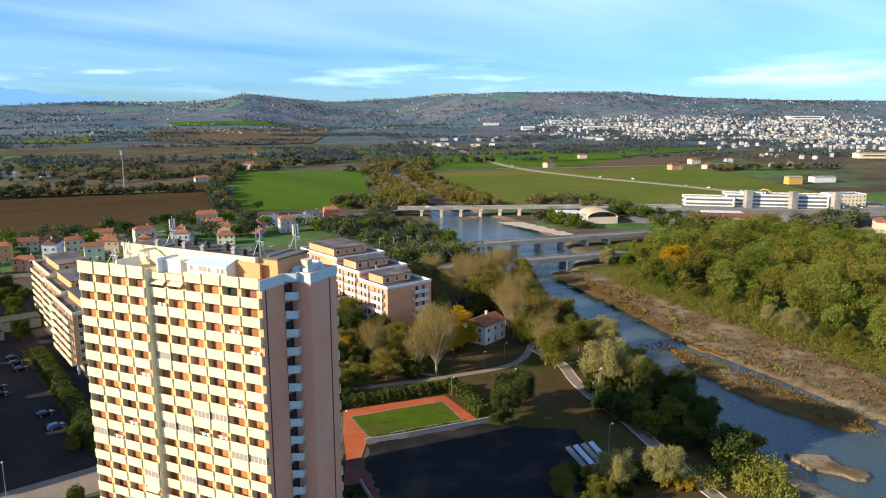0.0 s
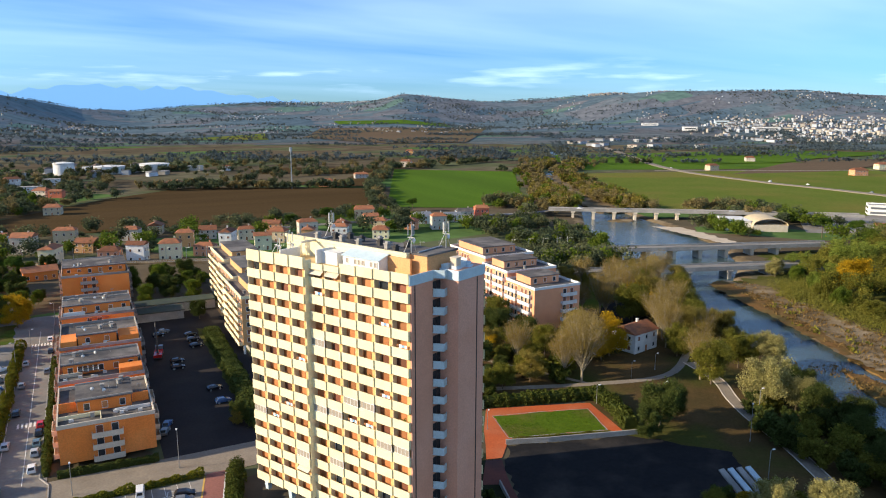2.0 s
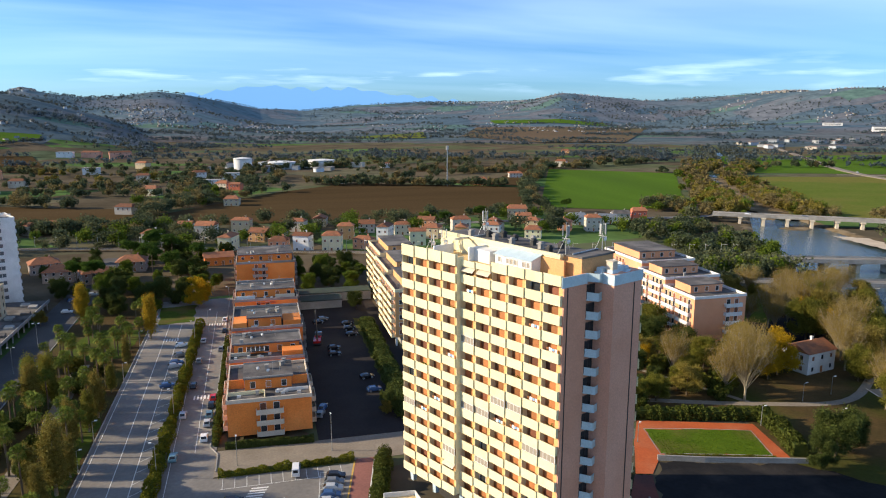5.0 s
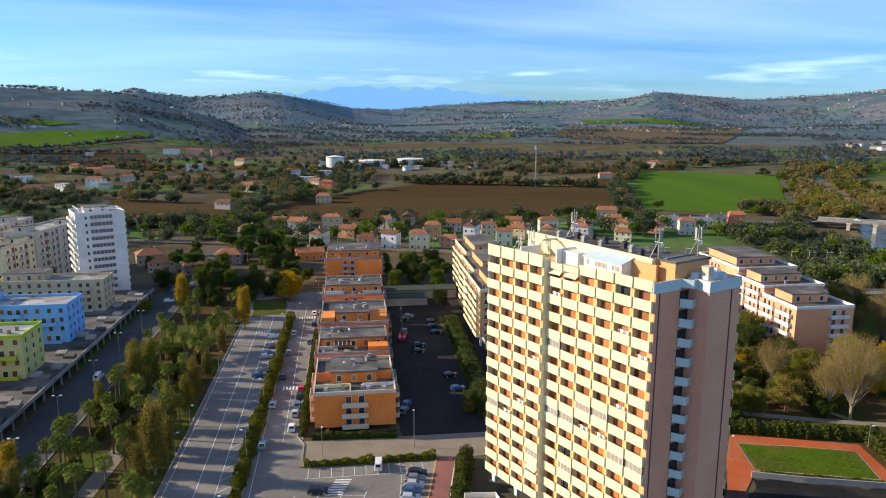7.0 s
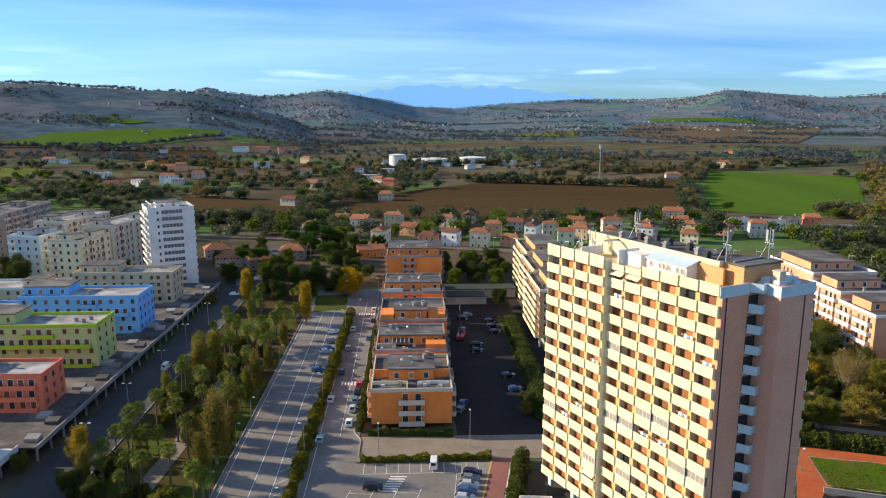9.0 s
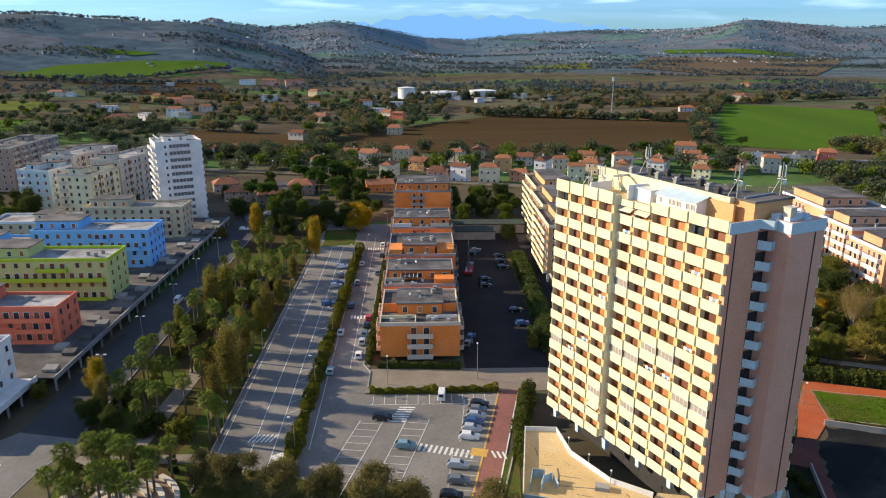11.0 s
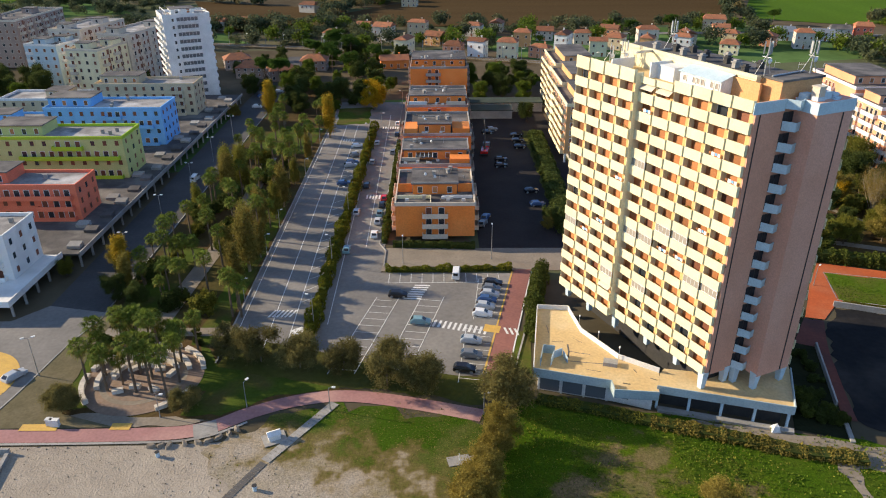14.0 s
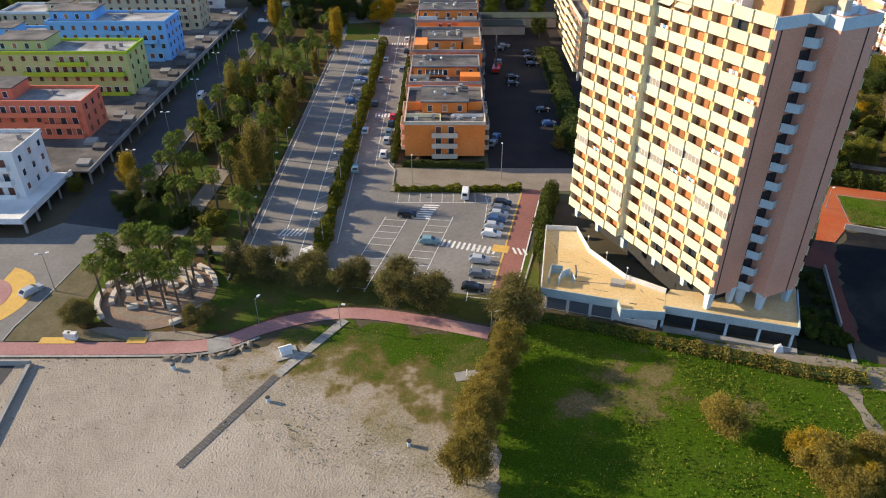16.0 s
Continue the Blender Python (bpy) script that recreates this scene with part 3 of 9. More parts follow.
# ---- terrain ----
# the river: x, y and half its width
RIVER = [(168, -60, 30), (166, 20, 24), (172, 62, 20), (184, 88, 17), (199, 122, 11), (220, 172, 11), (246, 224, 14), (285, 278, 30), (318, 340, 33),
         (350, 405, 22), (386, 478, 9), (425, 560, 6), (550, 772, 4), (662, 895, 4), (1000, 1400, 1.5)]
RL = np.array(smooth_line(RIVER, 6))
# ridge lines as azimuth and elevation in degrees: the far one all round, and a nearer one before it
SKYLINE = [(-120, 1.1), (-71, 1.06), (-65, 1.15), (-59.4, 1.36), (-53.7, 1.70), (-47.2, 1.52), (-40.1, 1.66), (-35.6, 1.35), (-30.4, 0.98), (-26.7, 1.09), (-23.9, 1.46),
           (-22, 1.12), (-18.7, 0.93), (-13.2, 0.97), (-7.9, 0.70), (-3.6, 0.24), (-0.5, 0.38), (2.1, 0.92), (4.8, 1.42), (6.9, 1.66), (9.1, 1.33), (11.7, 1.16),
           (14.1, 1.48), (15.5, 1.72), (16.5, 1.48), (18.8, 1.2), (24, 1.1), (120, 1.0)]
FORERIDGE = [(-120, -1.9), (6, -1.9), (8, -1.2), (10.3, -0.26), (13.4, 0.54), (15.4, 1.07), (17.5, 1.47), (18.9, 1.35), (21.1, 1.52), (23.8, 1.58), (26.4, 1.79), (28, 1.80), (45, 2.0), (120, 1.2)]
SKY_AZ, SKY_EL = np.array([s[0] for s in SKYLINE]), np.array([s[1] for s in SKYLINE])
FORE_AZ, FORE_EL = np.array([s[0] for s in FORERIDGE]), np.array([s[1] for s in FORERIDGE])
PHASE = np.random.RandomState(5).rand(8, 4)


def ease(a, b, x):
    t = np.clip((x - a) / (b - a), 0, 1)
    return t * t * (3 - 2 * t)


def river_side(x, y):
    """Metres from the river's edge, negative on the water."""
    x, y = np.asarray(x, float), np.asarray(y, float)
    best = np.full(x.shape, 1e9)
    for (ax, ay, aw), (bx, by, bw) in zip(RL[:-1], RL[1:]):
        dx, dy = bx - ax, by - ay
        t = np.clip(((x - ax) * dx + (y - ay) * dy) / (dx * dx + dy * dy), 0, 1)
        best = np.minimum(best, np.hypot(x - ax - t * dx, y - ay - t * dy) - (aw + t * (bw - aw)))
    return best


def land(x, y):
    """The height of the ground."""
    x, y = np.asarray(x, float), np.asarray(y, float)
    r, az = np.hypot(x, y), np.degrees(np.arctan2(-x, y))
    near = ease(-6, 6, az)
    ridge = 4300 - 900 * near
    h = 76 + ridge * np.tan(np.radians(np.interp(az, SKY_AZ, SKY_EL) - 0.13))
    q = r / ridge
    wave = sum((0.5 + PHASE[k, 0]) * np.sin(x * (0.0016 + 0.004 * PHASE[k, 1]) + 9 * PHASE[k, 2]) * np.sin(y * (0.0014 + 0.004 * PHASE[k, 3]) + k) for k in range(8))
    far = h * (0.20 * ease(0.45, 0.80, q) + 0.80 * ease(0.70, 1.0, q)) * (1 - 0.8 * ease(1.02, 1.35, q)) * (1 + 0.14 * wave * (1 - ease(0.86, 1.0, q)))
    q = r / 2400
    fore = (76 + 2400 * np.tan(np.radians(np.interp(az, FORE_AZ, FORE_EL) - 0.10))) * ease(0.50, 1.0, q) * (1 - 0.5 * ease(1.0, 1.3, q)) * (1 + 0.10 * wave * (1 - ease(0.8, 1.0, q)))
    z = np.maximum(far, fore)
    d = river_side(x, y)
    return np.where(np.abs(d) < 60, z - 2.2 * (1 - ease(-4, 4, d)), np.where(d < 0, z - 2.2, z))


def axis(lo, a, b, hi, step, most):
    mid = list(np.arange(a, b + 0.01, step))
    out, s, v = [], step, b
    while v < hi:
        s = min(s * 1.07, most)
        v += s
        out.append(v)
    back, s, v = [], step, a
    while v > lo:
        s = min(s * 1.07, most)
        v -= s
        back.append(v)
    return np.array(back[::-1] + mid + out)


gx, gy = axis(-4300, -20, 430, 4500, 3.0, 62), axis(-900, 20, 470, 4650, 3.0, 62)
GX, GY = np.meshgrid(gx, gy)
GZ = land(GX, GY)
nx, ny = len(gx), len(gy)
me = bpy.data.meshes.new("ground")
idx = np.arange(nx * ny).reshape(ny, nx)
quads = np.stack([idx[:-1, :-1], idx[:-1, 1:], idx[1:, 1:], idx[1:, :-1]], -1).reshape(-1, 4)
cell_r = np.hypot(GX[:-1, :-1], GY[:-1, :-1]).ravel()
cell_az = np.degrees(np.arctan2(-GX[:-1, :-1], GY[:-1, :-1])).ravel()
hill = (cell_r > 2000) | ((cell_r > 1500) & (cell_az > 8))
cell_d = river_side((GX[:-1, :-1] + GX[1:, 1:]) / 2, (GY[:-1, :-1] + GY[1:, 1:]) / 2).ravel()
me.from_pydata(np.stack([GX, GY, GZ], -1).reshape(-1, 3).tolist(), [], quads[~hill].tolist())
# past 1800 m the ground takes the haze-tinted plots
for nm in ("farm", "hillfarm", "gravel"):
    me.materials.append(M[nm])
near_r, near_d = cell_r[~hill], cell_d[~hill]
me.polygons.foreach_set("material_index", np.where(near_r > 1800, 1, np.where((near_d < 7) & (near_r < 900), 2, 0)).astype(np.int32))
me.polygons.foreach_set("use_smooth", [True] * len(me.polygons))
solo("ground", me, None, "wide farmland plain in brown and green plots rising to hills", "ground", kind="structure")
# the hills on the horizon, kilometres off; haze is put in as colour and glow
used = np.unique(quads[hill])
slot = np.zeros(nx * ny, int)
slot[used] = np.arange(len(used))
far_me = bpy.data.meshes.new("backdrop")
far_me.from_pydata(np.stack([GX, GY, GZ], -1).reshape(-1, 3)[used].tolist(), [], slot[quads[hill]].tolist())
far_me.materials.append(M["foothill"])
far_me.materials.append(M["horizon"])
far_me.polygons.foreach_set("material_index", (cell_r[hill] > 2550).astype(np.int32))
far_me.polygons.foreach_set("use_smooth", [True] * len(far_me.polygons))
solo("backdrop", far_me, None, "patchwork hills on the horizon, haze put in as blue-grey colour and glow", "hills", kind="structure")

# water
wl_pts = [(p[0], p[1]) for p in RL]
solo("water", ribbon(wl_pts, [2 * p[2] + 5 for p in RL], -1.0), M["water"], "calm blue-grey shallow river between gravel banks", "water", kind="structure")

# far mountains behind everything: a strip whose blue glow stands in for haze
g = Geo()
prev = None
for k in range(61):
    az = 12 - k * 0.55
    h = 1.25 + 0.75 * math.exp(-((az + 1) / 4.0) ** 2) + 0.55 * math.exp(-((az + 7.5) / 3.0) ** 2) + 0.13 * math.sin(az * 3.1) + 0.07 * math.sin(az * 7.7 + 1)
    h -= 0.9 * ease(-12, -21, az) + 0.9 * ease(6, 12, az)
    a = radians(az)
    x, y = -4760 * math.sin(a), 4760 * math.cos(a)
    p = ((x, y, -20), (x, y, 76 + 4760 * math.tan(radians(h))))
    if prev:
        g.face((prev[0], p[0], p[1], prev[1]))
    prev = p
mm = bpy.data.materials.new("mountain_haze_glow")
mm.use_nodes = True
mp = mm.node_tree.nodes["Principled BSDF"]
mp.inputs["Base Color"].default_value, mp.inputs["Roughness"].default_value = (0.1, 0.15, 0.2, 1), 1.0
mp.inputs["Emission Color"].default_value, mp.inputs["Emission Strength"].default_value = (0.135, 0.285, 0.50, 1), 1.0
solo("backdrop", g, mm, "far mountain range on the horizon, a strip with pale blue haze glow", "mountains", kind="structure")

# ---- fields and paved ground ----
sheet("field", [(223, 536), (388, 905), (517, 800), (341, 511), (280, 505)], 0.25, M["crop"], "bright green field of young wheat", "field")
sheet("field", [(-70, 500), (-75, 560), (20, 700), (100, 775), (269, 690), (204, 505), (60, 505)], 0.22, M["plough"], "freshly ploughed brown field", "field")
sheet("field", [(440, 500), (560, 740), (1000, 620), (720, 290), (520, 330), (400, 430)], 0.2, M["crop2"], "rough green pasture beside the main road", "field")
sheet("field", [(270, 700), (150, 790), (250, 1010), (420, 930), (390, 915)], 0.2, M["plough"], "brown ploughed plot beside a hedge", "field")
sheet("field", [(1000, 640), (620, 780), (760, 1100), (1150, 1060)], 0.2, M["crop"], "green field of young wheat", "field")


def plot(pts, mat, label, lift=0.3):
    """A field laid over the land: rings from its middle out to its edge."""
    edge = []
    for (ax, ay), (bx, by) in zip(pts, pts[1:] + pts[:1]):
        edge += [(ax + (bx - ax) * k / 5, ay + (by - ay) * k / 5) for k in range(5)]
    mx, my = sum(p[0] for p in pts) / len(pts), sum(p[1] for p in pts) / len(pts)
    g, n = Geo(), len(edge)
    for ring in range(7):
        f = ring / 6 if ring else 0.01
        for x, y in edge:
            qx, qy = mx + (x - mx) * f, my + (y - my) * f
            g.v.append((qx, qy, float(land(qx, qy)) + lift + 0.0006 * math.hypot(qx, qy) * (math.hypot(qx, qy) > 1150)))
    for ring in range(6):
        for k in range(n):
            j = (k + 1) % n
            g.f.append((ring * n + k, ring * n + j, ring * n + n + j, ring * n + n + k))
            g.i.append(0)
    return solo("field", g, mat, label, "field", kind="structure")


plot([(-709, 1265), (-676, 1396), (-566, 1488), (-397, 1533), (-386, 1486), (-484, 1359), (-583, 1275)], M["crop"], "bright green winter crop below the hills", 1.0)
plot([(-732, 1600), (-613, 1581), (-548, 1579), (-586, 1539), (-640, 1544)], M["crop"], "narrow green crop on the hillside", 1.0)
plot([(-206, 646), (-137, 615), (-78, 600), (-78, 520), (-113, 503), (-150, 502)], M["plough"], "dark ploughed field behind the railway")
plot([(-586, 1250), (-351, 1290), (-237, 968), (-354, 1050)], M["plough"], "long dark ploughed field")
plot([(-640, 1010), (-480, 960), (-420, 850), (-540, 830)], M["crop2"], "green pasture beside the farms")
plot([(-460, 720), (-390, 740), (-360, 640), (-430, 600)], M["crop"], "green field beside the pine wood")
plot([(301, 2200), (560, 2400), (489, 2045), (286, 2100)], M["crop2"], "green field on the plain", 0.6)
plot([(1000, 3000), (1500, 2900), (1420, 2700), (960, 2800)], M["crop"], "green field before the far hills", 1.0)
plot([(816, 2600), (1450, 2450), (915, 1658), (709, 1713), (620, 2147)], M["hillsoil"], "wide bare brown field", 0.6)
plot([(569, 1212), (772, 1236), (646, 1044), (511, 1017)], M["hillsoil"], "brown vineyard plot between hedges")
plot([(174, 920), (315, 854), (277, 793), (169, 767)], M["hillsoil"], "brown plot beside a farmhouse")
plot([(876, 909), (1318, 1033), (1469, 826), (1147, 805), (1000, 758), (844, 790)], M["crop"], "long green field beyond the main road")
plot([(1000, 752), (1221, 686), (915, 612), (749, 643)], M["hillsoil"], "brown stubble field beyond the main road")
sheet("beach", [(-230, -40), (-230, 88), (-110, 90.5), (-66, 90.2), (-42, 90.4), (-31, 91), (-28, 88), (-18, 81), (3, 71.5), (2, 60), (-2, 20), (-5, -40)], 0.04,
      M["sand"], "pale beach sand with footprints and wheel tracks", "sand")
sheet("dune", [(-36, 91.2), (-31, 92.6), (-24, 98), (-14, 100.5), (8, 95), (9.6, 92), (9.2, 55), (-3, 55), (-6, 66), (-20, 74), (-32, 84)], 0.05, M["dunecover"], "dry dune grass thinning out towards the beach sand", "grass")
sheet("meadow", [(9, 30), (9, 97), (19, 101.5), (57, 92.5), (75, 89), (100, 84), (108, 60), (112, 30)], 0.06, M["meadow"], "green coastal meadow with bare patches", "grass")
sheet("dirt_track", [(43, 95.5), (57, 92), (75, 87), (110, 80), (110, 76.5), (72, 83), (64, 84), (63, 72), (61, 72), (61.5, 85.5), (56, 88.5), (41, 94)], 0.1, M["pave"], "pale dirt track along the meadow", "track")
sheet("park_ground", [(-66, 94.5), (-66, 330), (-39, 330), (-38.5, 111.5), (-22, 106), (9, 98.5), (-14, 103.5), (-24, 101.5), (-34, 95.5)], 0.06, M["parkfloor"],
      "shady park ground with worn grass", "ground")
for pts in ([(-62, 232), (-42, 232), (-40, 262), (-58, 266)], [(-64, 128), (-55, 128), (-55, 160), (-64, 160)], [(-39.5, 118), (-45, 118), (-45, 190), (-39.5, 190)],
            [(-63, 98), (-55, 100), (-61, 108), (-60, 118), (-65, 116)], [(-40, 104), (-24, 104), (-38, 111), (-44, 121)], [(-36, 266), (-24, 268), (-25, 292), (-38, 290)],
            [(-64, 180), (-57, 182), (-55, 214), (-64, 214)]):
    sheet("lawn", pts, 0.1, M["lawn"], "mown lawn in the palm park", "grass")
sheet("lawn", [(-40.5, 97.5), (-34, 97.2), (-27, 102), (-15, 104.6), (-24, 106.8), (-37, 110.5), (-38, 104)], 0.115, M["lawn"], "mown lawn between plaza and cycle path", "grass")
sheet("sandy_verge", [(-62, 94.6), (-40, 94.8), (-36, 96.2), (-41, 97.2), (-47, 97.0), (-55, 98.2), (-62, 97)], 0.12, M["pave"], "pale sandy verge beside the cycle path", "ground")
sheet("lawn", [(-250, 262), (-129, 262), (-129, 300), (-150, 332), (-250, 340)], 0.08, M["woodfloor"], "shady rough grass behind the coloured houses", "grass")
sheet("park_path", [(-56, 120), (-52, 120), (-49, 175), (-51, 228), (-55, 228), (-53, 175)], 0.13, M["pave"], "pale park path between palms", "path")
sheet("park_path", [(-64, 121), (-38, 121), (-38, 124), (-64, 124)], 0.14, M["pave"], "pale park path across the lawns", "path")
sheet("road", [(-79, 40), (-79, 400), (-66, 400), (-66, 40)], 0.07, M["asphalt"], "grey asphalt street in front of the arcade", "road")
sheet("road", [(-110, 110), (-110, 127), (-84, 127), (-79, 133), (-65.5, 130), (-68.4, 118.3), (-70, 104), (-71, 98), (-71, 94.4), (-110, 94.2)], 0.09, M["lot"], "pale worn asphalt junction by the beach", "road")
sheet("pavement", [(-71, 94.4), (-71, 98), (-70, 104), (-68.4, 118.3), (-65.5, 130), (-63, 130), (-63.5, 118), (-62, 108), (-62.5, 102), (-60, 98), (-50, 94.6)], 0.16, M["worn"], "worn olive-brown pavement along the park", "pavement", 0.12)
for a, e in (((-71.1, 94.6), (-71.1, 98)), ((-71.1, 98), (-70.1, 104)), ((-70.1, 104), (-68.5, 118.3)), ((-68.5, 118.3), (-65.6, 130))):
    solo("kerb", ribbon([a, e], 0.25, 0.24, 0.2), M["concrete"], "pale concrete kerb at the junction", "kerb", kind="structure")
sheet("road_marking", circle(-83, 106, 10.5, 28, -75, 75), 0.12, M["yellowp"], "ochre painted turning circle", "marking")
sheet("road_marking", circle(-83, 106, 6.5, 24, -75, 75), 0.15, M["pink"], "pink painted centre of the turning circle", "marking")
sheet("verge", [(-38.5, 121.5), (-24, 117.5), (-10, 112), (6, 108), (10.2, 107.2), (9.2, 99.6), (-4, 103), (-14, 104.6), (-22, 104), (-38, 110)], 0.065, M["woodfloor"], "shady worn grass under the tamarisks", "grass")
sheet("car_park", [(-39, 121), (-24, 117), (-10, 111.5), (6, 107.6), (11, 108), (19.2, 146.3), (-11, 147), (-10.5, 300), (-38.5, 300)], 0.07, M["lot"], "worn grey asphalt car park and boulevard", "car park")
sheet("road", [(-11, 147.5), (45, 147.5), (45, 159), (-11, 159.5)], 0.08, M["pave"], "pale street in front of the orange block", "road")
sheet("car_park", [(12, 159), (12, 290), (44, 290), (44, 159)], 0.075, M["shadeyard"], "asphalt yard between apartment blocks, coloured dark for its shade", "car park")
sheet("yard_verge", [(33, 165), (37, 165), (39, 255), (33, 258)], 0.12, M["woodfloor"], "strip of grass beside the yard", "grass")
sheet("bike_path", [(10, 107), (14.2, 107), (23.5, 148), (19.3, 148)], 0.11, M["redpath"], "dull red cycle path beside the car park", "path")
solo("bike_path", ribbon(smooth_line([(-150, 92.2), (-90, 92.6), (-48, 92.8), (-36, 94), (-29, 98), (-22, 101), (-14, 102.2), (-4, 100.5), (9, 96.8)], 5), 3.1, 0.12), M["pink"],
     "smooth pink cycle path along the beach", "path", kind="structure")
solo("promenade_verge", ribbon(smooth_line([(-150, 90.3), (-90, 90.7), (-48, 90.9), (-36, 91.8), (-29, 95.6)], 5), 0.5, 0.14), M["concrete"], "concrete edge of the cycle path", "kerb", kind="structure")
sheet("path_slab", [(-36.5, 91.8), (-33, 93.2), (-34.2, 96.2), (-37.6, 95)], 0.15, M["concrete"], "pale concrete slab across the path", "paving")
sheet("green_strip", [(14.8, 108), (18.5, 108), (20, 122), (16.8, 122)], 0.1, M["lawn"], "small lawn beside the podium", "grass")
sheet("sports_court", [(76, 126.5), (79.6, 133), (83, 139.5), (90, 150.4), (116.6, 141.2), (113, 123.6), (94, 127.2), (84.2, 130.8), (79.5, 125.5)], 0.125, M["court"], "orange-red running surface round a small lawn", "court")
sheet("lawn", [(89.1, 145.3), (102.5, 141.7), (113.5, 138.0), (109.9, 126.0), (95.4, 130.3), (86.3, 133.2), (87.5, 138.7)], 0.14, M["courtlawn"], "bright green lawn inside the red court", "grass")
solo("court_kerb", ribbon([(109.9, 125.9), (113.6, 138.1), (102.5, 141.9), (89.0, 145.5), (87.4, 138.7), (86.0, 133.2), (95.2, 130.4), (109.9, 125.9)], 0.22, 0.2), M["concrete"], "pale kerb round the court's lawn", "kerb", kind="structure")
sheet("yard", [(69.5, 95.2), (74.5, 113.4), (78.5, 122.5), (83.6, 130), (114, 121), (128, 104), (120, 86), (100, 84), (75, 90)], 0.07, M["dirtlot"], "bare yard behind the tower, its shade put into dark gravel", "yard")
sheet("park_ground", [(84, 150), (118, 148), (160, 172), (160, 260), (84, 260)], 0.08, M["parkfloor"], "brown leafy park ground", "ground")
sheet("park_ground", [(112, 122), (118, 148), (150, 172), (196, 200), (203, 172), (180, 122), (160, 98), (138, 60), (100, 60), (112, 84), (128, 104)], 0.10, M["parkfloor"], "brown leafy ground by the river", "ground")
sheet("lawn", [(168, 225), (200, 245), (212, 236), (178, 212)], 0.12, M["lawn"], "bright lawn by the road bridge", "grass")
sheet("yard", [(150, 195), (170, 215), (205, 228), (215, 205), (180, 192)], 0.1, M["dirtlot"], "bare ground by the bridge in the shade-darkened gravel", "yard")
for line, w in (([(106, 187), (118, 166), (126, 150)], 1.6), ([(94, 163), (124, 152), (150, 147), (172, 160)], 2.5)):
    solo("park_path", ribbon(smooth_line(line, 6), w, 0.13 + 0.01 * w), M["pave"], "pale path through the riverside park", "path", kind="structure")
riv_path = smooth_line([(164, 152), (160, 137), (153, 126), (147, 114), (141, 98), (131, 78), (124, 62)], 6)
solo("riverside_path", ribbon(riv_path, 3.0, 0.13), M["pave"], "pale gravel riverside path", "path", kind="structure")
for s in (-1, 1):
    off = [(x + s * 1.5, y - s * 0.7) for x, y in riv_path]
    solo("path_edge", ribbon(off, 0.25, 0.22, 0.2), M["stone"], "pale kerb along the riverside path", "kerb", kind="structure")
# river banks
sheet("wood_floor", [(262, 224), (268, 200), (255, 150), (238, 96), (226, 40), (420, 40), (560, 160), (500, 236), (330, 262), (300, 222)], 0.06, M["woodfloor"], "olive woodland floor across the river", "ground")
sheet("industrial_yard", [(420, 298), (480, 350), (560, 352), (700, 262), (660, 180), (560, 212), (480, 240)], 0.1, M["lot"], "pale asphalt yards round the office buildings", "yard")
sheet("gravel_bed", [(366, 430), (380, 425), (412, 490), (450, 560), (500, 640), (560, 740), (552, 760), (480, 660), (420, 580), (388, 520)], 0.12, M["gravel"], "broad dry gravel bed of the upper river", "bank")
sheet("gravel_bank", [(262, 226), (274, 204), (262, 186), (250, 150), (240, 118), (230, 92), (222, 60), (225, 20), (197, 20), (196, 60), (201, 76), (207, 104), (213, 134), (232, 170), (250, 200)], 0.1,
      M["gravel"], "stony brown river bank", "bank")
sheet("scrub_bank", [(250, 224), (262, 226), (254, 200), (236, 166), (220, 134), (214, 134), (230, 174)], 0.14, M["bank"], "brown scrub on the river bank", "bank")
sheet("sand_bank", [(347, 362), (362, 350), (352, 300), (346, 285), (338, 292), (342, 320)], 0.2, M["palesand"], "pale shingle bank above the bridge", "bank")
for cx0, cy0, ax, ay, rot in ((372, 452, 9, 22, -28), (352, 398, 12, 9, 0), (415, 540, 7, 30, -28)):
    c, s = math.cos(radians(rot)), math.sin(radians(rot))
    ring = [(cx0 + c * ax * math.cos(a) * (1 + 0.25 * math.sin(5 * a)) - s * ay * math.sin(a), cy0 + s * ax * math.cos(a) + c * ay * math.sin(a) * (1 + 0.15 * math.cos(4 * a))) for a in np.linspace(0, 6.1, 26)]
    g = Geo()
    g.solid([(x, y, -2.0) for x, y in ring], [(cx0 + (x - cx0) * 0.8, cy0 + (y - cy0) * 0.8, -0.62) for x, y in ring])
    solo("gravel_island", g, M["bank"] if cy0 < 130 and ax > 2.6 else M["gravel"], "low gravel island in the river", "island", kind="structure")


for pts, mt in (([(205, 131), (191, 114), (182, 94), (178, 78), (179, 62), (186, 56), (193, 62), (195, 74), (198, 96), (204, 116)], "bank"), ([(156, 67), (153, 60), (156, 51), (160, 49), (163, 60)], "gravel"),
                ([(197, 108), (189, 98), (187, 90), (191, 88), (197, 100)], "gravel"), ([(214, 134), (208, 122), (206, 108), (211, 116), (217, 132)], "bank")):
    ring = ragged(pts, 0.9, 2.2)
    mx, my = sum(q[0] for q in ring) / len(ring), sum(q[1] for q in ring) / len(ring)
    top = -0.5 if mt == "bank" else -0.36
    solo("gravel_island", Geo().solid([(x, y, -2.0) for x, y in ring], [(mx + (x - mx) * 0.88, my + (y - my) * 0.92, top) for x, y in ring]), M[mt], "low stony bar with rusty scrub in the river", "island", kind="structure")


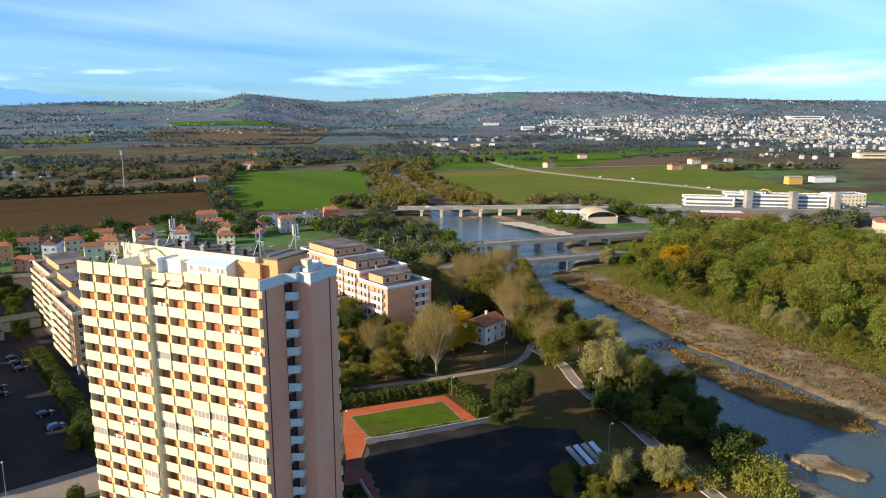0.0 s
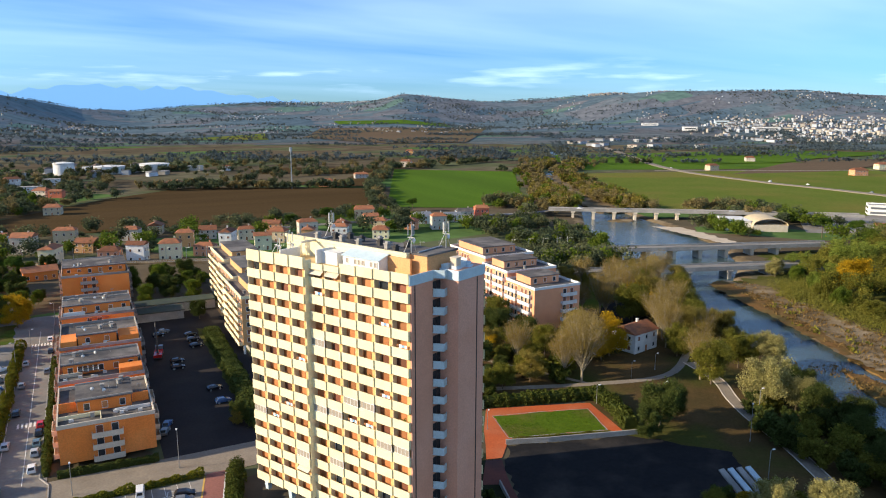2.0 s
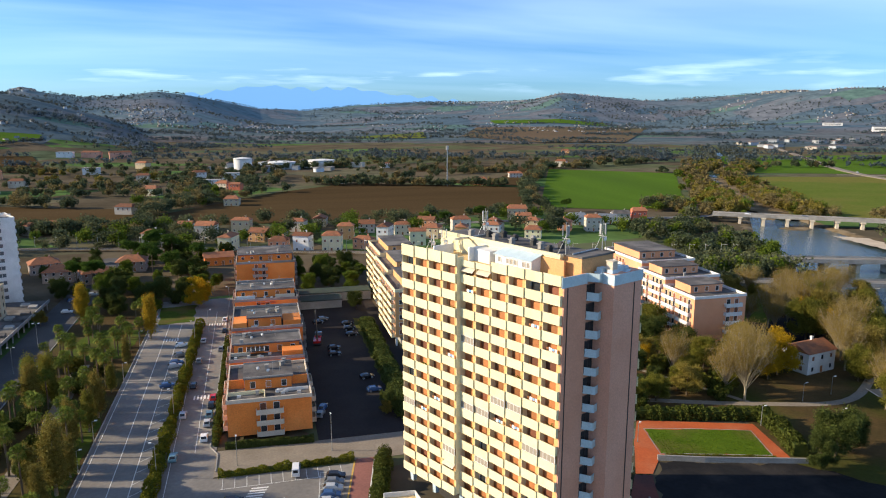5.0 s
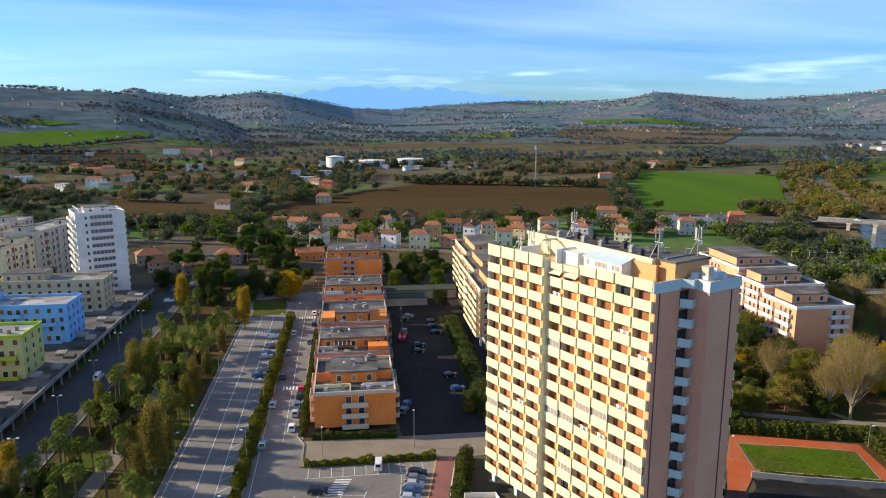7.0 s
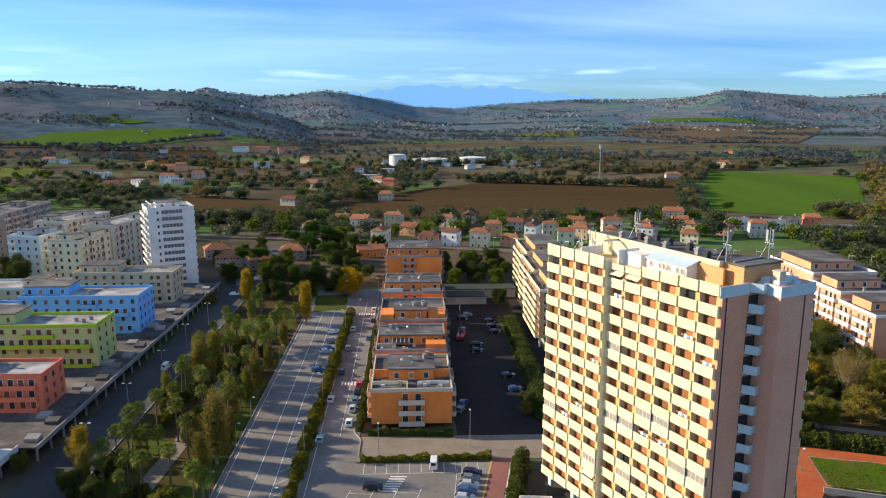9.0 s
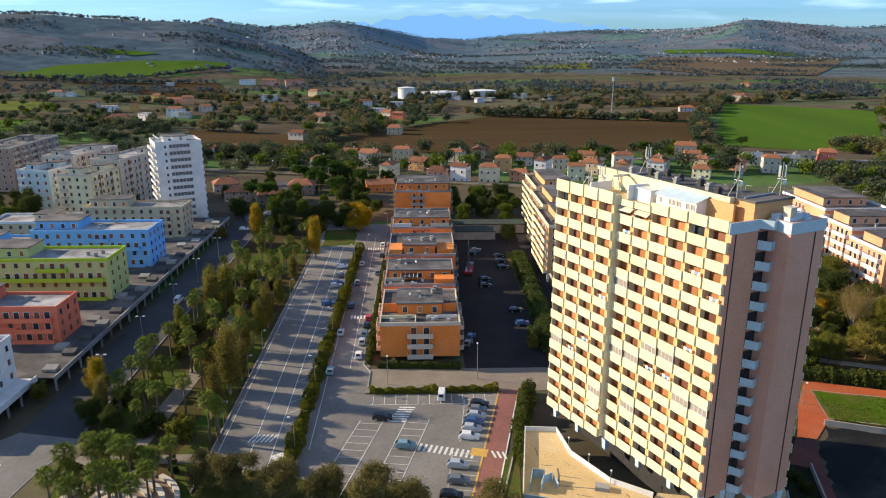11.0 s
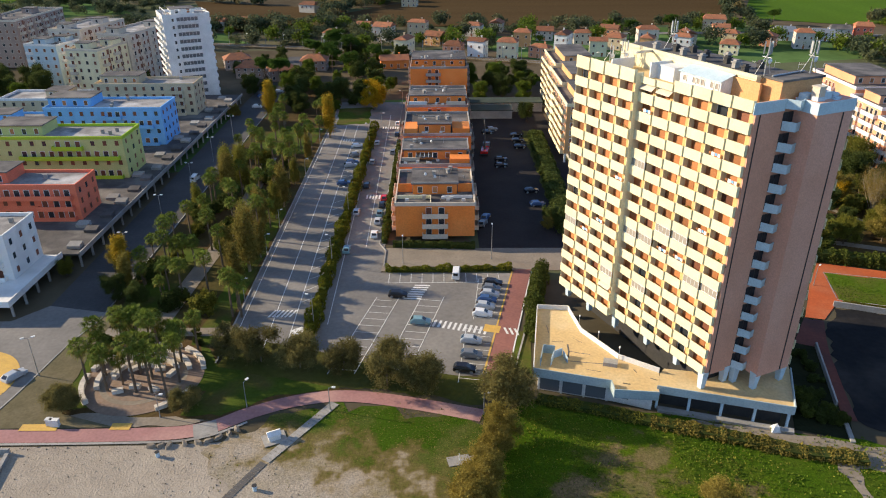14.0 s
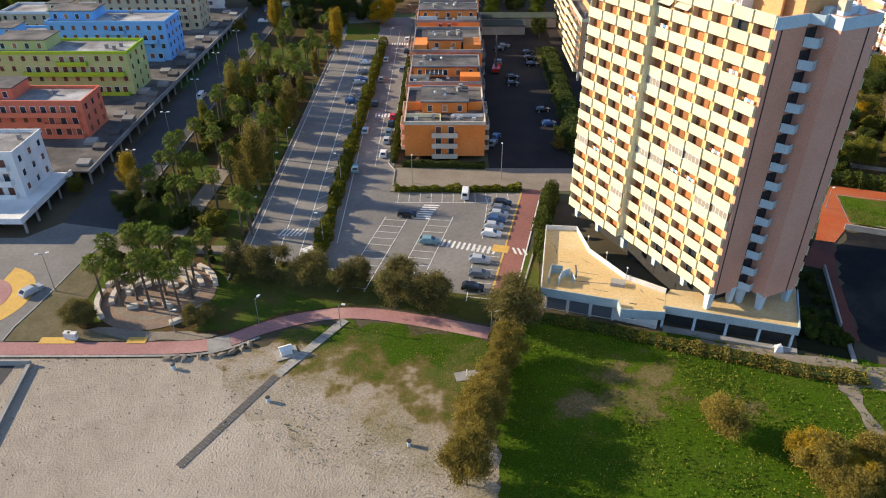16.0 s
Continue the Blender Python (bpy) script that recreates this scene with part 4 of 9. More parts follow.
# ---- buildings: common pieces ----
def window_mesh(w, h, frame_mat, pane=None, sill=True):
    g = Geo()
    a, t = w / 2, 0.09
    rings = []
    for e, y, lo in ((t, 0.0, 0.03), (t, -0.09, 0.03), (0, -0.09, 0.0), (0, -0.02, 0.0)):
        k = len(g.v)
        g.v.extend([(-a - e, y, -e - lo), (a + e, y, -e - lo), (a + e, y, h + e), (-a - e, y, h + e)])
        rings.append(k)
    for p, q in zip(rings[:-1], rings[1:]):
        for k in range(4):
            j = (k + 1) % 4
            g.f.append((p + k, p + j, q + j, q + k))
            g.i.append(0)
    g.f.append(tuple(range(rings[-1], rings[-1] + 4)))
    g.i.append(1)
    return g.mesh("window", frame_mat, pane or M["glass"])


def balcony_mesh(w, d, wall, h=1.0, name="balcony"):
    """A balcony's slab and its solid parapet round three sides, from the wall at y = 0 outwards."""
    g = Geo()
    g.box(-w / 2, -d, -0.22, w / 2, 0.0, 0.0)
    g.box(-w / 2, -d - 0.06, -0.25, w / 2, -d + 0.06, h)
    g.box(-w / 2 - 0.05, -d + 0.06, -0.2, -w / 2 + 0.07, 0, h).box(w / 2 - 0.07, -d + 0.06, -0.2, w / 2 + 0.05, 0, h)
    return g.mesh(name, wall)


WIN = {}


def win(w, h, rim, pane="glass"):
    key = (w, h, rim, pane)
    if key not in WIN:
        WIN[key] = window_mesh(w, h, M[rim], M[pane])
    return WIN[key]


FACE_TURN = {"front": 0, "right": 90, "left": -90, "back": 180}


def on_face(b, face, s, z):
    """The pose of a piece on a face of the box b = (x0, y0, x1, y1), s metres along it."""
    x0, y0, x1, y1 = b
    x, y = {"front": (x0 + s, y0), "right": (x1, y0 + s), "left": (x0, y1 - s), "back": (x1 - s, y1)}[face]
    return pose(x, y, z, 0, 0, FACE_TURN[face])


def face_len(b, face):
    return b[2] - b[0] if face in ("front", "back") else b[3] - b[1]


def block(name, label, b, zs, floors, wall, trim, faces, pent=None, roof="bitumen", group="", ground="columns", wsize=(1.1, 1.4), origin=(0, 0, 0), shut=0.5, seed=1, tower_top=0.9, rows=None, rim="white"):
    """An apartment block with its storeys. faces: face -> 'windows', or (from, to) stretches of balconies, or both."""
    rnd = random.Random(seed)
    x0, y0, x1, y1 = b
    z0, z1 = zs
    fh = (z1 - z0) / floors
    t = thing(name, pose(*origin), label, "building", group)
    g = Geo()
    g.box(x0, y0, z0, x1, y1, z1)
    part("wall", g, M[wall], t)
    if z0 > 1.5:
        g = Geo()
        g.box(x0 + 2.2, y0 + 1.8, 0, x1 - 2.2, y1 - 1.8, z0)
        part("ground_floor", g, M["concrete"], t, "shaded concrete ground floor")
        col = Geo().box(-0.3, -0.3, 0, 0.3, 0.3, z0 - 0.002).mesh("column", M["white"])
        for k in range(int((x1 - x0) // 5) + 1):
            for yy in (y0 + 0.4, y1 - 0.4):
                part("column", col, None, t, m=pose(x0 + 0.4 + k * (x1 - x0 - 0.8) / max(1, int((x1 - x0) // 5)), yy, 0))
    g = Geo()
    p = tower_top
    g.box(x0 - 0.12, y0 - 0.12, z1, x1 + 0.12, y0 + 0.18, z1 + p).box(x0 - 0.12, y1 - 0.18, z1, x1 + 0.12, y1 + 0.12, z1 + p)
    g.box(x0 - 0.12, y0 + 0.18, z1, x0 + 0.18, y1 - 0.18, z1 + p).box(x1 - 0.18, y0 + 0.18, z1, x1 + 0.12, y1 - 0.18, z1 + p)
    part("parapet", g, M[trim], t)
    part("roof", Geo().box(x0 + 0.18, y0 + 0.18, z1, x1 - 0.18, y1 - 0.18, z1 + 0.12), M[roof], t, "flat dark roof")
    for face, spec in faces.items():
        n = face_len(b, face)
        stretches = [s for s in spec if s != "windows"]
        for fl in range(floors):
            z = z0 + fl * fh
            here = rows.get(fl, ()) if rows and face == "front" else stretches
            for a, e in here:
                w = e - a
                key = ("balc", round(w, 2), trim)
                if key not in WIN:
                    WIN[key] = balcony_mesh(w, 1.2, M[trim])
                part("balcony", WIN[key], None, t, m=on_face(b, face, (a + e) / 2, z + 0.05))
                k = max(1, round(w / 2.6))
                for i in range(k):
                    kind = "darkshutter" if rnd.random() < shut else "glass"
                    part("window", win(1.3, 2.0, "white", kind), None, t, m=on_face(b, face, a + (i + 0.5) * w / k, z + 0.25))
            if "windows" in spec:
                k = max(1, int(n // 3.3))
                for i in range(k):
                    s = (i + 0.5) * n / k
                    if any(a - 0.8 < s < e + 0.8 for a, e in here):
                        continue
                    kind = "darkshutter" if rnd.random() < shut else "glass"
                    part("window", win(*wsize, rim, kind), None, t, m=on_face(b, face, s, z + 1.0))
    if pent:
        for px0, py0, px1, py1, ph in pent:
            g = Geo().box(px0, py0, z1 + 0.12, px1, py1, z1 + ph)
            pe = part("penthouse", g, M[wall], t)
            g = Geo().box(px0 - 0.4, py0 - 0.4, z1 + ph, px1 + 0.4, py1 + 0.4, z1 + ph + 0.25)
            part("roof", g, M["bitumen"], pe, "flat dark penthouse roof")
            k = max(1, int((px1 - px0) // 3.5))
            for i in range(k):
                part("window", win(1.1, 1.5, "white", "shutter" if i % 2 else "glass"), None, pe, m=pose(px0 + (i + 0.5) * (px1 - px0) / k, py0, z1 + 0.6))
    # roof clutter
    for k in range(max(2, int((x1 - x0) * (y1 - y0) / 90))):
        cx0, cy0 = rnd.uniform(x0 + 1.5, x1 - 2), rnd.uniform(y0 + 1.5, y1 - 2)
        if pent and any(q[0] - 1.6 < cx0 < q[2] + 0.6 and q[1] - 1.6 < cy0 < q[3] + 0.6 for q in pent):
            continue
        if k % 3:
            g = Geo().box(-0.4, -0.3, 0, 0.4, 0.3, 1.1).box(-0.5, -0.4, 1.1, 0.5, 0.4, 1.22)
            part("chimney", g, M["concrete"], t, "concrete roof vent", pose(cx0, cy0, z1 + 0.12))
        else:
            part("antenna", Geo().tube((0, 0, 0), (0, 0, 3), 0.04).tube((-0.6, 0, 2.7), (0.6, 0, 2.7), 0.03).tube((-0.4, 0, 2.3), (0.4, 0, 2.3), 0.03), M["metal"], t, "thin metal antenna",
                 pose(cx0, cy0, z1 + 0.12))
    return t


# ---- the tower ----
TOWER = pose(44.4, 98.3, 0, 0, 0, 24)
tower = thing("apartment_tower", TOWER, "tall cream and salmon apartment tower with stacked balconies", "building")
FLOORS, FH, Z0 = 14, 3.07, 7.1
ZR = Z0 + FLOORS * FH
BAY, DEEP = 3.57, 1.15


def bay_front(j):
    return -0.33 * j - (0.9 if j >= 6 else 0.0)


for j in range(10):
    part("bay_wall", Geo().box(bay_front(j) + DEEP, BAY * j, Z0, 13.6 - 0.2 * j, BAY * (j + 1), ZR), M["recess"], tower, "orange plaster wall behind the balconies")
part("end_wall", Geo().box(0.5, -0.3, Z0 - 0.5, 5.7, -0.004, ZR + 1.1), M["salmon"], tower, "salmon plaster end wall")
part("end_wall", Geo().box(7.7, -4.0, Z0 - 0.5, 14.7, -0.004, ZR + 1.1), M["salmon"], tower, "salmon plaster end wall")
part("stair_wall", Geo().box(5.71, -0.2, Z0, 7.69, -0.004, ZR), M["salmon"], tower)
for x, y in ((1.3, -0.3), (12.75, -4.0)):
    part("downpipe", Geo().box(-0.07, -0.1, Z0 - 0.4, 0.07, 0, ZR - 0.6), M["dark"], tower, "dark vertical joint in the wall", pose(x, y, 0))
part("parapet_band", Geo().box(-0.1, -0.42, ZR - 0.5, 5.72, -0.304, ZR + 1.15).box(7.58, -4.12, ZR - 0.5, 14.82, -4.004, ZR + 1.15).box(7.58, -4.0, ZR - 0.5, 7.696, -0.2, ZR + 1.15), M["paleblue"], tower,
     "grey-blue parapet band")
stair = Geo()
for a, e in (((5.7, -0.4), (6.6, -2.05)), ((6.6, -2.05), (7.7, -1.75))):
    d = Vector((e[0] - a[0], e[1] - a[1])).normalized() * 0.1
    stair.prism([a, e, (e[0] - d.y, e[1] + d.x), (a[0] - d.y, a[1] + d.x)], -0.15, 1.15)
stair.prism([(5.72, -0.2), (5.72, -0.45), (6.6, -1.95), (7.68, -1.65), (7.68, -0.2)], -0.2, -0.02)
stair_me = stair.mesh("stair_balcony", M["paleblue"])
door_me = win(0.9, 2.1, "dark", "glass")
for k in range(FLOORS):
    part("stair_balcony", stair_me, None, tower, "grey-blue stair balcony", pose(0, 0, Z0 + k * FH))
    part("stair_window", door_me, None, tower, m=pose(6.22, -0.2, Z0 + k * FH + 0.1))
    part("stair_window", door_me, None, tower, m=pose(7.24, -0.2, Z0 + k * FH + 0.1))
part("stair_balcony", stair_me, None, tower, "grey-blue stair balcony", pose(0, 0, ZR))

def balcony_front(z0, z1, back=DEEP):
    """A bay's parapet, slightly turned out of the facade's line, with its end return."""
    g = Geo().prism([(0.0, 0.0), (0.13, 0.0), (0.01, BAY - 0.02), (-0.12, BAY - 0.02)], z0, z1)
    return g.box(0.13, -0.02, z0, 0.55, 0.05, z1)


balc = balcony_front(-0.3, 1.34)
balc.box(0.14, 0.06, -0.2, DEEP, BAY - 0.04, 0.0)
balc_me = balc.mesh("balcony", M["cream"])
fin_me = Geo().box(0.1, BAY - 0.10, 0.0, DEEP, BAY - 0.03, FH - 0.25).mesh("partition", M["cream"])
pier_me = Geo().box(0.62, 0.06, 0.0, DEEP, 0.85, FH - 0.25).mesh("pier", M["sunpier"])
rnd = random.Random(3)
for j in range(10):
    for k in range(FLOORS):
        m = pose(bay_front(j), BAY * j, Z0 + k * FH)
        part("balcony", balc_me, None, tower, m=m)
        part("partition", fin_me, None, tower, m=m)
        part("pier", pier_me, None, tower, m=m)
        kind = "shutter" if rnd.random() < 0.80 else "darkshutter" if rnd.random() < 0.6 else "glass"
        wide = rnd.choice((1.5, 1.9, 1.9, 2.1))
        part("window", win(wide, 2.2, "white" if kind == "glass" else "shutter", kind), None, tower, m=pose(bay_front(j) + DEEP, BAY * j + 2.2 + rnd.uniform(-0.1, 0.2), Z0 + k * FH + 0.12, 0, 0, -90))
    # the roof's parapet steps with the bays
    h = 1.75 if j >= 6 else 1.35
    h = 0.75 if j in (4, 5) else h
    g = balcony_front(-0.3, h).box(0.14, 0.06, -0.25, 2.0, BAY - 0.04, 0.1)
    part("roof_parapet", g, M["cream"], tower, m=pose(bay_front(j), BAY * j, ZR))
    # rear balconies, seen edge-on
    for k in range(FLOORS):
        part("balcony", balc_me, None, tower, m=pose(15.2 - 0.2 * j, -3.9 + BAY * (j + 1), Z0 + k * FH, 0, 0, 180))
part("joint_wall", Geo().box(bay_front(6) + 0.3, BAY * 6 - 0.16, Z0 - 0.2, bay_front(5) + 0.5, BAY * 6 - 0.06, ZR + 1.2), M["cream"], tower)
part("roof", Geo().prism([(1.6, 0), (13.6, 0), (11.6, 35.6), (-2.6, 35.6), (-0.2, 21.5), (0, 21)], ZR, ZR + 0.12), M["deck"], tower, "ochre roof terrace")
part("end_roof", Geo().box(7.9, -3.9, ZR, 14.6, 0, ZR + 0.13), M["bitumen"], tower, "dark flat roof")
# penthouse and lean-to on the roof
part("penthouse", Geo().box(4.4, 4.2, ZR + 0.12, 12.6, 34.5, ZR + 3.0).box(4.2, 4.0, ZR + 3.0, 4.6, 34.7, ZR + 3.55).box(4.6, 4.0, ZR + 3.0, 12.8, 4.3, ZR + 3.45), M["cream"], tower, "cream penthouse walls")
part("penthouse_roof", Geo().box(4.62, 4.32, ZR + 3.0, 12.6, 34.5, ZR + 3.1), M["bitumen"], tower, "dark bitumen roof")
part("lift_house", Geo().box(5.2, 0.4, ZR + 0.12, 12.9, 4.18, ZR + 3.3), M["recess"], tower, "orange plaster lift house")
part("lift_house_roof", Geo().box(5.0, 0.2, ZR + 3.3, 13.1, 4.3, ZR + 3.6), M["bitumen"], tower, "dark flat roof")
g = Geo()
g.solid([(1.9, 8.0, ZR + 0.12), (4.38, 8.0, ZR + 0.12), (4.38, 16.5, ZR + 0.12), (1.9, 16.5, ZR + 0.12)],
        [(1.9, 8.0, ZR + 2.1), (4.38, 8.0, ZR + 2.9), (4.38, 16.5, ZR + 2.9), (1.9, 16.5, ZR + 2.1)])
part("lean_to", g, M["white"], tower, "white lean-to room on the roof terrace")
g = Geo().solid([(1.6, 7.8, ZR + 2.05), (4.36, 7.8, ZR + 2.92), (4.36, 16.7, ZR + 2.92), (1.6, 16.7, ZR + 2.05)], [(1.6, 7.8, ZR + 2.13), (4.36, 7.8, ZR + 3.0), (4.36, 16.7, ZR + 3.0), (1.6, 16.7, ZR + 2.13)])
part("lean_to_roof", g, M["paleblue"], tower, "pale sheet lean-to roof")
for y in (8.7, 9.7, 11.6, 12.5, 13.4, 15.4):
    part("window", win(0.6, 0.8, "white", "paleglass"), None, tower, m=pose(1.9, y, ZR + 0.9, 0, 0, -90))
part("side_wall", Geo().box(4.0, 3.0, ZR + 0.12, 4.38, 8.0, ZR + 2.7), M["recess"], tower)
part("gable_wall", Geo().box(0.2, 21.3, ZR + 0.12, 4.38, 21.6, ZR + 2.6), M["white"], tower, "white terrace wall")
part("gable_wall", Geo().box(-1.5, 29.0, ZR + 0.12, 3.0, 29.3, ZR + 1.9), M["white"], tower, "white terrace wall")
part("terrace_room", Geo().box(1.4, 17.4, ZR + 0.12, 4.38, 21.28, ZR + 2.3), M["white"], tower, "white terrace room")
for k, (x, y) in enumerate(((6, 8), (7.2, 11), (8.5, 14), (6.3, 17), (9, 19), (7, 22), (8.2, 25), (6.5, 28), (10, 9), (10.5, 16), (10, 23))):
    g = Geo().box(-0.45, -0.35, 0, 0.45, 0.35, 0.8).box(-0.6, -0.5, 0.8, 0.6, 0.5, 0.95).box(-0.3, -0.3, 0.95, 0.3, 0.3, 1.2)
    part("roof_vent", g, M["concrete"] if k % 2 else M["dark"], tower, "roof vent with a cap", pose(x, y, ZR + 3.1))


def bush_heap(seed):
    """A loose heap of small leaves about a metre across."""
    r = np.random.RandomState(seed)
    g = Geo()
    for _ in range(70):
        c, d, e = r.normal(size=3) * np.array((0.15, 0.6, 0.22)), r.normal(size=3) * 0.14, r.normal(size=3) * 0.14
        g.face((c, c + d, c + e))
    return g


def aerial(parent, x, y, z, h, panels):
    p = part("antenna_mast", Geo().tube((0, 0, 0), (0, 0, h), 0.10, 0.06).tube((-0.8, 0, h * 0.45), (0.8, 0, h * 0.45), 0.05).tube((0, -0.8, h * 0.5), (0, 0.8, h * 0.5), 0.05)
             .tube((1.2, 0, 0), (0, 0, h * 0.6), 0.05).tube((-0.9, 0.9, 0), (0, 0, h * 0.6), 0.05), M["metal"], parent, "grey steel antenna mast", pose(x, y, z))
    for k in range(panels):
        a = k * 6.283 / panels
        part("antenna_panel", Geo().box(-0.13, -0.07, 0, 0.13, 0.07, 1.7), M["metal"], p, "grey radio panel", pose(0.55 * math.cos(a), 0.55 * math.sin(a), h - 2.2, 0, 0, math.degrees(a) + 90))
    part("dish", Geo().solid([(0.02 * math.cos(t), -0.25, 0.02 * math.sin(t)) for t in np.linspace(0, 5.76, 12)], [(0.4 * math.cos(t), 0, 0.4 * math.sin(t)) for t in np.linspace(0, 5.76, 12)]), M["white"], p,
         "white dish", pose(0.3, -0.3, h * 0.4))


aerial(tower, 5.0, 3.6, ZR + 3.5, 5.2, 3)
aerial(tower, 12.0, 2.0, ZR + 3.5, 5.0, 4)
aerial(tower, 2.0, 30.5, ZR + 0.12, 4.8, 2)
aerial(tower, 9.0, 27.0, ZR + 3.1, 5.0, 4)
aerial(tower, 1.0, 33.0, ZR + 0.12, 3.6, 1)
for x, y, s in ((9.0, -2.6, 1.0), (10.6, -2.0, 1.3), (12.2, -2.8, 0.8), (8.6, -0.9, 1.1), (13.4, -1.4, 0.9), (11.6, -3.2, 0.7)):
    g = Geo().box(-0.7 * s, -0.5 * s, 0, 0.7 * s, 0.5 * s, 1.5 * s).box(-0.55 * s, -0.55 * s, 0.3 * s, 0.55 * s, -0.5 * s, 1.3 * s)
    part("equipment_cabinet", g, M["paleblue"], tower, "pale metal radio cabinet", pose(x, y, ZR + 0.13))
part("roof_room", Geo().box(8.4, -3.0, ZR + 0.13, 9.6, -1.8, ZR + 2.9).box(8.3, -3.1, ZR + 2.9, 9.7, -1.7, ZR + 3.05), M["pale"], tower, "slim pale plant room")
part("cable_tray", Geo().box(1.0, 26, ZR + 3.1, 8.5, 26.4, ZR + 3.4), M["metal"], tower, "grey cable tray")
part("cable_tray", Geo().tube((5.4, 2.5, ZR + 3.7), (12, 3.0, ZR + 3.75), 0.12), M["metal"], tower, "grey cable tray")
# life on the balconies: enclosed verandas, washing, air conditioners, awnings
veranda_me = Geo()
for y in (0.06, 0.9, 1.75, 2.6, BAY - 0.14):
    veranda_me.box(0.10, y, 1.34, 0.18, y + 0.08, FH - 0.3)
veranda_me.box(0.10, 0.06, FH - 0.5, 0.18, BAY - 0.06, FH - 0.3).box(0.10, 0.06, 1.3, 0.18, BAY - 0.06, 1.42)
veranda_me.box(0.13, 0.14, 1.42, 0.15, BAY - 0.14, FH - 0.5, 1)
veranda_me = veranda_me.mesh("veranda", M["white"], M["paleglass"])
for j, k in ((5, 5), (4, 5), (3, 6), (2, 6), (1, 4), (0, 4), (9, 4), (5, 9), (6, 2), (4, 2)):
    part("veranda", veranda_me, None, tower, "white glazed veranda", pose(bay_front(j), BAY * j, Z0 + k * FH))
for j, k in ((3, 5), (2, 5), (1, 7), (7, 5), (1, 11), (8, 4), (5, 12), (0, 10), (6, 8)):
    y = 0.5
    for w, h, mt in ((0.5, 0.7, "white"), (0.35, 0.5, "bluew"), (0.6, 0.75, "lamp"), (0.4, 0.45, "shutter")):
        part("washing", Geo().box(0.24, y, 1.75 - h * 0.6, 0.27, y + w, 1.75 + h * 0.2), M[mt], tower, "washing hung on a balcony", pose(bay_front(j), BAY * j, Z0 + k * FH))
        y += w + 0.12
for j, k in ((2, 3), (4, 11), (7, 12), (9, 8), (3, 9), (8, 10), (0, 1)):
    part("air_conditioner", Geo().box(0.75, 0.2, 0.1, 1.05, 1.0, 0.7), M["white"], tower, "white air conditioner box", pose(bay_front(j), BAY * j, Z0 + k * FH + 1.3))
for j, k in ((5, 4), (2, 8), (8, 7), (6, 11), (0, 6)):
    part("balcony_plants", bush_heap(j * 20 + k), L["green"], tower, "green plants behind a parapet", pose(bay_front(j) + 0.5, BAY * j + 1.2, Z0 + k * FH + 1.1))
for j, k, mt in ((5, 13, "pale"), (4, 13, "pale"), (6, 1, "pale")):
    part("awning", Geo().solid([(-0.35, 0.2, 1.9), (-0.3, 0.2, 1.9), (-0.3, BAY - 0.3, 1.9), (-0.35, BAY - 0.3, 1.9)], [(0.6, 0.2, 2.7), (0.66, 0.2, 2.7), (0.66, BAY - 0.3, 2.7), (0.6, BAY - 0.3, 2.7)]), M[mt], tower,
         "canvas sun awning", pose(bay_front(j), BAY * j, Z0 + k * FH))
# legs under the tower
leg = Geo().solid([(-0.4, -0.4, 3.9), (0.4, -0.4, 3.9), (0.4, 0.4, 3.9), (-0.4, 0.4, 3.9)], [(-0.6, -0.6, Z0), (0.6, -0.6, Z0), (0.6, 0.6, Z0), (-0.6, 0.6, Z0)]).mesh("leg", M["paleblue"])
for x, y in ((0.6, 0.2), (5.2, 0.2), (8.2, -3.4), (14.0, -3.4), (6.6, -0.6), (1.6, 7.2), (1.0, 14.3), (14.0, 4), (-0.6, 21.5), (-1.5, 28.5), (-2.0, 35.0)):
    part("leg", leg, None, tower, "grey-blue concrete leg", pose(x, y, 0))
# solid near-black box stands in for the shade between the legs
part("underside", Geo().box(2.5, 1.5, 0.2, 11.5, 34, Z0 - 0.002), M["dark"], tower, "undercroft block coloured dark for its shade")

# podium in front of the tower
pod = thing("podium", pose(0, 0, 0), "low white podium with an ochre terrace roof", "building")
P1 = [(18, 103.2), (30.4, 99.6), (30.4, 97.2), (37.4, 96.4), (39.2, 102.8), (33.2, 107), (28.3, 115.5), (27.2, 123.5), (21.3, 124)]
P2 = [(37.6, 98.4), (57.6, 92.6), (61.5, 103), (64, 112), (52, 118), (45.5, 103), (40.4, 104), (39.3, 102.6)]
part("deck", Geo().prism(P1, 3.4, 4.0), M["deck"], pod, "ochre roof deck")
part("deck", Geo().prism(P2, 3.38, 3.97), M["deck"], pod, "ochre roof deck")
part("room", Geo().prism([(19, 103.9), (31, 100.4), (37, 98), (38.6, 102.5), (32.8, 106.6), (27.8, 115.2), (26.8, 122.8), (22, 123.2)], 0, 3.4), M["white"], pod)
part("room", Geo().prism([(39, 99.8), (56.8, 94.6), (60.2, 103), (50, 108), (42, 103)], 0, 3.38), M["dark"], pod, "dark glazed rooms")


def rail(parent, pts, z, h, mat, t=0.16, label=""):
    for a, e in zip(pts[:-1], pts[1:]):
        d = Vector((e[0] - a[0], e[1] - a[1]))
        n = d.length
        part("parapet", Geo().box(0, -t / 2, 0, n, t / 2, h), mat, parent, label, pose(a[0], a[1], z, 0, 0, math.degrees(math.atan2(d.y, d.x))))


rail(pod, P1[:4], 3.2, 1.7, M["podblue"], label="grey-blue parapet")
rail(pod, P1[4:] + P1[:1], 4.0, 0.95, M["white"])
rail(pod, P2[:3], 3.2, 1.5, M["podblue"], label="grey-blue parapet")
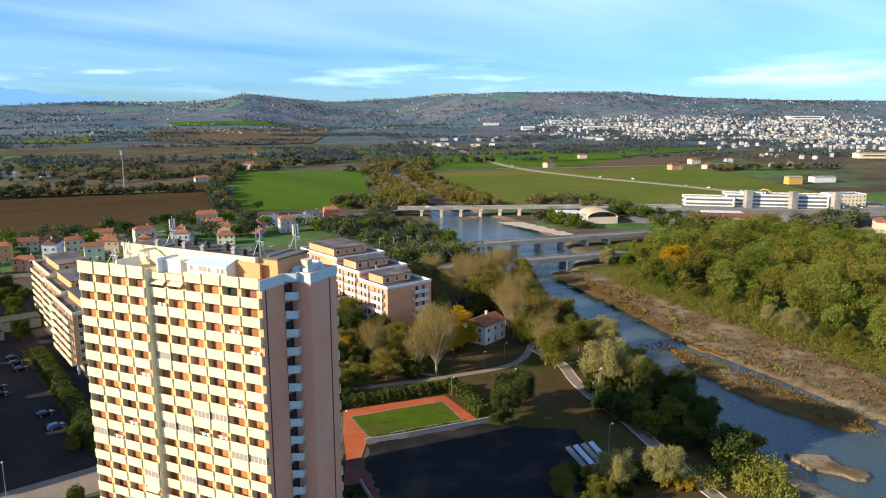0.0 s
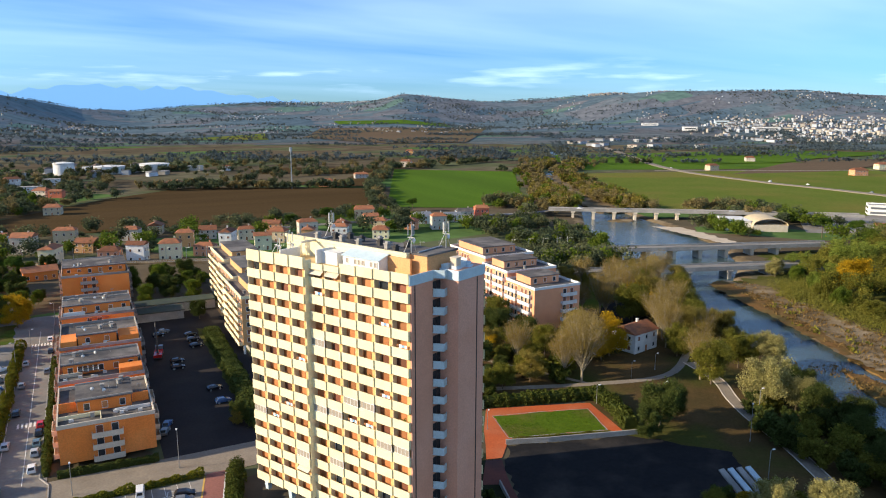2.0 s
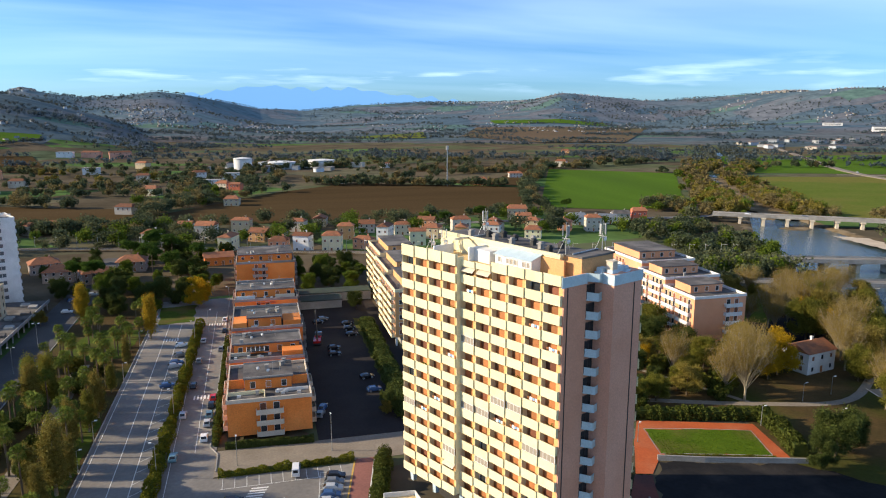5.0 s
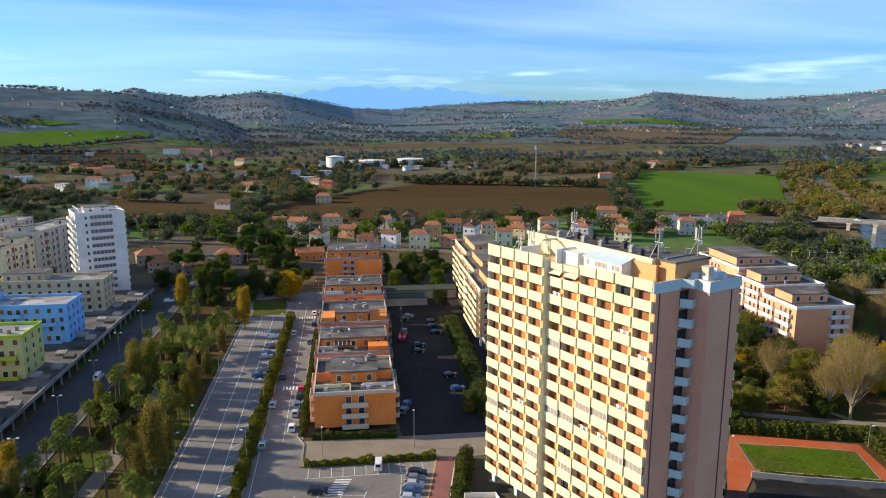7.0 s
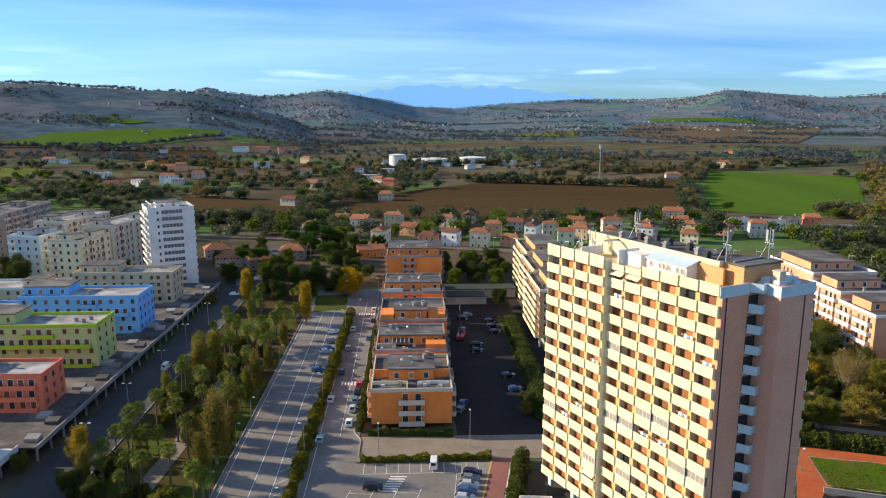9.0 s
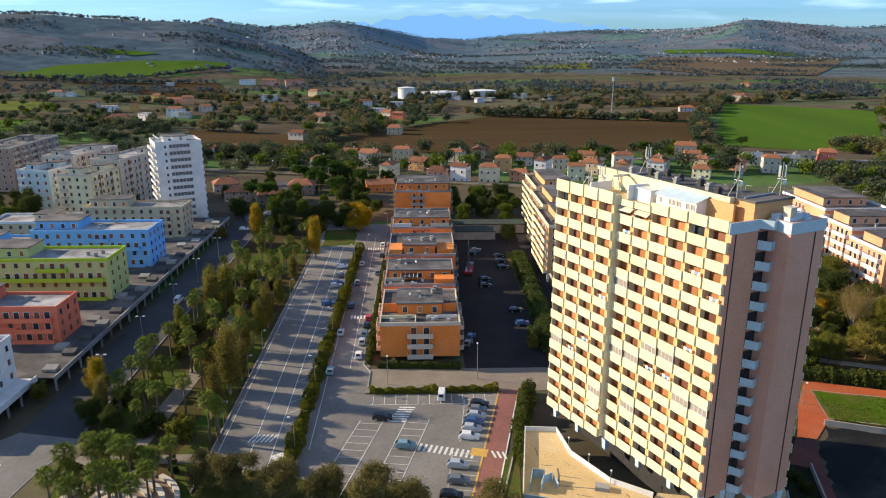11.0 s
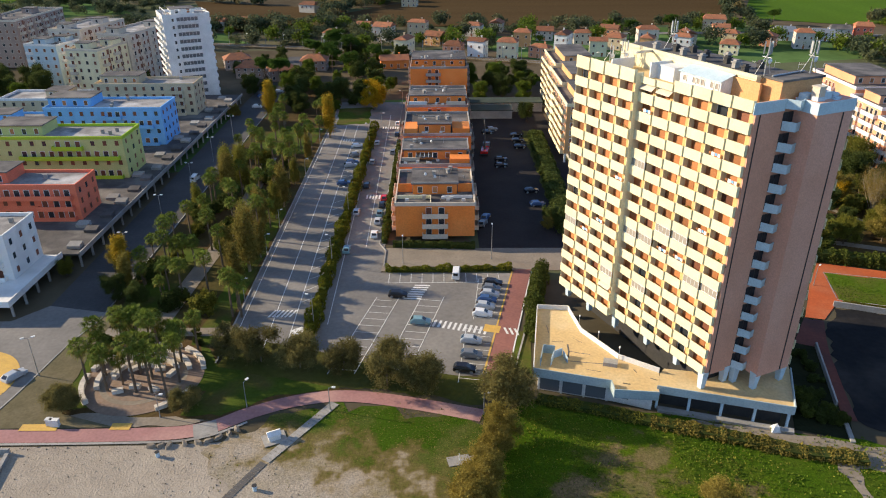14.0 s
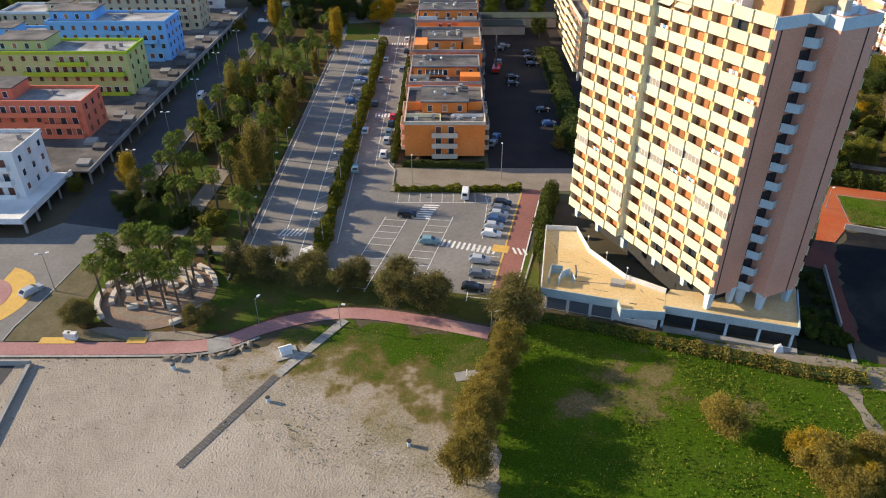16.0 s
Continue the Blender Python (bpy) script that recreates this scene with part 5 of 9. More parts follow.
for k in range(5):
    t = k / 4
    part("post", Geo().box(-0.2, -0.2, 0, 0.2, 0.2, 3.4), M["paleblue"], pod, m=pose(38 + t * 19.2, 98.6 - t * 5.4, 0, 0, 0, -16))
part("plinth", Geo().prism([(38, 97.4), (57.8, 91.6), (58.2, 92.6), (38, 98.6)], 0, 0.5), M["concrete"], pod)
for x, y in ((32.6, 98.9),):
    part("window", win(1.4, 1.0, "white"), None, pod, m=pose(x, y, 1.6, 0, 0, -16))
for x in (20.9, 24.6, 28.3):
    part("blue_panel", Geo().box(-1.65, -0.05, 0.3, 1.65, 0.05, 2.9), M["shadeglass"], pod, "dark shop glazing", pose(x, 103.2 - (x - 20.9) * 0.283, 0, 0, 0, -16))
    part("front_post", Geo().box(-0.16, -0.12, 0, 0.16, 0.12, 3.2), M["white"], pod, "", pose(x + 1.9, 102.6 - (x - 20.9) * 0.283, 0, 0, 0, -16))
# stair head with blue screens
for pts, h, q in (([(19.4, 105.0), (20.4, 109.0)], 1.7, "podblue"), ([(20.4, 109.0), (22.4, 108.6)], 1.7, "podblue"), ([(21.2, 105.0), (22.0, 107.2), (23.6, 108.2)], 1.5, "paleblue"), ([(23.8, 108.2), (24.2, 105.8)], 1.0, "paleblue")):
    rail(pod, pts, 4.0, h, M[q], 0.14, "blue painted stair screen")
# repaired seams and stains of bitumen on the deck
for a, e, w in (((24.0, 106.5), (31.4, 105.3), 0.22), ((25.2, 111.5), (24.6, 107.3), 0.3), ((25.1, 109.3), (28.6, 108.3), 0.16), ((22.4, 112.6), (24.5, 112.3), 0.14), ((37.3, 101.3), (38.3, 100.7), 0.2), ((35.1, 103.8), (35.4, 102.9), 0.16),
                ((22.2, 118.2), (22.3, 115.4), 0.12), ((27.0, 104.0), (29.4, 103.2), 0.12), ((32.4, 100.0), (33.6, 99.7), 0.3), ((26.6, 113.4), (27.8, 112.0), 0.1)):
    mid = ((a[0] + e[0]) / 2 + 0.12, (a[1] + e[1]) / 2 - 0.1)
    part("seam", ribbon([a, mid, e], w, 4.006), M["bitumen"], pod, "dark bitumen seam")
part("store", Geo().box(-1.2, -0.8, 0, 1.2, 0.8, 0.7), M["concrete"], pod, "", pose(31.5, 105.3, 4.0, 0, 0, -16))
for x, y in ((28.2, 117), (30.6, 111.5), (33.2, 106.6)):
    lp = part("terrace_lamp", Geo().tube((0, 0, 0), (0, 0, 2.4), 0.05), M["metal"], pod, "short lamp post", pose(x, y, 4.0))
    part("globe", Geo().tube((0, 0, 2.4), (0, 0, 2.6), 0.1, 0.2, 8).tube((0, 0, 2.6), (0, 0, 2.8), 0.2, 0.08, 8), M["lamp"], lp, "white globe")

# ---- the row of orange blocks ----
UNITS = [(-8.4, 11.0, 163.6, 24, 10.3, (-4.3, 171, 6.8, 181)), (-8.6, 11.2, 192, 24, 10.3, (-7.6, 198, 10.2, 206)), (-8.8, 12.6, 221, 26, 10.3, (-4.0, 224, 6.2, 232)),
         (-8.8, 13.0, 256, 30, 10.3, (-8.0, 261, 12.2, 269)), (-9.4, 14.8, 308, 30, 13.2, (-8.6, 313, 14.0, 330))]
for u, (x0, x1, y0, d, zp, pe) in enumerate(UNITS):
    fl = 3 if zp < 12 else 4
    block("apartment_block", "orange apartment block with grey parapets and roof terrace", (x0, y0, x1, y0 + d), (1.3, zp - 0.9), fl, "orange", "concrete" if u else "pale",
          {"front": [(6.6, 12.8)], "left": ["windows", (4, 10), (14, 20)], "right": ["windows", (4, 10), (14, 20)]},
          pent=[(*pe, 2.9)], group="orange blocks in a row", seed=20 + u, shut=0.35, wsize=(0.02, 0.02) if u == 0 else (1.0, 1.4))
    tk = Geo().box(x0 + 1, y0 + d, 1.0, x1 - 1, y0 + d + 4.0, zp - 3.6)
    if u < 4:
        solo("link_building", tk, M["redor"] if u == 1 else M["orange"], "low orange link between two blocks", "building", "links between orange blocks")
def terrace(u, walls_, awn=(), canopy=None):
    """Low walls, awnings and clutter on an orange block's roof terrace."""
    x0, x1, y0, d, zp, pe = UNITS[u]
    t = [o for o in scene.objects if o.name.startswith("apartment_block") and o.get("group") == "orange blocks in a row"][u]
    z = zp - 0.78
    for a, b, c, e, h, mt in walls_:
        part("terrace_wall", Geo().box(x0 + a, y0 + b, z, x0 + c, y0 + e, z + h), M[mt], t)
    for a, b, c, e, zz in awn:
        part("awning", Geo().solid([(x0 + a, y0 + b, z + zz - 0.5), (x0 + c, y0 + b, z + zz - 0.5), (x0 + c, y0 + e, z + zz), (x0 + a, y0 + e, z + zz)],
                                   [(x0 + a, y0 + b, z + zz - 0.42), (x0 + c, y0 + b, z + zz - 0.42), (x0 + c, y0 + e, z + zz + 0.08), (x0 + a, y0 + e, z + zz + 0.08)]), M["redor"], t, "orange-red canvas awning")
    if canopy:
        a, b, c, e, zz = canopy
        part("glass_canopy", Geo().box(x0 + a, y0 + b, z + zz, x0 + c, y0 + e, z + zz + 0.12), M["glass"], t, "glazed canopy")
        for k in range(5):
            part("canopy_bar", Geo().box(x0 + a + k * (c - a) / 4 - 0.06, y0 + b - 0.1, z + zz + 0.1, x0 + a + k * (c - a) / 4 + 0.06, y0 + e, z + zz + 0.2), M["white"], t)
    r = random.Random(u)
    top = zp - 0.9 + 2.9 + 0.25
    part("roof_parapet", Geo().box(pe[0] - 0.4, pe[1] - 0.4, top, pe[2] + 0.4, pe[1] - 0.2, top + 0.35), M["concrete"], t)
    part("roof_parapet", Geo().box(pe[0] - 0.4, pe[3] + 0.2, top, pe[2] + 0.4, pe[3] + 0.4, top + 0.35), M["concrete"], t)
    for k in range(7):
        x, y = r.uniform(pe[0] + 0.6, pe[2] - 0.6), r.uniform(pe[1] + 0.6, pe[3] - 0.6)
        if k % 3 == 0:
            part("chimney", Geo().box(-0.45, -0.35, 0, 0.45, 0.35, 1.0).box(-0.6, -0.5, 1.0, 0.6, 0.5, 1.12), M["concrete"], t, "concrete roof vent", pose(x, y, top, 0, 0, r.uniform(0, 90)))
        elif k % 3 == 1:
            part("dish", Geo().solid([(0.02 * math.cos(q), -0.2, 0.5 + 0.02 * math.sin(q)) for q in np.linspace(0, 5.76, 12)], [(0.42 * math.cos(q), 0, 0.5 + 0.42 * math.sin(q)) for q in np.linspace(0, 5.76, 12)]), M["white"], t,
                 "white satellite dish", pose(x, y, top, 0, 0, r.uniform(-40, 40)))
        else:
            part("aerial", Geo().tube((0, 0, 0), (0, 0, 2.6), 0.035).tube((-0.5, 0, 2.4), (0.5, 0, 2.4), 0.025), M["metal"], t, "thin metal aerial", pose(x, y, top))
    for k in range(5):
        x, y = r.uniform(x0 + 1, x1 - 1), y0 + r.uniform(2.0, 4.5)
        part("air_conditioner", Geo().box(-0.45, -0.2, 0, 0.45, 0.2, 0.65), M["white"], t, "white air conditioner box", pose(x, y, z))


terrace(0, ((0.2, 4.5, 8.6, 4.7, 0.9, "cream"), (8.5, 0.4, 8.7, 4.7, 0.9, "cream"), (0.3, 9.0, 3.9, 9.3, 2.2, "orange"), (15.4, 9.0, 19.0, 9.3, 2.2, "orange"), (11.5, 4.6, 19.0, 4.8, 0.8, "white")))
terrace(1, ((0.3, 4.6, 5.5, 4.9, 1.0, "pale"), (14.0, 0.6, 19.5, 4.8, 1.9, "orange")), canopy=(4.5, 1.8, 9.2, 5.8, 2.0))
terrace(2, ((0.4, 2.0, 4.4, 10.0, 1.7, "orange"), (15.6, 2.0, 21.0, 10.0, 1.7, "orange")), awn=((1.0, -0.8, 10.5, 0.4, -0.2), (11.5, -0.8, 20.5, 0.4, -0.2)))
terrace(3, ((0.4, 3.0, 7.0, 3.3, 1.2, "white"), (14.0, 3.0, 21.0, 3.3, 1.2, "pale")), awn=((8.0, -0.6, 14.0, 0.4, -0.4),))
terrace(4, ((0.4, 3.0, 9.0, 3.3, 1.2, "orange"), (15.0, 3.0, 23.0, 3.3, 1.2, "orange")))
for x0, y0, x1, y1, h in ((13.5, 274, 31, 282, 3.2), (13.5, 284, 44, 292, 3.6)):
    sh = thing("garage_building", pose(0, 0, 0), "long low garage building with a dark green roof", "shed", "garages")
    part("wall", Geo().box(x0, y0, 0, x1, y1, h), M["concrete"], sh)
    part("roof", Geo().box(x0 - 0.3, y0 - 0.3, h, x1 + 0.3, y1 + 0.3, h + 0.3), M["greenroof"], sh)

# ---- blocks beyond the tower ----
for u, (x0, x1, y0, y1, z) in enumerate(((42.5, 58, 222, 248, 19.3), (45, 61, 248.3, 276, 20.0), (47, 62, 276.3, 306, 20.8))):
    block("apartment_block", "cream and orange stepped apartment block", (x0, y0, x1, y1), (3.0, z - 1), 6, "recess", "cream", {"left": [(0.6, 8.2), (9.2, 16.8), (17.8, 25.4)], "front": ["windows"]},
          pent=[(x0 + 4, y0 + 4, x1 - 1, y1 - 2, 2.8)], group="stepped blocks", seed=40 + u)
for u, (x0, x1, y0, y1, z) in enumerate(((134, 153, 193, 211, 17.2), (134.6, 156, 211.3, 229, 19.4), (136, 158, 229.3, 258, 21.4))):
    block("apartment_block", "orange and white stepped apartment block", (x0, y0, x1, y1), (2.6, z), 5 + (u > 0), "apricot", "white", {"left": [(0.6, 7.8), (9.2, 16.4)], "front": [(11, 17)]},
          pent=[(x0 + 3, y0 + 7, x1 - 4, y1 - 2, 2.8)], group="stepped blocks", seed=50 + u)

# ---- the coloured street ----
for u, (nm, x0, x1, y0, y1, z, wall, trim, fl, pent, lab) in enumerate((
        ("a", -122, -88, 138, 150, 13.2, "white", "white", 3, (-118, 140, -104, 148), "white apartment house with red shutters"),
        ("b", -118, -88, 170, 181, 12.2, "coral", "coral", 3, (-118, 173, -106, 181), "coral red apartment house with balconies"),
        ("c", -126, -88, 200.5, 213.5, 15.2, "lime", "limeb", 4, (-126, 204, -112, 213), "pale green apartment house with lime balconies"),
        ("d", -126, -88, 232, 246, 15.3, "bluew", "bluew", 4, (-126, 236, -112, 245), "sky blue apartment house with flat roof"),
        ("e", -126, -89, 269, 281, 14.6, "beige", "beige", 4, (-124, 272, -110, 280), "beige apartment house with dark windows"))):
    n = x1 - x0
    block("apartment_house", lab, (x0, y0, x1, y1), (3.6, z), fl, wall, trim, {"front": ["windows", (n - 22, n - 12), (n - 6.5, n - 1.5)] if u != 3 else ["windows", (n - 20, n - 11), (n - 7, n - 1)],
          "right": ["windows"], "left": ["windows"]}, pent=[(*pent, 3.0)], roof="roofgrey", group="coloured houses along the street", seed=60 + u, shut=0.6, rim=("white", "coral", "lime", "bluew", "beige")[u],
          rows=({}, {2: [(n - 26, n - 1.2)], 1: [(n - 10, n - 1.2)], 0: [(n - 14, n - 1.2)]}, {3: [(n - 20, n - 11.5)], 2: [(n - 30, n - 1.5)], 1: [], 0: [(n - 11, n - 1.5)]},
                {3: [(n - 18, n - 13)], 2: [(n - 11, n - 3)], 1: [], 0: [(n - 10, n - 2)]}, {3: [(n - 9, n - 4)], 2: [(n - 9, n - 4)], 1: [(n - 9, n - 4)], 0: [(n - 9, n - 4)]})[u] or None)
for u, (b, z, wall) in enumerate((((-162, 268, -126.5, 282), 9.5, "beige"), ((-166, 236, -126.5, 250), 9.2, "bluew"), ((-160, 202, -126.5, 214), 10.5, "lime"), ((-156, 171, -118.5, 182), 8.6, "coral"))):
    block("house_wing", ("beige", "sky blue", "pale green", "coral red")[u] + " low wing with a pale flat roof", b, (0.3, z), 3, wall, wall if u else "white", {"front": ["windows"]}, roof="roofgrey", group="wings of the coloured houses", seed=160 + u, shut=0.6,
          rim=wall, pent=[(b[0] + 16, b[1] + 4, b[0] + 24, b[3] - 2, 2.6)])
arc = thing("arcade", pose(0, 0, 0), "long concrete arcade roof on slim columns", "arcade")
part("roof_slab", Geo().box(-128, 150.3, 3.2, -80, 300, 3.59), M["bitumen"], arc)
part("roof_slab", Geo().box(-128, 128, 3.2, -84, 150, 3.59), M["white"], arc)
part("edge_beam", Geo().box(-80, 150.3, 3.0, -79.7, 300, 4.1), M["concrete"], arc)
part("edge_beam", Geo().box(-84, 127.7, 3.0, -83.7, 150, 4.3).box(-128, 127.4, 3.0, -83.7, 127.7, 4.3), M["white"], arc)
part("shop_front", Geo().box(-126, 152, 0, -85.5, 298, 3.2), M["dark"], arc, "dark shop fronts under the arcade")
colm = Geo().box(-0.2, -0.2, 0, 0.2, 0.2, 3.2).mesh("column", M["concrete"])
for k in range(26):
    part("column", colm, None, arc, m=pose(-80.4, 151 + k * 5.9, 0))
for k in range(5):
    part("column", colm, None, arc, m=pose(-84.4, 129 + k * 5, 0))
for k in range(16):
    y = 154 + k * 9.0
    g = Geo().solid([(-1.5, -1.1, 0), (1.5, -1.1, 0), (1.5, 1.1, 0), (-1.5, 1.1, 0)], [(-1.5, -1.1, 0.7), (1.5, -1.1, 0.7), (1.5, 1.1, 1.1), (-1.5, 1.1, 1.1)])
    part("roof_light", g, M["bitumen"] if k % 3 else M["concrete"], arc, "boxy roof light", pose(-82.6, y, 3.6))
    if k % 2:
        part("roof_light", g, M["concrete"], arc, "boxy roof light", pose(-86.0, y + 3, 3.6))

# white tower and blocks behind it, all turned a little from the street
wt = block("white_tower", "tall white apartment tower with dark window bands and side balconies", (-1.2, 0, 17, 17), (0.5, 35.2), 12, "white", "white", {"left": [(1.2, 7.6), (9.4, 15.8)], "right": [(5, 10)]},
           origin=(-105.4, 297, 0, 0, 0, 27), pent=[(3, 5, 12, 13, 2.2)], roof="roofgrey", seed=70, shut=0.1)
band_me = Geo().box(-4.2, -0.05, 1.05, 4.2, 0.02, 2.45).box(-4.3, -0.75, -0.1, 4.3, -0.65, 1.0, 1).box(-4.3, -0.65, -0.1, 4.3, 0.0, 0.05, 1)
for k in range(-3, 4):
    band_me.box(k * 1.38 - 0.06, -0.09, 1.05, k * 1.38 + 0.06, -0.052, 2.45, 1)
band_me = band_me.mesh("loggia", M["shadeglass"], M["white"])
for k in range(12):
    part("loggia", band_me, None, wt, "dark glazed loggia with a white balustrade", pose(8.2, 0, 0.5 + k * 34.7 / 12))
    part("window", win(0.8, 1.2, "white", "glass"), None, wt, m=pose(2.6, 0, 1.5 + k * 34.7 / 12))
for x0, y0, x1, y1 in ((0.3, 0.3, 15.9, 0.5), (0.3, 4.0, 6.0, 4.2), (0.3, 0.5, 0.5, 16.5), (5.8, 0.5, 6.0, 16.5)):
    part("pergola_beam", Geo().box(x0, y0, 37.1, x1, y1, 37.4), M["white"], wt)
for x, y in ((0.4, 0.4), (5.9, 0.4), (10.8, 0.4), (15.8, 0.4), (0.4, 16.3), (5.9, 16.3), (0.4, 8.2)):
    part("pergola_post", Geo().box(x - 0.12, y - 0.12, 35.2, x + 0.12, y + 0.12, 37.1), M["white"], wt)
for u, (b, z, wall, trim, og) in enumerate((((0, 0, 15, 21), 20, "cream", "pale", (-155, 311, 0, 0, 0, -12)), ((0.6, 21.3, 15.6, 62), 23, "pale", "stone", (-155, 311, 0, 0, 0, -12)),
                                            ((0, 0, 16, 17), 18, "paleblue", "white", (-185, 334, 0, 0, 0, -10)), ((0.6, 17.3, 17, 54), 22, "stone", "pale", (-185, 334, 0, 0, 0, -10)),
                                            ((0, 0, 20, 50), 23, "taupe", "pale", (-228, 372, 0, 0, 0, 0)), ((0, 0, 26, 14), 14, "taupe", "pale", (-208, 420, 0, 0, 0, 0)))):
    n = b[3] - b[1]
    t = block("apartment_block", ("cream", "pale", "grey-blue", "stone-coloured", "brown-grey", "brown-grey")[u] + " apartment block with stacked balconies and red-brown recesses", b, (0.5, z), max(2, int(z / 3.1)), wall, trim,
              {"front": ["windows", (1.0, 4.0)], "right": ["windows"] + [(q, q + 3.6) for q in np.arange(2.0, n - 4, 8.2)]}, seed=80 + u, group="pale blocks", roof="roofgrey" if u % 2 else "bitumen", shut=0.7,
              origin=og, pent=[(b[0] + 3, b[1] + 3, b[0] + 9, b[1] + 9, 2.6), (b[0] + 8, b[1] + n * 0.6, b[0] + 14, b[1] + n * 0.6 + 6, 2.6)], rim="pale")
    for q in np.arange(6.2, n - 2, 8.2):
        part("recess_strip", Geo().box(b[2] + 0.004, b[1] + q, 0.5, b[2] + 0.08, b[1] + q + 1.5, z - 0.3), M["darkshutter"], t, "red-brown stair strip")


# ---- houses ----
def house(x, y, rz, w, d, h, wall, label, group, floors=2, hip=0.0, roof="tile", seed=0):
    t = thing("house", pose(x, y, float(land(x, y)), 0, 0, rz), label, "house", group)
    part("wall", Geo().box(-w / 2, -d / 2, -0.5, w / 2, d / 2, h), M[wall], t)
    part("roof", Geo().roof(-w / 2, -d / 2, w / 2, d / 2, h, min(w, d) * 0.24, hip=hip, over=0.5), M[roof], t, "terracotta tiled roof" if roof == "tile" else "")
    part("chimney", Geo().box(-0.35, -0.3, 0, 0.35, 0.3, 1.6).box(-0.45, -0.4, 1.6, 0.45, 0.4, 1.75), M[wall], t, m=pose(w * 0.2, d * 0.12, h + min(w, d) * 0.12))
    b = (-w / 2, -d / 2, w / 2, d / 2)
    for face in ("front", "right", "left"):
        n = face_len(b, face)
        k = max(2, int(n // 3.2))
        for fl in range(floors):
            for i in range(k):
                if face == "front" and fl == 0 and i == k // 2:
                    part("door", win(1.1, 2.1, "white", "shutter"), None, t, m=on_face(b, face, (i + 0.5) * n / k, 0.1))
                else:
                    part("window", win(1.0, 1.3, "white", "darkshutter" if (i + fl + seed) % 2 else "glass"), None, t, m=on_face(b, face, (i + 0.5) * n / k, fl * h / floors + 1.0))
    return t


rnd = random.Random(11)
walls = ["pale", "cream", "beige", "recess", "apricot", "stone", "white"]
row = [(-30, 448), (-16, 404), (-10, 470), (1, 436), (11, 398), (13, 446), (24, 396), (25, 466), (40, 394), (41, 484), (52, 430), (58, 396), (68, 452), (74, 418), (88, 436), (90, 400), (104, 420),
       (118, 404), (108, 452), (126, 434), (140, 412), (152, 440), (164, 404), (178, 440), (180, 462), (196, 428), (212, 420), (-44, 470), (-60, 440)]
for k, (x, y) in enumerate(row):
    house(x, y, rnd.uniform(-14, 14) - 18 + 90 * (k % 4 == 1), rnd.uniform(8, 13), rnd.uniform(7, 10), rnd.choice((5.6, 6.8, 8.2, 9.0)), walls[k % 7], ("pale two-storey house with terracotta roof", "rendered house with tiled roof and shutters")[k % 2],
          "houses along the railway", hip=0.6 if k % 3 else 0.0, seed=k)
for x, y, w, d, h, wl_, rf in ((264, 452, 10, 9, 7.5, "coral", "tile"), (250, 452, 12, 9, 6, "pale", "bitumen"), (236, 446, 14, 9, 4.6, "white", "metal"), (214, 448, 13, 11, 5.4, "white", "metal"), (182, 480, 14, 10, 8.2, "beige", "tile")):
    house(x, y, -20, w, d, h, wl_, "farmhouse with pale walls beside gardens" if rf == "tile" else "pale shed-like house with a plain roof", "houses along the railway", roof=rf, hip=0.3)
for k, (x, y, w, d, h) in enumerate(((424, 945, 16, 12, 8), (437, 960, 12, 10, 5), (775, 700, 15, 11, 7), (86, 772, 13, 10, 6.5), (232, 724, 15, 11, 6), (300, 800, 16, 10, 5), (-32, 748, 14, 11, 6), (-95, 705, 16, 12, 6.5),
                                     (-20, 610, 12, 10, 6), (560, 1230, 14, 12, 7), (880, 560, 18, 12, 7), (930, 540, 13, 10, 6), (970, 800, 14, 11, 7), (1010, 610, 16, 12, 7))):
    house(x, y, -35 + 13 * (k % 3), w, d, h, walls[k % 6], "lone farmhouse with terracotta roof", "farmhouses on the plain", hip=0.5)
house(159, 171, 12, 12, 9, 6.5, "white", "white house with terracotta roof among trees", "", hip=0.0)
house(148, 176, 12, 12, 8, 4.5, "white", "low white outbuilding among trees", "", hip=0.0)
house(-20, 372, 8, 14, 9, 4.2, "orange", "orange bungalow with tiled roof behind the block", "", floors=1)
for k, (x, y) in enumerate(((-88, 352), (-72, 346), (-60, 368), (-100, 372))):
    house(x, y, 20 * (k % 2), 13, 11, 5, "taupe", "dull pink-brown villa with dark tiled roof under pines", "villas by the street", hip=0.7)
def cottage(x, y, rz, w, d, h, wall, roof, label):
    """A far house: walls, a pitched or flat roof, a chimney and a few dark openings."""
    t = thing("house", pose(x, y, float(land(x, y)), 0, 0, rz), label, "house", "farmhouses on the plain")
    part("wall", Geo().box(-w / 2, -d / 2, -0.5, w / 2, d / 2, h), M[wall], t)
    if roof == "roofgrey":
        part("roof", Geo().box(-w / 2 - 0.3, -d / 2 - 0.3, h, w / 2 + 0.3, d / 2 + 0.3, h + 0.4), M[roof], t)
    else:
        part("roof", Geo().roof(-w / 2, -d / 2, w / 2, d / 2, h, min(w, d) * 0.22, hip=0.4, over=0.5), M[roof], t)
    for q in (-0.28, 0.0, 0.28):
        part("window", win(1.3, 1.5, "white", "darkshutter"), None, t, m=pose(q * w, -d / 2, h - 2.4))


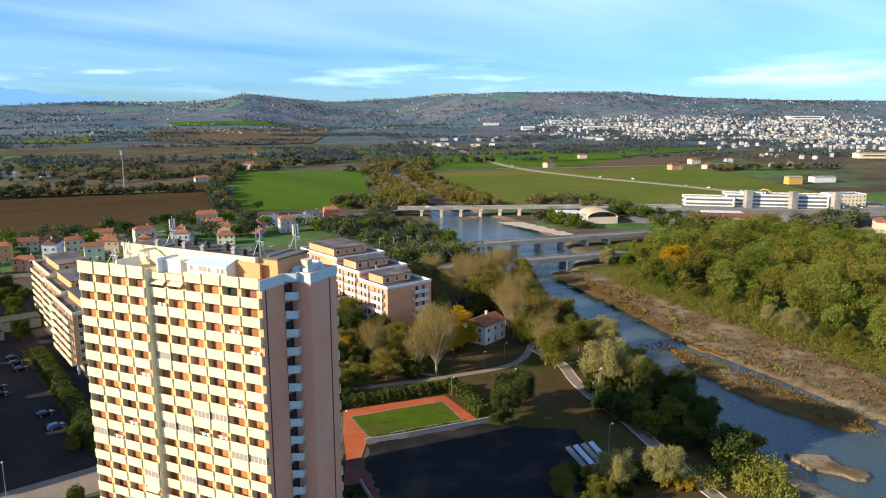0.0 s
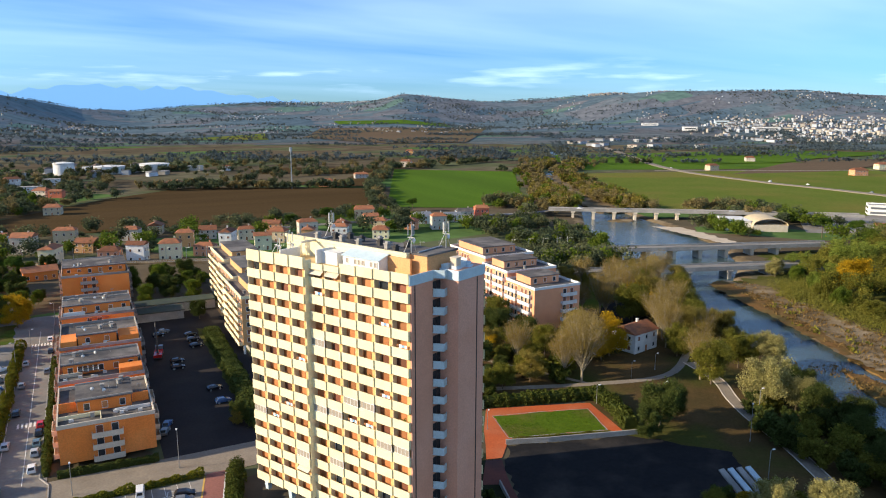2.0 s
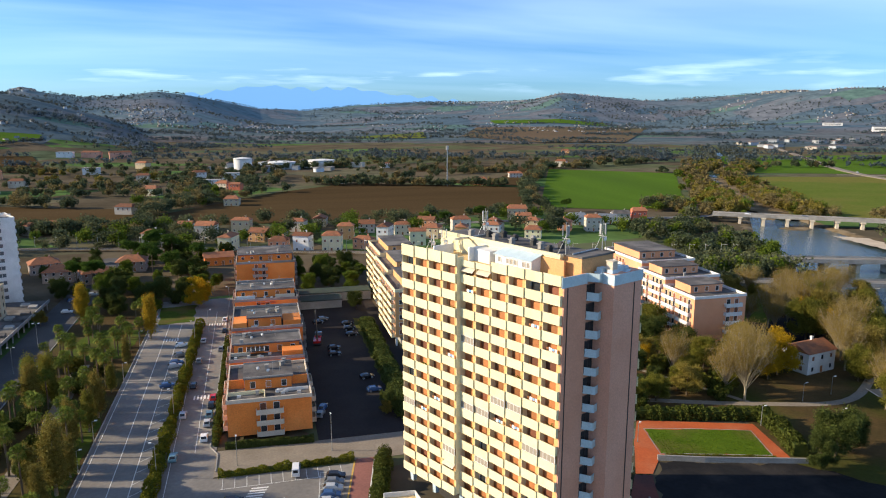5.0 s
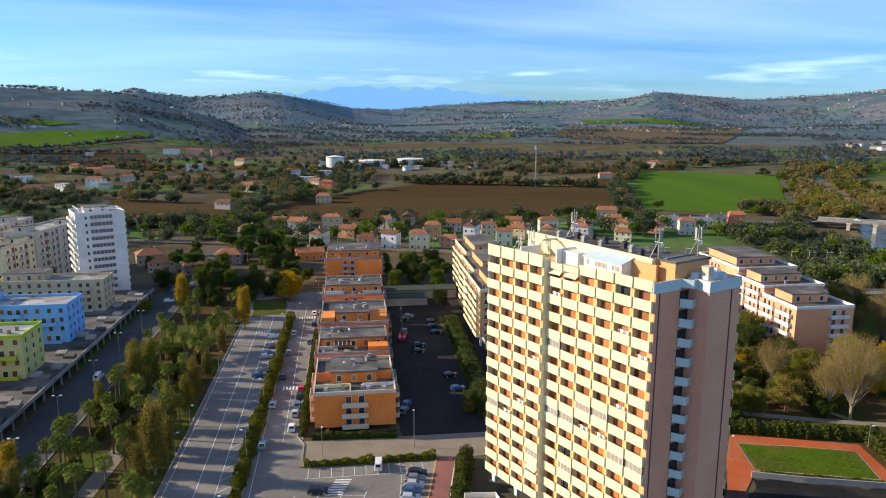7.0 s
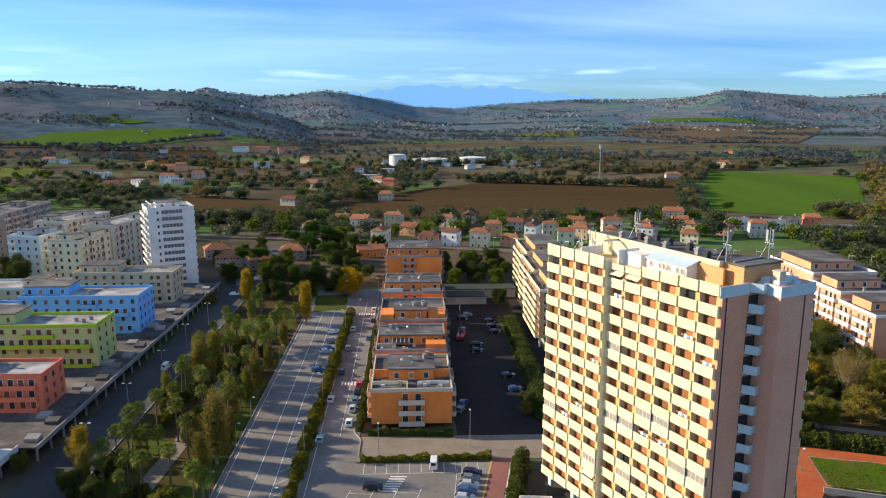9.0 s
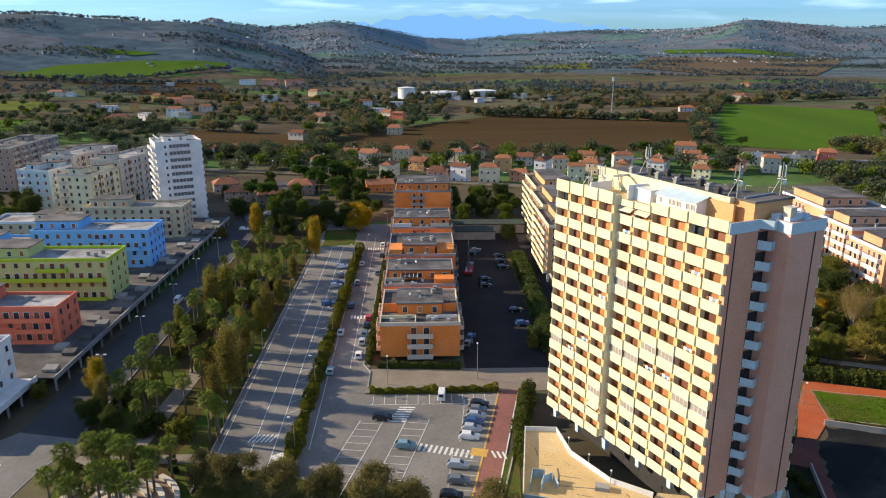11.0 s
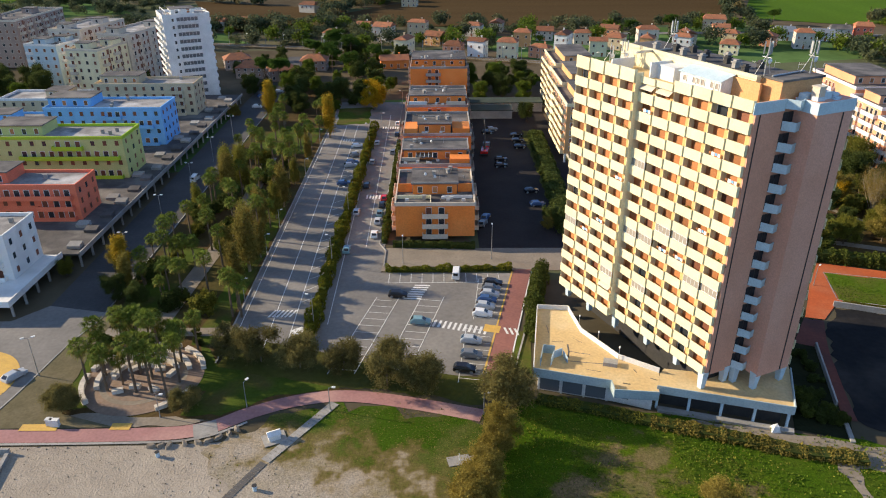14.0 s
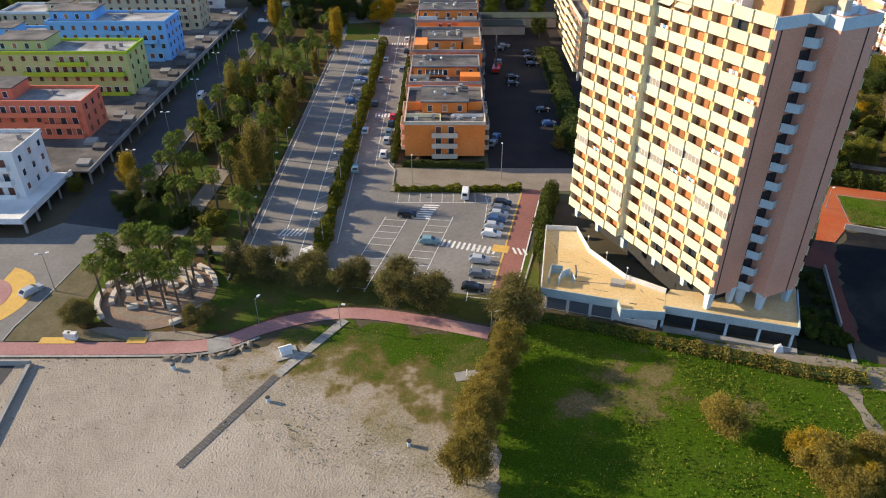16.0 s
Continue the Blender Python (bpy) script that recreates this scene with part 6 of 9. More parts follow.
rc = random.Random(33)
for k, (x, y, wd, hh, wl_, rf) in enumerate(((-524, 1066, 26, 7, "pale", "tile"), (-500, 1058, 14, 6, "white", "roofgrey"), (-345, 816, 20, 7, "white", "roofgrey"), (-346, 972, 16, 8, "yellowp", "tile"), (-312, 930, 30, 6, "salmon", "tile"), (-291, 920, 18, 9, "apricot", "tile"),
                                             (-288, 701, 20, 7, "apricot", "tile"), (-272, 729, 16, 7, "white", "roofgrey"), (-253, 760, 20, 9, "white", "tile"), (-240, 748, 13, 6, "pale", "roofgrey"), (-236, 812, 18, 7, "pale", "tile"), (-325, 835, 12, 7, "yellowp", "tile"),
                                             (-302, 1290, 30, 9, "white", "roofgrey"), (-262, 1290, 36, 9, "salmon", "tile"), (-217, 1280, 40, 10, "salmon", "tile"), (-198, 966, 22, 8, "white", "roofgrey"), (-96, 577, 16, 6, "pale", "tile"), (-20, 735, 14, 6, "coral", "tile"),
                                             (-44, 786, 24, 6, "white", "roofgrey"), (-141, 495, 15, 6, "stone", "tile"), (-125, 502, 14, 5.5, "orange", "tile"), (-420, 1240, 14, 6, "white", "roofgrey"), (-600, 890, 14, 5, "white", "roofgrey"), (-390, 880, 12, 6, "pale", "tile"),
                                             (-65, 880, 18, 7, "white", "tile"), (-120, 840, 16, 8, "pale", "tile"), (-30, 870, 26, 6, "white", "roofgrey"), (-150, 1050, 20, 8, "beige", "tile"), (140, 1010, 22, 6, "pale", "roofgrey"), (175, 985, 14, 6, "white", "tile"))):
    cottage(x, y, rc.uniform(-40, 20), wd * 0.85, wd * 0.6 if wd < 18 else 11, hh, wl_, rf, ("pale", "white", "weathered")[k % 3] + (" farmhouse with tiled roof among fields" if rf == "tile" else " flat-roofed house among fields"))
for k, (x, y, w, hh) in enumerate(((436, 184, 15, 5), (426, 160, 20, 5.5), (446, 150, 14, 6), (485, 198, 16, 6), (517, 172, 18, 7), (470, 170, 12, 5))):
    cottage(x, y, -40 + 17 * k, w, 9, hh, ("white", "pale", "stone")[k % 3], "tile" if k % 3 else "roofgrey", "low pale house behind the riverside wood")
# oil tanks
for x, y, r, h in ((34, 1003, 19, 9.5), (91, 1030, 19, 9.5), (-17, 1003, 12, 15)):
    t = thing("storage_tank", pose(x, y, 0), "large white cylindrical storage tank", "tank", "storage tanks")
    part("shell", Geo().tube((0, 0, 0), (0, 0, h), r, r, 28), M["white"], t)
    part("roof", Geo().tube((0, 0, h), (0, 0, h + 1.2), r, r * 0.3, 28), M["white"], t)
    part("walkway", Geo().tube((0, 0, h - 0.6), (0, 0, h - 0.3), r + 0.7, r + 0.7, 28), M["metal"], t, "rim walkway")
mast = thing("radio_mast", pose(193, 716, 0), "slim grey lattice radio mast in a field", "mast")
part("mast", Geo().tube((0, 0, 0), (0, 0, 42), 0.7, 0.35), M["metal"], mast)
part("head", Geo().tube((0, 0, 38), (0, 0, 42), 1.5, 1.5, 8), M["metal"], mast)
# factories across the river
block("apartment_block", "cream apartment block across the river", (-15, -8, 15, 8), (0.5, 10), 3, "cream", "white", {"front": ["windows"], "left": ["windows"]}, origin=(640, 245, 0, 0, 0, -33), seed=93)
for nm, bx, z, fl, og, sd, pe in (("long white office building with dark window bands", (-40, -9, 40, 9), 10, 3, (590, 280, 0, 0, 0, -52), 91, [(-26, -6, -8, 6, 3)]), ("low white office wing with dark window bands", (-20, -8, 20, 8), 7.5, 2, (552, 318, 0, 0, 0, -52), 92, None)):
    t = block("office_building", nm, bx, (0.5, z), fl, "white", "white", {}, origin=og, seed=sd, pent=pe, roof="roofgrey")
    for k in range(fl):
        part("window_band", Geo().box(bx[0] + 1.5, bx[1] - 0.06, 1.6 + k * (z - 0.5) / fl, bx[2] - 1.5, bx[1] - 0.01, 3.2 + k * (z - 0.5) / fl), M["shadeglass"], t, "dark band of windows")
        part("window_band", Geo().box(bx[0] - 0.06, bx[1] + 1.5, 1.6 + k * (z - 0.5) / fl, bx[0] - 0.01, bx[3] - 1.5, 3.2 + k * (z - 0.5) / fl), M["shadeglass"], t, "dark band of windows")
for x, y in ((566, 290), (586, 262), (608, 238)):
    solo("stair_tower", Geo().box(-2.6, -2.6, 0, 2.6, 2.6, 14).box(-2.8, -2.8, 14, 2.8, 2.8, 14.3), M["concrete"], "grey concrete stair tower", "building", m=pose(x, y, 0, 0, 0, -33))
t = thing("factory", pose(474, 258, 0, 0, 0, -50), "low factory with an orange tiled roof", "building")
part("wall", Geo().box(-24, -10, 0, 24, 10, 5), M["pale"], t)
part("roof", Geo().roof(-24, -10, 24, 10, 5, 2.0, over=0.6), M["tile"], t)
part("white_roof", Geo().box(-14, 10.2, 0, 14, 22, 5.8), M["white"], t)
t = thing("warehouse", pose(405, 322, 0, 0, 0, -33), "pale warehouse with a barrel roof", "building")
part("wall", Geo().box(-8, -12, 0, 14, 12, 4.5), M["pale"], t)
g = Geo()
arcp = [(-8 + 11 * (1 - math.cos(a)), 4.5 + 4.2 * math.sin(a)) for a in np.linspace(0, math.pi, 13)]
for (xa, za), (xb, zb) in zip(arcp[:-1], arcp[1:]):
    g.solid([(xa, -12.5, za - 0.2), (xb, -12.5, zb - 0.2), (xb, 12.5, zb - 0.2), (xa, 12.5, za - 0.2)], [(xa, -12.5, za), (xb, -12.5, zb), (xb, 12.5, zb), (xa, 12.5, za)])
part("barrel_roof", g, M["beige"], t, "curved beige roof")
part("flat_wing", Geo().box(-24, -8, 0, -8.2, 14, 6.2).box(-24.4, -8.4, 6.2, -8.2, 14.4, 6.6), M["white"], t)
for x, y, w, d, h, mt in ((420, 165, 10, 6, 4, "white"), (445, 142, 26, 14, 5, "tile"), (470, 118, 30, 10, 6, "white"), (430, 120, 18, 12, 5, "tile"), (800, 360, 16, 10, 8, "yellowp"), (850, 350, 26, 12, 6, "white")):
    t = thing("building", pose(x, y, 0, 0, 0, -33), "low pale industrial building across the river", "building", "industrial buildings")
    part("wall", Geo().box(-w / 2, -d / 2, 0, w / 2, d / 2, h), M["white"] if mt == "tile" else M[mt], t)
    part("roof", Geo().roof(-w / 2, -d / 2, w / 2, d / 2, h, 1.2, over=0.4), M["tile"] if mt == "tile" else M["concrete"], t)


g = Geo()
ap = [(-7 + 14 * k / 12, 3.6 * math.sin(math.pi * k / 12)) for k in range(13)]
for (xa, za), (xb, zb) in zip(ap[:-1], ap[1:]):
    g.tube((xa, 0, za), (xb, 0, zb), 0.7, 0.7, 6)
solo("arch_sign", g, M["yellowp"], "yellow and white arch on the office roof", "sign", m=pose(585, 286, 10.5, 0, 0, -52))

# ---- bridges and railway ----
def bridge(name, pts, w, deck_z, label, pier_every=18, pier_mat="concrete", span=None):
    t = thing(name, pose(0, 0, 0), label, "bridge")
    part("deck", ribbon(pts, w, deck_z, 1.1), M["concrete"], t)
    part("carriageway", ribbon(pts, w - 1.6, deck_z + 0.02), M["lot"], t, "grey carriageway")
    for s in (-1, 1):
        a, b = Vector(pts[0]), Vector(pts[-1])
        d = (b - a).normalized()
        off = [(p[0] - s * d.y * (w / 2 - 0.2), p[1] + s * d.x * (w / 2 - 0.2)) for p in pts]
        part("railing", ribbon(off, 0.25, deck_z + 0.9, 0.9), M["concrete"], t, "concrete railing")
    a, b = Vector(pts[0]), Vector(pts[-1])
    d, n = (b - a).normalized(), (b - a).length
    yaw = math.degrees(math.atan2(d.y, d.x))
    k = 0
    pm = Geo().box(-0.9, -w * 0.42, -2.4, 0.9, w * 0.42, deck_z - 1.1).box(-1.5, -w * 0.48, deck_z - 2.0, 1.5, w * 0.48, deck_z - 1.1).mesh("pier", M[pier_mat])
    lo, hi = span or (6, n - 6)
    s = lo
    while s <= hi:
        part("pier", pm, None, t, "pale concrete pier", pose(a.x + d.x * s, a.y + d.y * s, 0, 0, 0, yaw))
        s += pier_every
    return t


bridge("rail_bridge", [(232, 297), (300, 273), (372, 249)], 9, 5.0, "long concrete railway bridge on pale piers", 15, "pale", (24, 128))
bridge("road_bridge", [(186, 259), (222, 250.5), (292, 228), (318, 220)], 9, 4.2, "concrete road bridge over the river", 21, "concrete", (48, 116))
bridge("road_bridge", [(312, 434), (400, 373), (490, 306)], 10, 6.0, "old road bridge on stone piers", 15, "pale", (18, 100))
solo("road", ribbon(smooth_line([(96, 262), (140, 268), (165, 264), (187, 259)], 5), 8, [0.3 + 3.9 * k / 15 for k in range(16)], 0.4), M["lot"], "grey road rising to the bridge", "road", kind="structure")
solo("road", ribbon(smooth_line([(317, 220), (370, 205), (470, 190), (620, 150)], 5), 8, 1.2, 1.4), M["lot"], "grey road across the river", "road", kind="structure")
solo("road", ribbon(smooth_line([(488, 307), (560, 265), (700, 180)], 5), 9, 0.9, 1.4), M["lot"], "grey road past the factories", "road", kind="structure")
solo("road", ribbon(smooth_line([(60, 470), (200, 470), (290, 448), (315, 432)], 5), 7, [0.3 + 5.5 * (k / 15) ** 3 for k in range(16)], 0.4), M["lot"], "grey road between houses and bridge", "road", kind="structure")
solo("main_road", ribbon(smooth_line([(1418, 1825), (960, 1100), (743, 751), (690, 560), (684, 460), (666, 300), (640, 120)], 6), 11, 0.9, 0.8), M["pave"], "pale main road sweeping across the plain", "road", kind="structure")
solo("country_road", ribbon(smooth_line([(1100, 560), (880, 640), (700, 730)], 5), 6, 0.5, 0.3), M["pave"], "pale country lane", "road", kind="structure")
rail_line = smooth_line([(-330, 452), (-230, 446), (-99, 428), (37, 384), (140, 336), (236, 296)], 6)
solo("railway_embankment", ribbon(rail_line, 9, [1.0 + 4.0 * max(0, (k - 18) / (len(rail_line) - 19)) for k in range(len(rail_line))], 2.0), M["gravel"], "railway embankment with grey ballast", "railway", kind="structure")
for s in (-2.6, -1.2, 1.2, 2.6):
    off = [(x + s * 0.38, y + s * 0.92) for x, y in rail_line]
    solo("rail", ribbon(off, 0.12, [1.12 + 4.0 * max(0, (k - 18) / (len(rail_line) - 19)) for k in range(len(rail_line))], 0.12), M["metal"], "steel rail on the embankment", "rail", "rails", "structure")
pole = Geo().tube((0, 0, 0), (0, 0, 7.5), 0.14, 0.1).tube((0, 0, 6.6), (1.6, -2.4, 7.0), 0.06).mesh("pole", M["metal"])
for k in range(0, len(rail_line) - 1):
    for fr in (0.0, 0.5):
        x = rail_line[k][0] * (1 - fr) + rail_line[k + 1][0] * fr
        y = rail_line[k][1] * (1 - fr) + rail_line[k + 1][1] * fr + 5.0
        solo("catenary_pole", pole, None, "grey railway catenary pole beside the track", "pole", "catenary poles", m=pose(x, y, 0.2 + 4.0 * max(0, (k - 18) / (len(rail_line) - 19))))


# ---- trees and plants ----
def cards(name, centres, sizes, mat, rs, upright=0.0, long=1.0):
    """Many small leaf blades, one triangle each, at the given centres."""
    n = len(centres)
    d = rs.normal(size=(n, 3))
    d[:, 2] += upright * np.sign(rs.rand(n) - 0.2) * 2
    d /= np.linalg.norm(d, axis=1)[:, None]
    e = np.cross(d, rs.normal(size=(n, 3)))
    e /= np.linalg.norm(e, axis=1)[:, None]
    a, b = d * (sizes * long)[:, None], e * sizes[:, None]
    v = np.stack([centres - a - b * 0.8, centres - a * 0.6 + b * 1.2, centres + a * 1.3], 1).reshape(-1, 3)
    me = bpy.data.meshes.new(name)
    me.vertices.add(3 * n)
    me.vertices.foreach_set("co", v.astype(np.float32).ravel())
    me.loops.add(3 * n)
    me.loops.foreach_set("vertex_index", np.arange(3 * n, dtype=np.int32))
    me.polygons.add(n)
    me.polygons.foreach_set("loop_start", np.arange(0, 3 * n, 3, dtype=np.int32))
    me.materials.append(mat)
    me.update(calc_edges=True)
    return me


def blob_points(rs, blobs, n, shell=0.55):
    """Points in a heap of uneven balls (x, y, z, radius, flatness), thicker towards their skins."""
    w = np.array([b[3] ** 2 for b in blobs])
    pick = rs.choice(len(blobs), n, p=w / w.sum())
    B = np.array(blobs)[pick]
    d = rs.normal(size=(n, 3))
    d /= np.linalg.norm(d, axis=1)[:, None]
    r = B[:, 3] * (shell + (1 - shell) * rs.rand(n)) * (0.86 + 0.28 * rs.rand(n))
    p = B[:, :3] + d * r[:, None] * np.stack([np.ones(n), np.ones(n), B[:, 4]], 1)
    return p


def limbs(h, r, tips, mat, name="trunk", base=0.0):
    """A tapered trunk with limbs that reach for the given tips."""
    g = Geo()
    top = (0.12 * h * 0.2, 0.05, h)
    g.tube((0, 0, -0.4), (top[0] * 0.5, 0, h * 0.55), r, r * 0.75, 8)
    g.tube((top[0] * 0.5, 0, h * 0.55), top, r * 0.75, r * 0.5, 8)
    for x, y, z in tips:
        s = (top[0] * 0.6, 0, h * (0.6 + 0.35 * ((x * 13.1 + y * 7.7) % 1)))
        mid = (x * 0.55, y * 0.55, s[2] + (z - s[2]) * 0.5)
        g.tube(s, mid, r * 0.4, r * 0.25, 5)
        g.tube(mid, (x, y, z), r * 0.25, r * 0.07, 5)
    return g.mesh(name, mat)


def make_tree(seed, h, spread, leafmat, leaves=1600, size=0.32, trunk=None, low=0.3, flat=0.85, bark="bark", count=11, column=False, fuzz=0.06, long=1.0):
    """Crown and trunk meshes of one tree of height h."""
    rs = np.random.RandomState(seed)
    blobs = []
    th = h * low
    for k in range(count):
        a, q = rs.rand() * 6.283, math.sqrt(rs.rand())
        z = th + (h - th) * (0.18 + 0.68 * rs.rand())
        s = 1 - 0.55 * abs((z - th) / (h - th) - 0.42)
        if column:
            s = 0.9 - 0.5 * (z - th) / (h - th)
            blobs.append((spread * 0.25 * q * math.cos(a), spread * 0.25 * q * math.sin(a), z, spread * (0.35 + 0.2 * rs.rand()) * s, 1.7))
        else:
            blobs.append((spread * 0.80 * q * math.cos(a) * s, spread * 0.80 * q * math.sin(a) * s, z, spread * (0.14 + 0.20 * rs.rand()), flat))
    p = blob_points(rs, blobs, leaves, 0.2)
    p += rs.normal(size=p.shape) * spread * fuzz
    p = p[p[:, 2] > 0.2]
    crown = cards("crown", p, size * (0.6 + 0.8 * rs.rand(len(p))), leafmat, rs, long=long)
    tr = limbs(th + (h - th) * 0.35, trunk or h * 0.022, [b[:3] for b in blobs[:7]], M[bark])
    return crown, tr


def plant(kind, meshes, x, y, s, rz, label, category="tree", group="", z=0.0, tall=1.0):
    t = thing(kind, pose(x, y, z, 0, 0, rz) @ Matrix.Diagonal((s, s, s * tall, 1)), label, category, group)
    for nm, me in meshes:
        part(nm, me, None, t)
    return t


def bare_tree(seed, h, spread, twigmat, leafy=500):
    """A leafless poplar: many rising boughs and a haze of twigs."""
    rs = np.random.RandomState(seed)
    g = Geo()
    g.tube((0, 0, -0.3), (0, 0, h * 0.35), 0.34, 0.26, 7)
    tips = []
    for k in range(52):
        a, q = rs.rand() * 6.283, 0.25 + 0.75 * rs.rand()
        z0 = h * (0.14 + 0.2 * rs.rand())
        tip = np.array((spread * q * math.cos(a), spread * q * math.sin(a), h * (0.6 + 0.4 * rs.rand() * (1.1 - 0.5 * q))))
        mid = np.array((tip[0] * 0.5, tip[1] * 0.5, z0 + (tip[2] - z0) * 0.45))
        g.tube((0, 0, z0), mid, 0.11, 0.07, 4).tube(mid, tip, 0.07, 0.02, 4)
        for j in range(11):
            s = rs.rand()
            b = mid + (tip - mid) * s
            e = b + np.array((rs.normal() * 0.8, rs.normal() * 0.8, 0.5 + 1.0 * rs.rand()))
            g.tube(b, e, 0.03, 0.012, 3)
            tips.append(e)
    tips = np.array(tips)
    p = tips[rs.choice(len(tips), leafy)] + rs.normal(size=(leafy, 3)) * 0.7
    return g.mesh("trunk", M["palebark"]), cards("crown", p, 0.034 * (0.6 + 0.8 * rs.rand(leafy)), twigmat, rs, upright=1.4, long=7.0)


def fan_palm(seed, h):
    """A fan palm: ringed trunk, a skirt of dead leaves and a ball of fan leaves."""
    rs = np.random.RandomState(seed)
    tr = Geo()
    n = 6
    for k in range(n):
        tr.tube((0.05 * math.sin(k), 0, h * k / n - 0.2 * (k == 0)), (0.05 * math.sin(k + 1), 0, h * (k + 1) / n), 0.24 - 0.08 * k / n, 0.22 - 0.08 * k / n, 7)
    g, dead = Geo(), Geo()
    for k in range(36):
        up_ = 1.35 - 2.35 * (k / 36)
        a = k * 2.39996
        tgt = dead if up_ < -0.52 else g
        d = Vector((math.cos(a) * math.cos(up_), math.sin(a) * math.cos(up_), math.sin(up_)))
        root = Vector((0, 0, h))
        hub = root + d * (0.8 + 0.5 * rs.rand())
        tgt.tube(root, hub, 0.03, 0.02, 3)
        side = d.cross(Vector((0, 0, 1))).normalized()
        nrm = side.cross(d)
        for b in range(9):
            t = (b - 4) * 0.36
            v = d * math.cos(t) + side * math.sin(t)
            ln = (1.2 - 0.06 * abs(b - 4)) * (0.85 + 0.25 * rs.rand())
            w = side * math.cos(t) * 0.085 - d * math.sin(t) * 0.085
            tip = hub + v * ln - Vector((0, 0, (0.30 + 0.35 * rs.rand()) * ln))
            m_ = hub + v * ln * 0.55 + nrm * 0.05
            tgt.face((hub, m_ - w, tip, m_ + w))
    return g.mesh("crown", L["palm"]), dead.mesh("dead_leaves", L["dry"]), tr.mesh("trunk", M["bark"])


def hedge(pts, w, h, leafmat, label, seed=0, dens=55, size=0.16, lump=0.0):
    """A clipped hedge along a line: a dark body and a skin of leaves."""
    rs = np.random.RandomState(seed)
    t = thing("hedge", pose(0, 0, 0), label, "hedge")
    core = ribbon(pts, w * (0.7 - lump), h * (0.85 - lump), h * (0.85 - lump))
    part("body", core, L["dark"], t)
    P = []
    for a, b in zip(pts[:-1], pts[1:]):
        a, b = np.array(a), np.array(b)
        n = max(8, int(np.linalg.norm(b - a) * dens * 1.8))
        d = (b - a) / np.linalg.norm(b - a)
        nrm = np.array((-d[1], d[0]))
        u = rs.rand(n)
        ang = rs.rand(n) * math.pi
        wl_ = u * np.linalg.norm(b - a)
        wob = 0.92 + 0.10 * np.sin(wl_ * 0.83 + seed) + 0.10 * np.sin(wl_ * 2.9 + 2 * np.sin(wl_ * 0.37)) + 0.22 * (rs.rand(n) - 0.4)
        wob = wob + lump * (np.sin(wl_ * 0.61 + 3 * np.sin(wl_ * 0.13 + seed)) + 0.6 * np.sin(wl_ * 1.37 + seed))
        q = a + (b - a) * u[:, None] + nrm * (np.cos(ang) * w / 2 * wob)[:, None]
        P.append(np.column_stack([q, h * np.sin(ang) ** 0.6 * wob]))
    P = np.concatenate(P)
    part("leaves", cards("leaves", P, 0.8 * size * (0.6 + 0.9 * rs.rand(len(P))), leafmat, rs), None, t)
    return t


rnd = random.Random(21)
# fan palms of the park
palms = [fan_palm(s, h) for s, h in ((1, 7.6), (2, 8.6), (3, 6.4), (4, 9.4))]
spots = [(-59, 106), (-54, 112), (-53, 106), (-50, 104), (-47, 104), (-45, 109), (-45, 113), (-43, 106), (-43, 116), (-58, 111), (-51, 117), (-40, 128), (-37.5, 128), (-48, 138), (-51, 109), (-49, 112), (-55, 104), (-56, 115), (-47, 115), (-44, 102), (-48, 107), (-53, 114), (-57, 108),
         (-48, 150), (-39.5, 131), (-53, 159), (-54, 151), (-42, 165), (-45, 195), (-42, 214), (-43, 243), (-57, 225), (-56, 257), (-63, 243), (-40, 249), (-40, 260), (-44, 179), (-52, 179), (-59, 176), (-59, 165),
         (-48, 230), (-41, 236), (-47, 205), (-54, 195), (-50, 219), (-61, 205), (-46, 252), (-51, 245), (-60, 190), (-50, 170), (-55, 186), (-47, 187), (-53, 212), (-45, 223), (-58, 236), (-61, 154), (-62, 142), (-52, 134),
         (-57, 148), (-42, 205), (-46, 212)]
for k, (x, y) in enumerate(spots):
    c, dd, tr = palms[k % 4]
    plant("palm_tree", (("crown", c), ("dead_leaves", dd), ("trunk", tr)), x + rnd.uniform(-0.5, 0.5), y + rnd.uniform(-0.5, 0.5), rnd.uniform(0.9, 1.12), rnd.uniform(0, 360),
          "fan palm with a ragged green crown and bare trunk", group="palms in the park")
rp = np.random.RandomState(31)
for k in range(38):
    x, y = rp.uniform(-64, -41), rp.uniform(128, 270)
    c, dd, tr = palms[k % 4]
    if abs(x + 52) > 2.2:
        plant("palm_tree", (("crown", c), ("dead_leaves", dd), ("trunk", tr)), x, y, rp.uniform(0.7, 1.1), rp.uniform(0, 360), "fan palm with a ragged green crown and bare trunk", group="palms in the park")
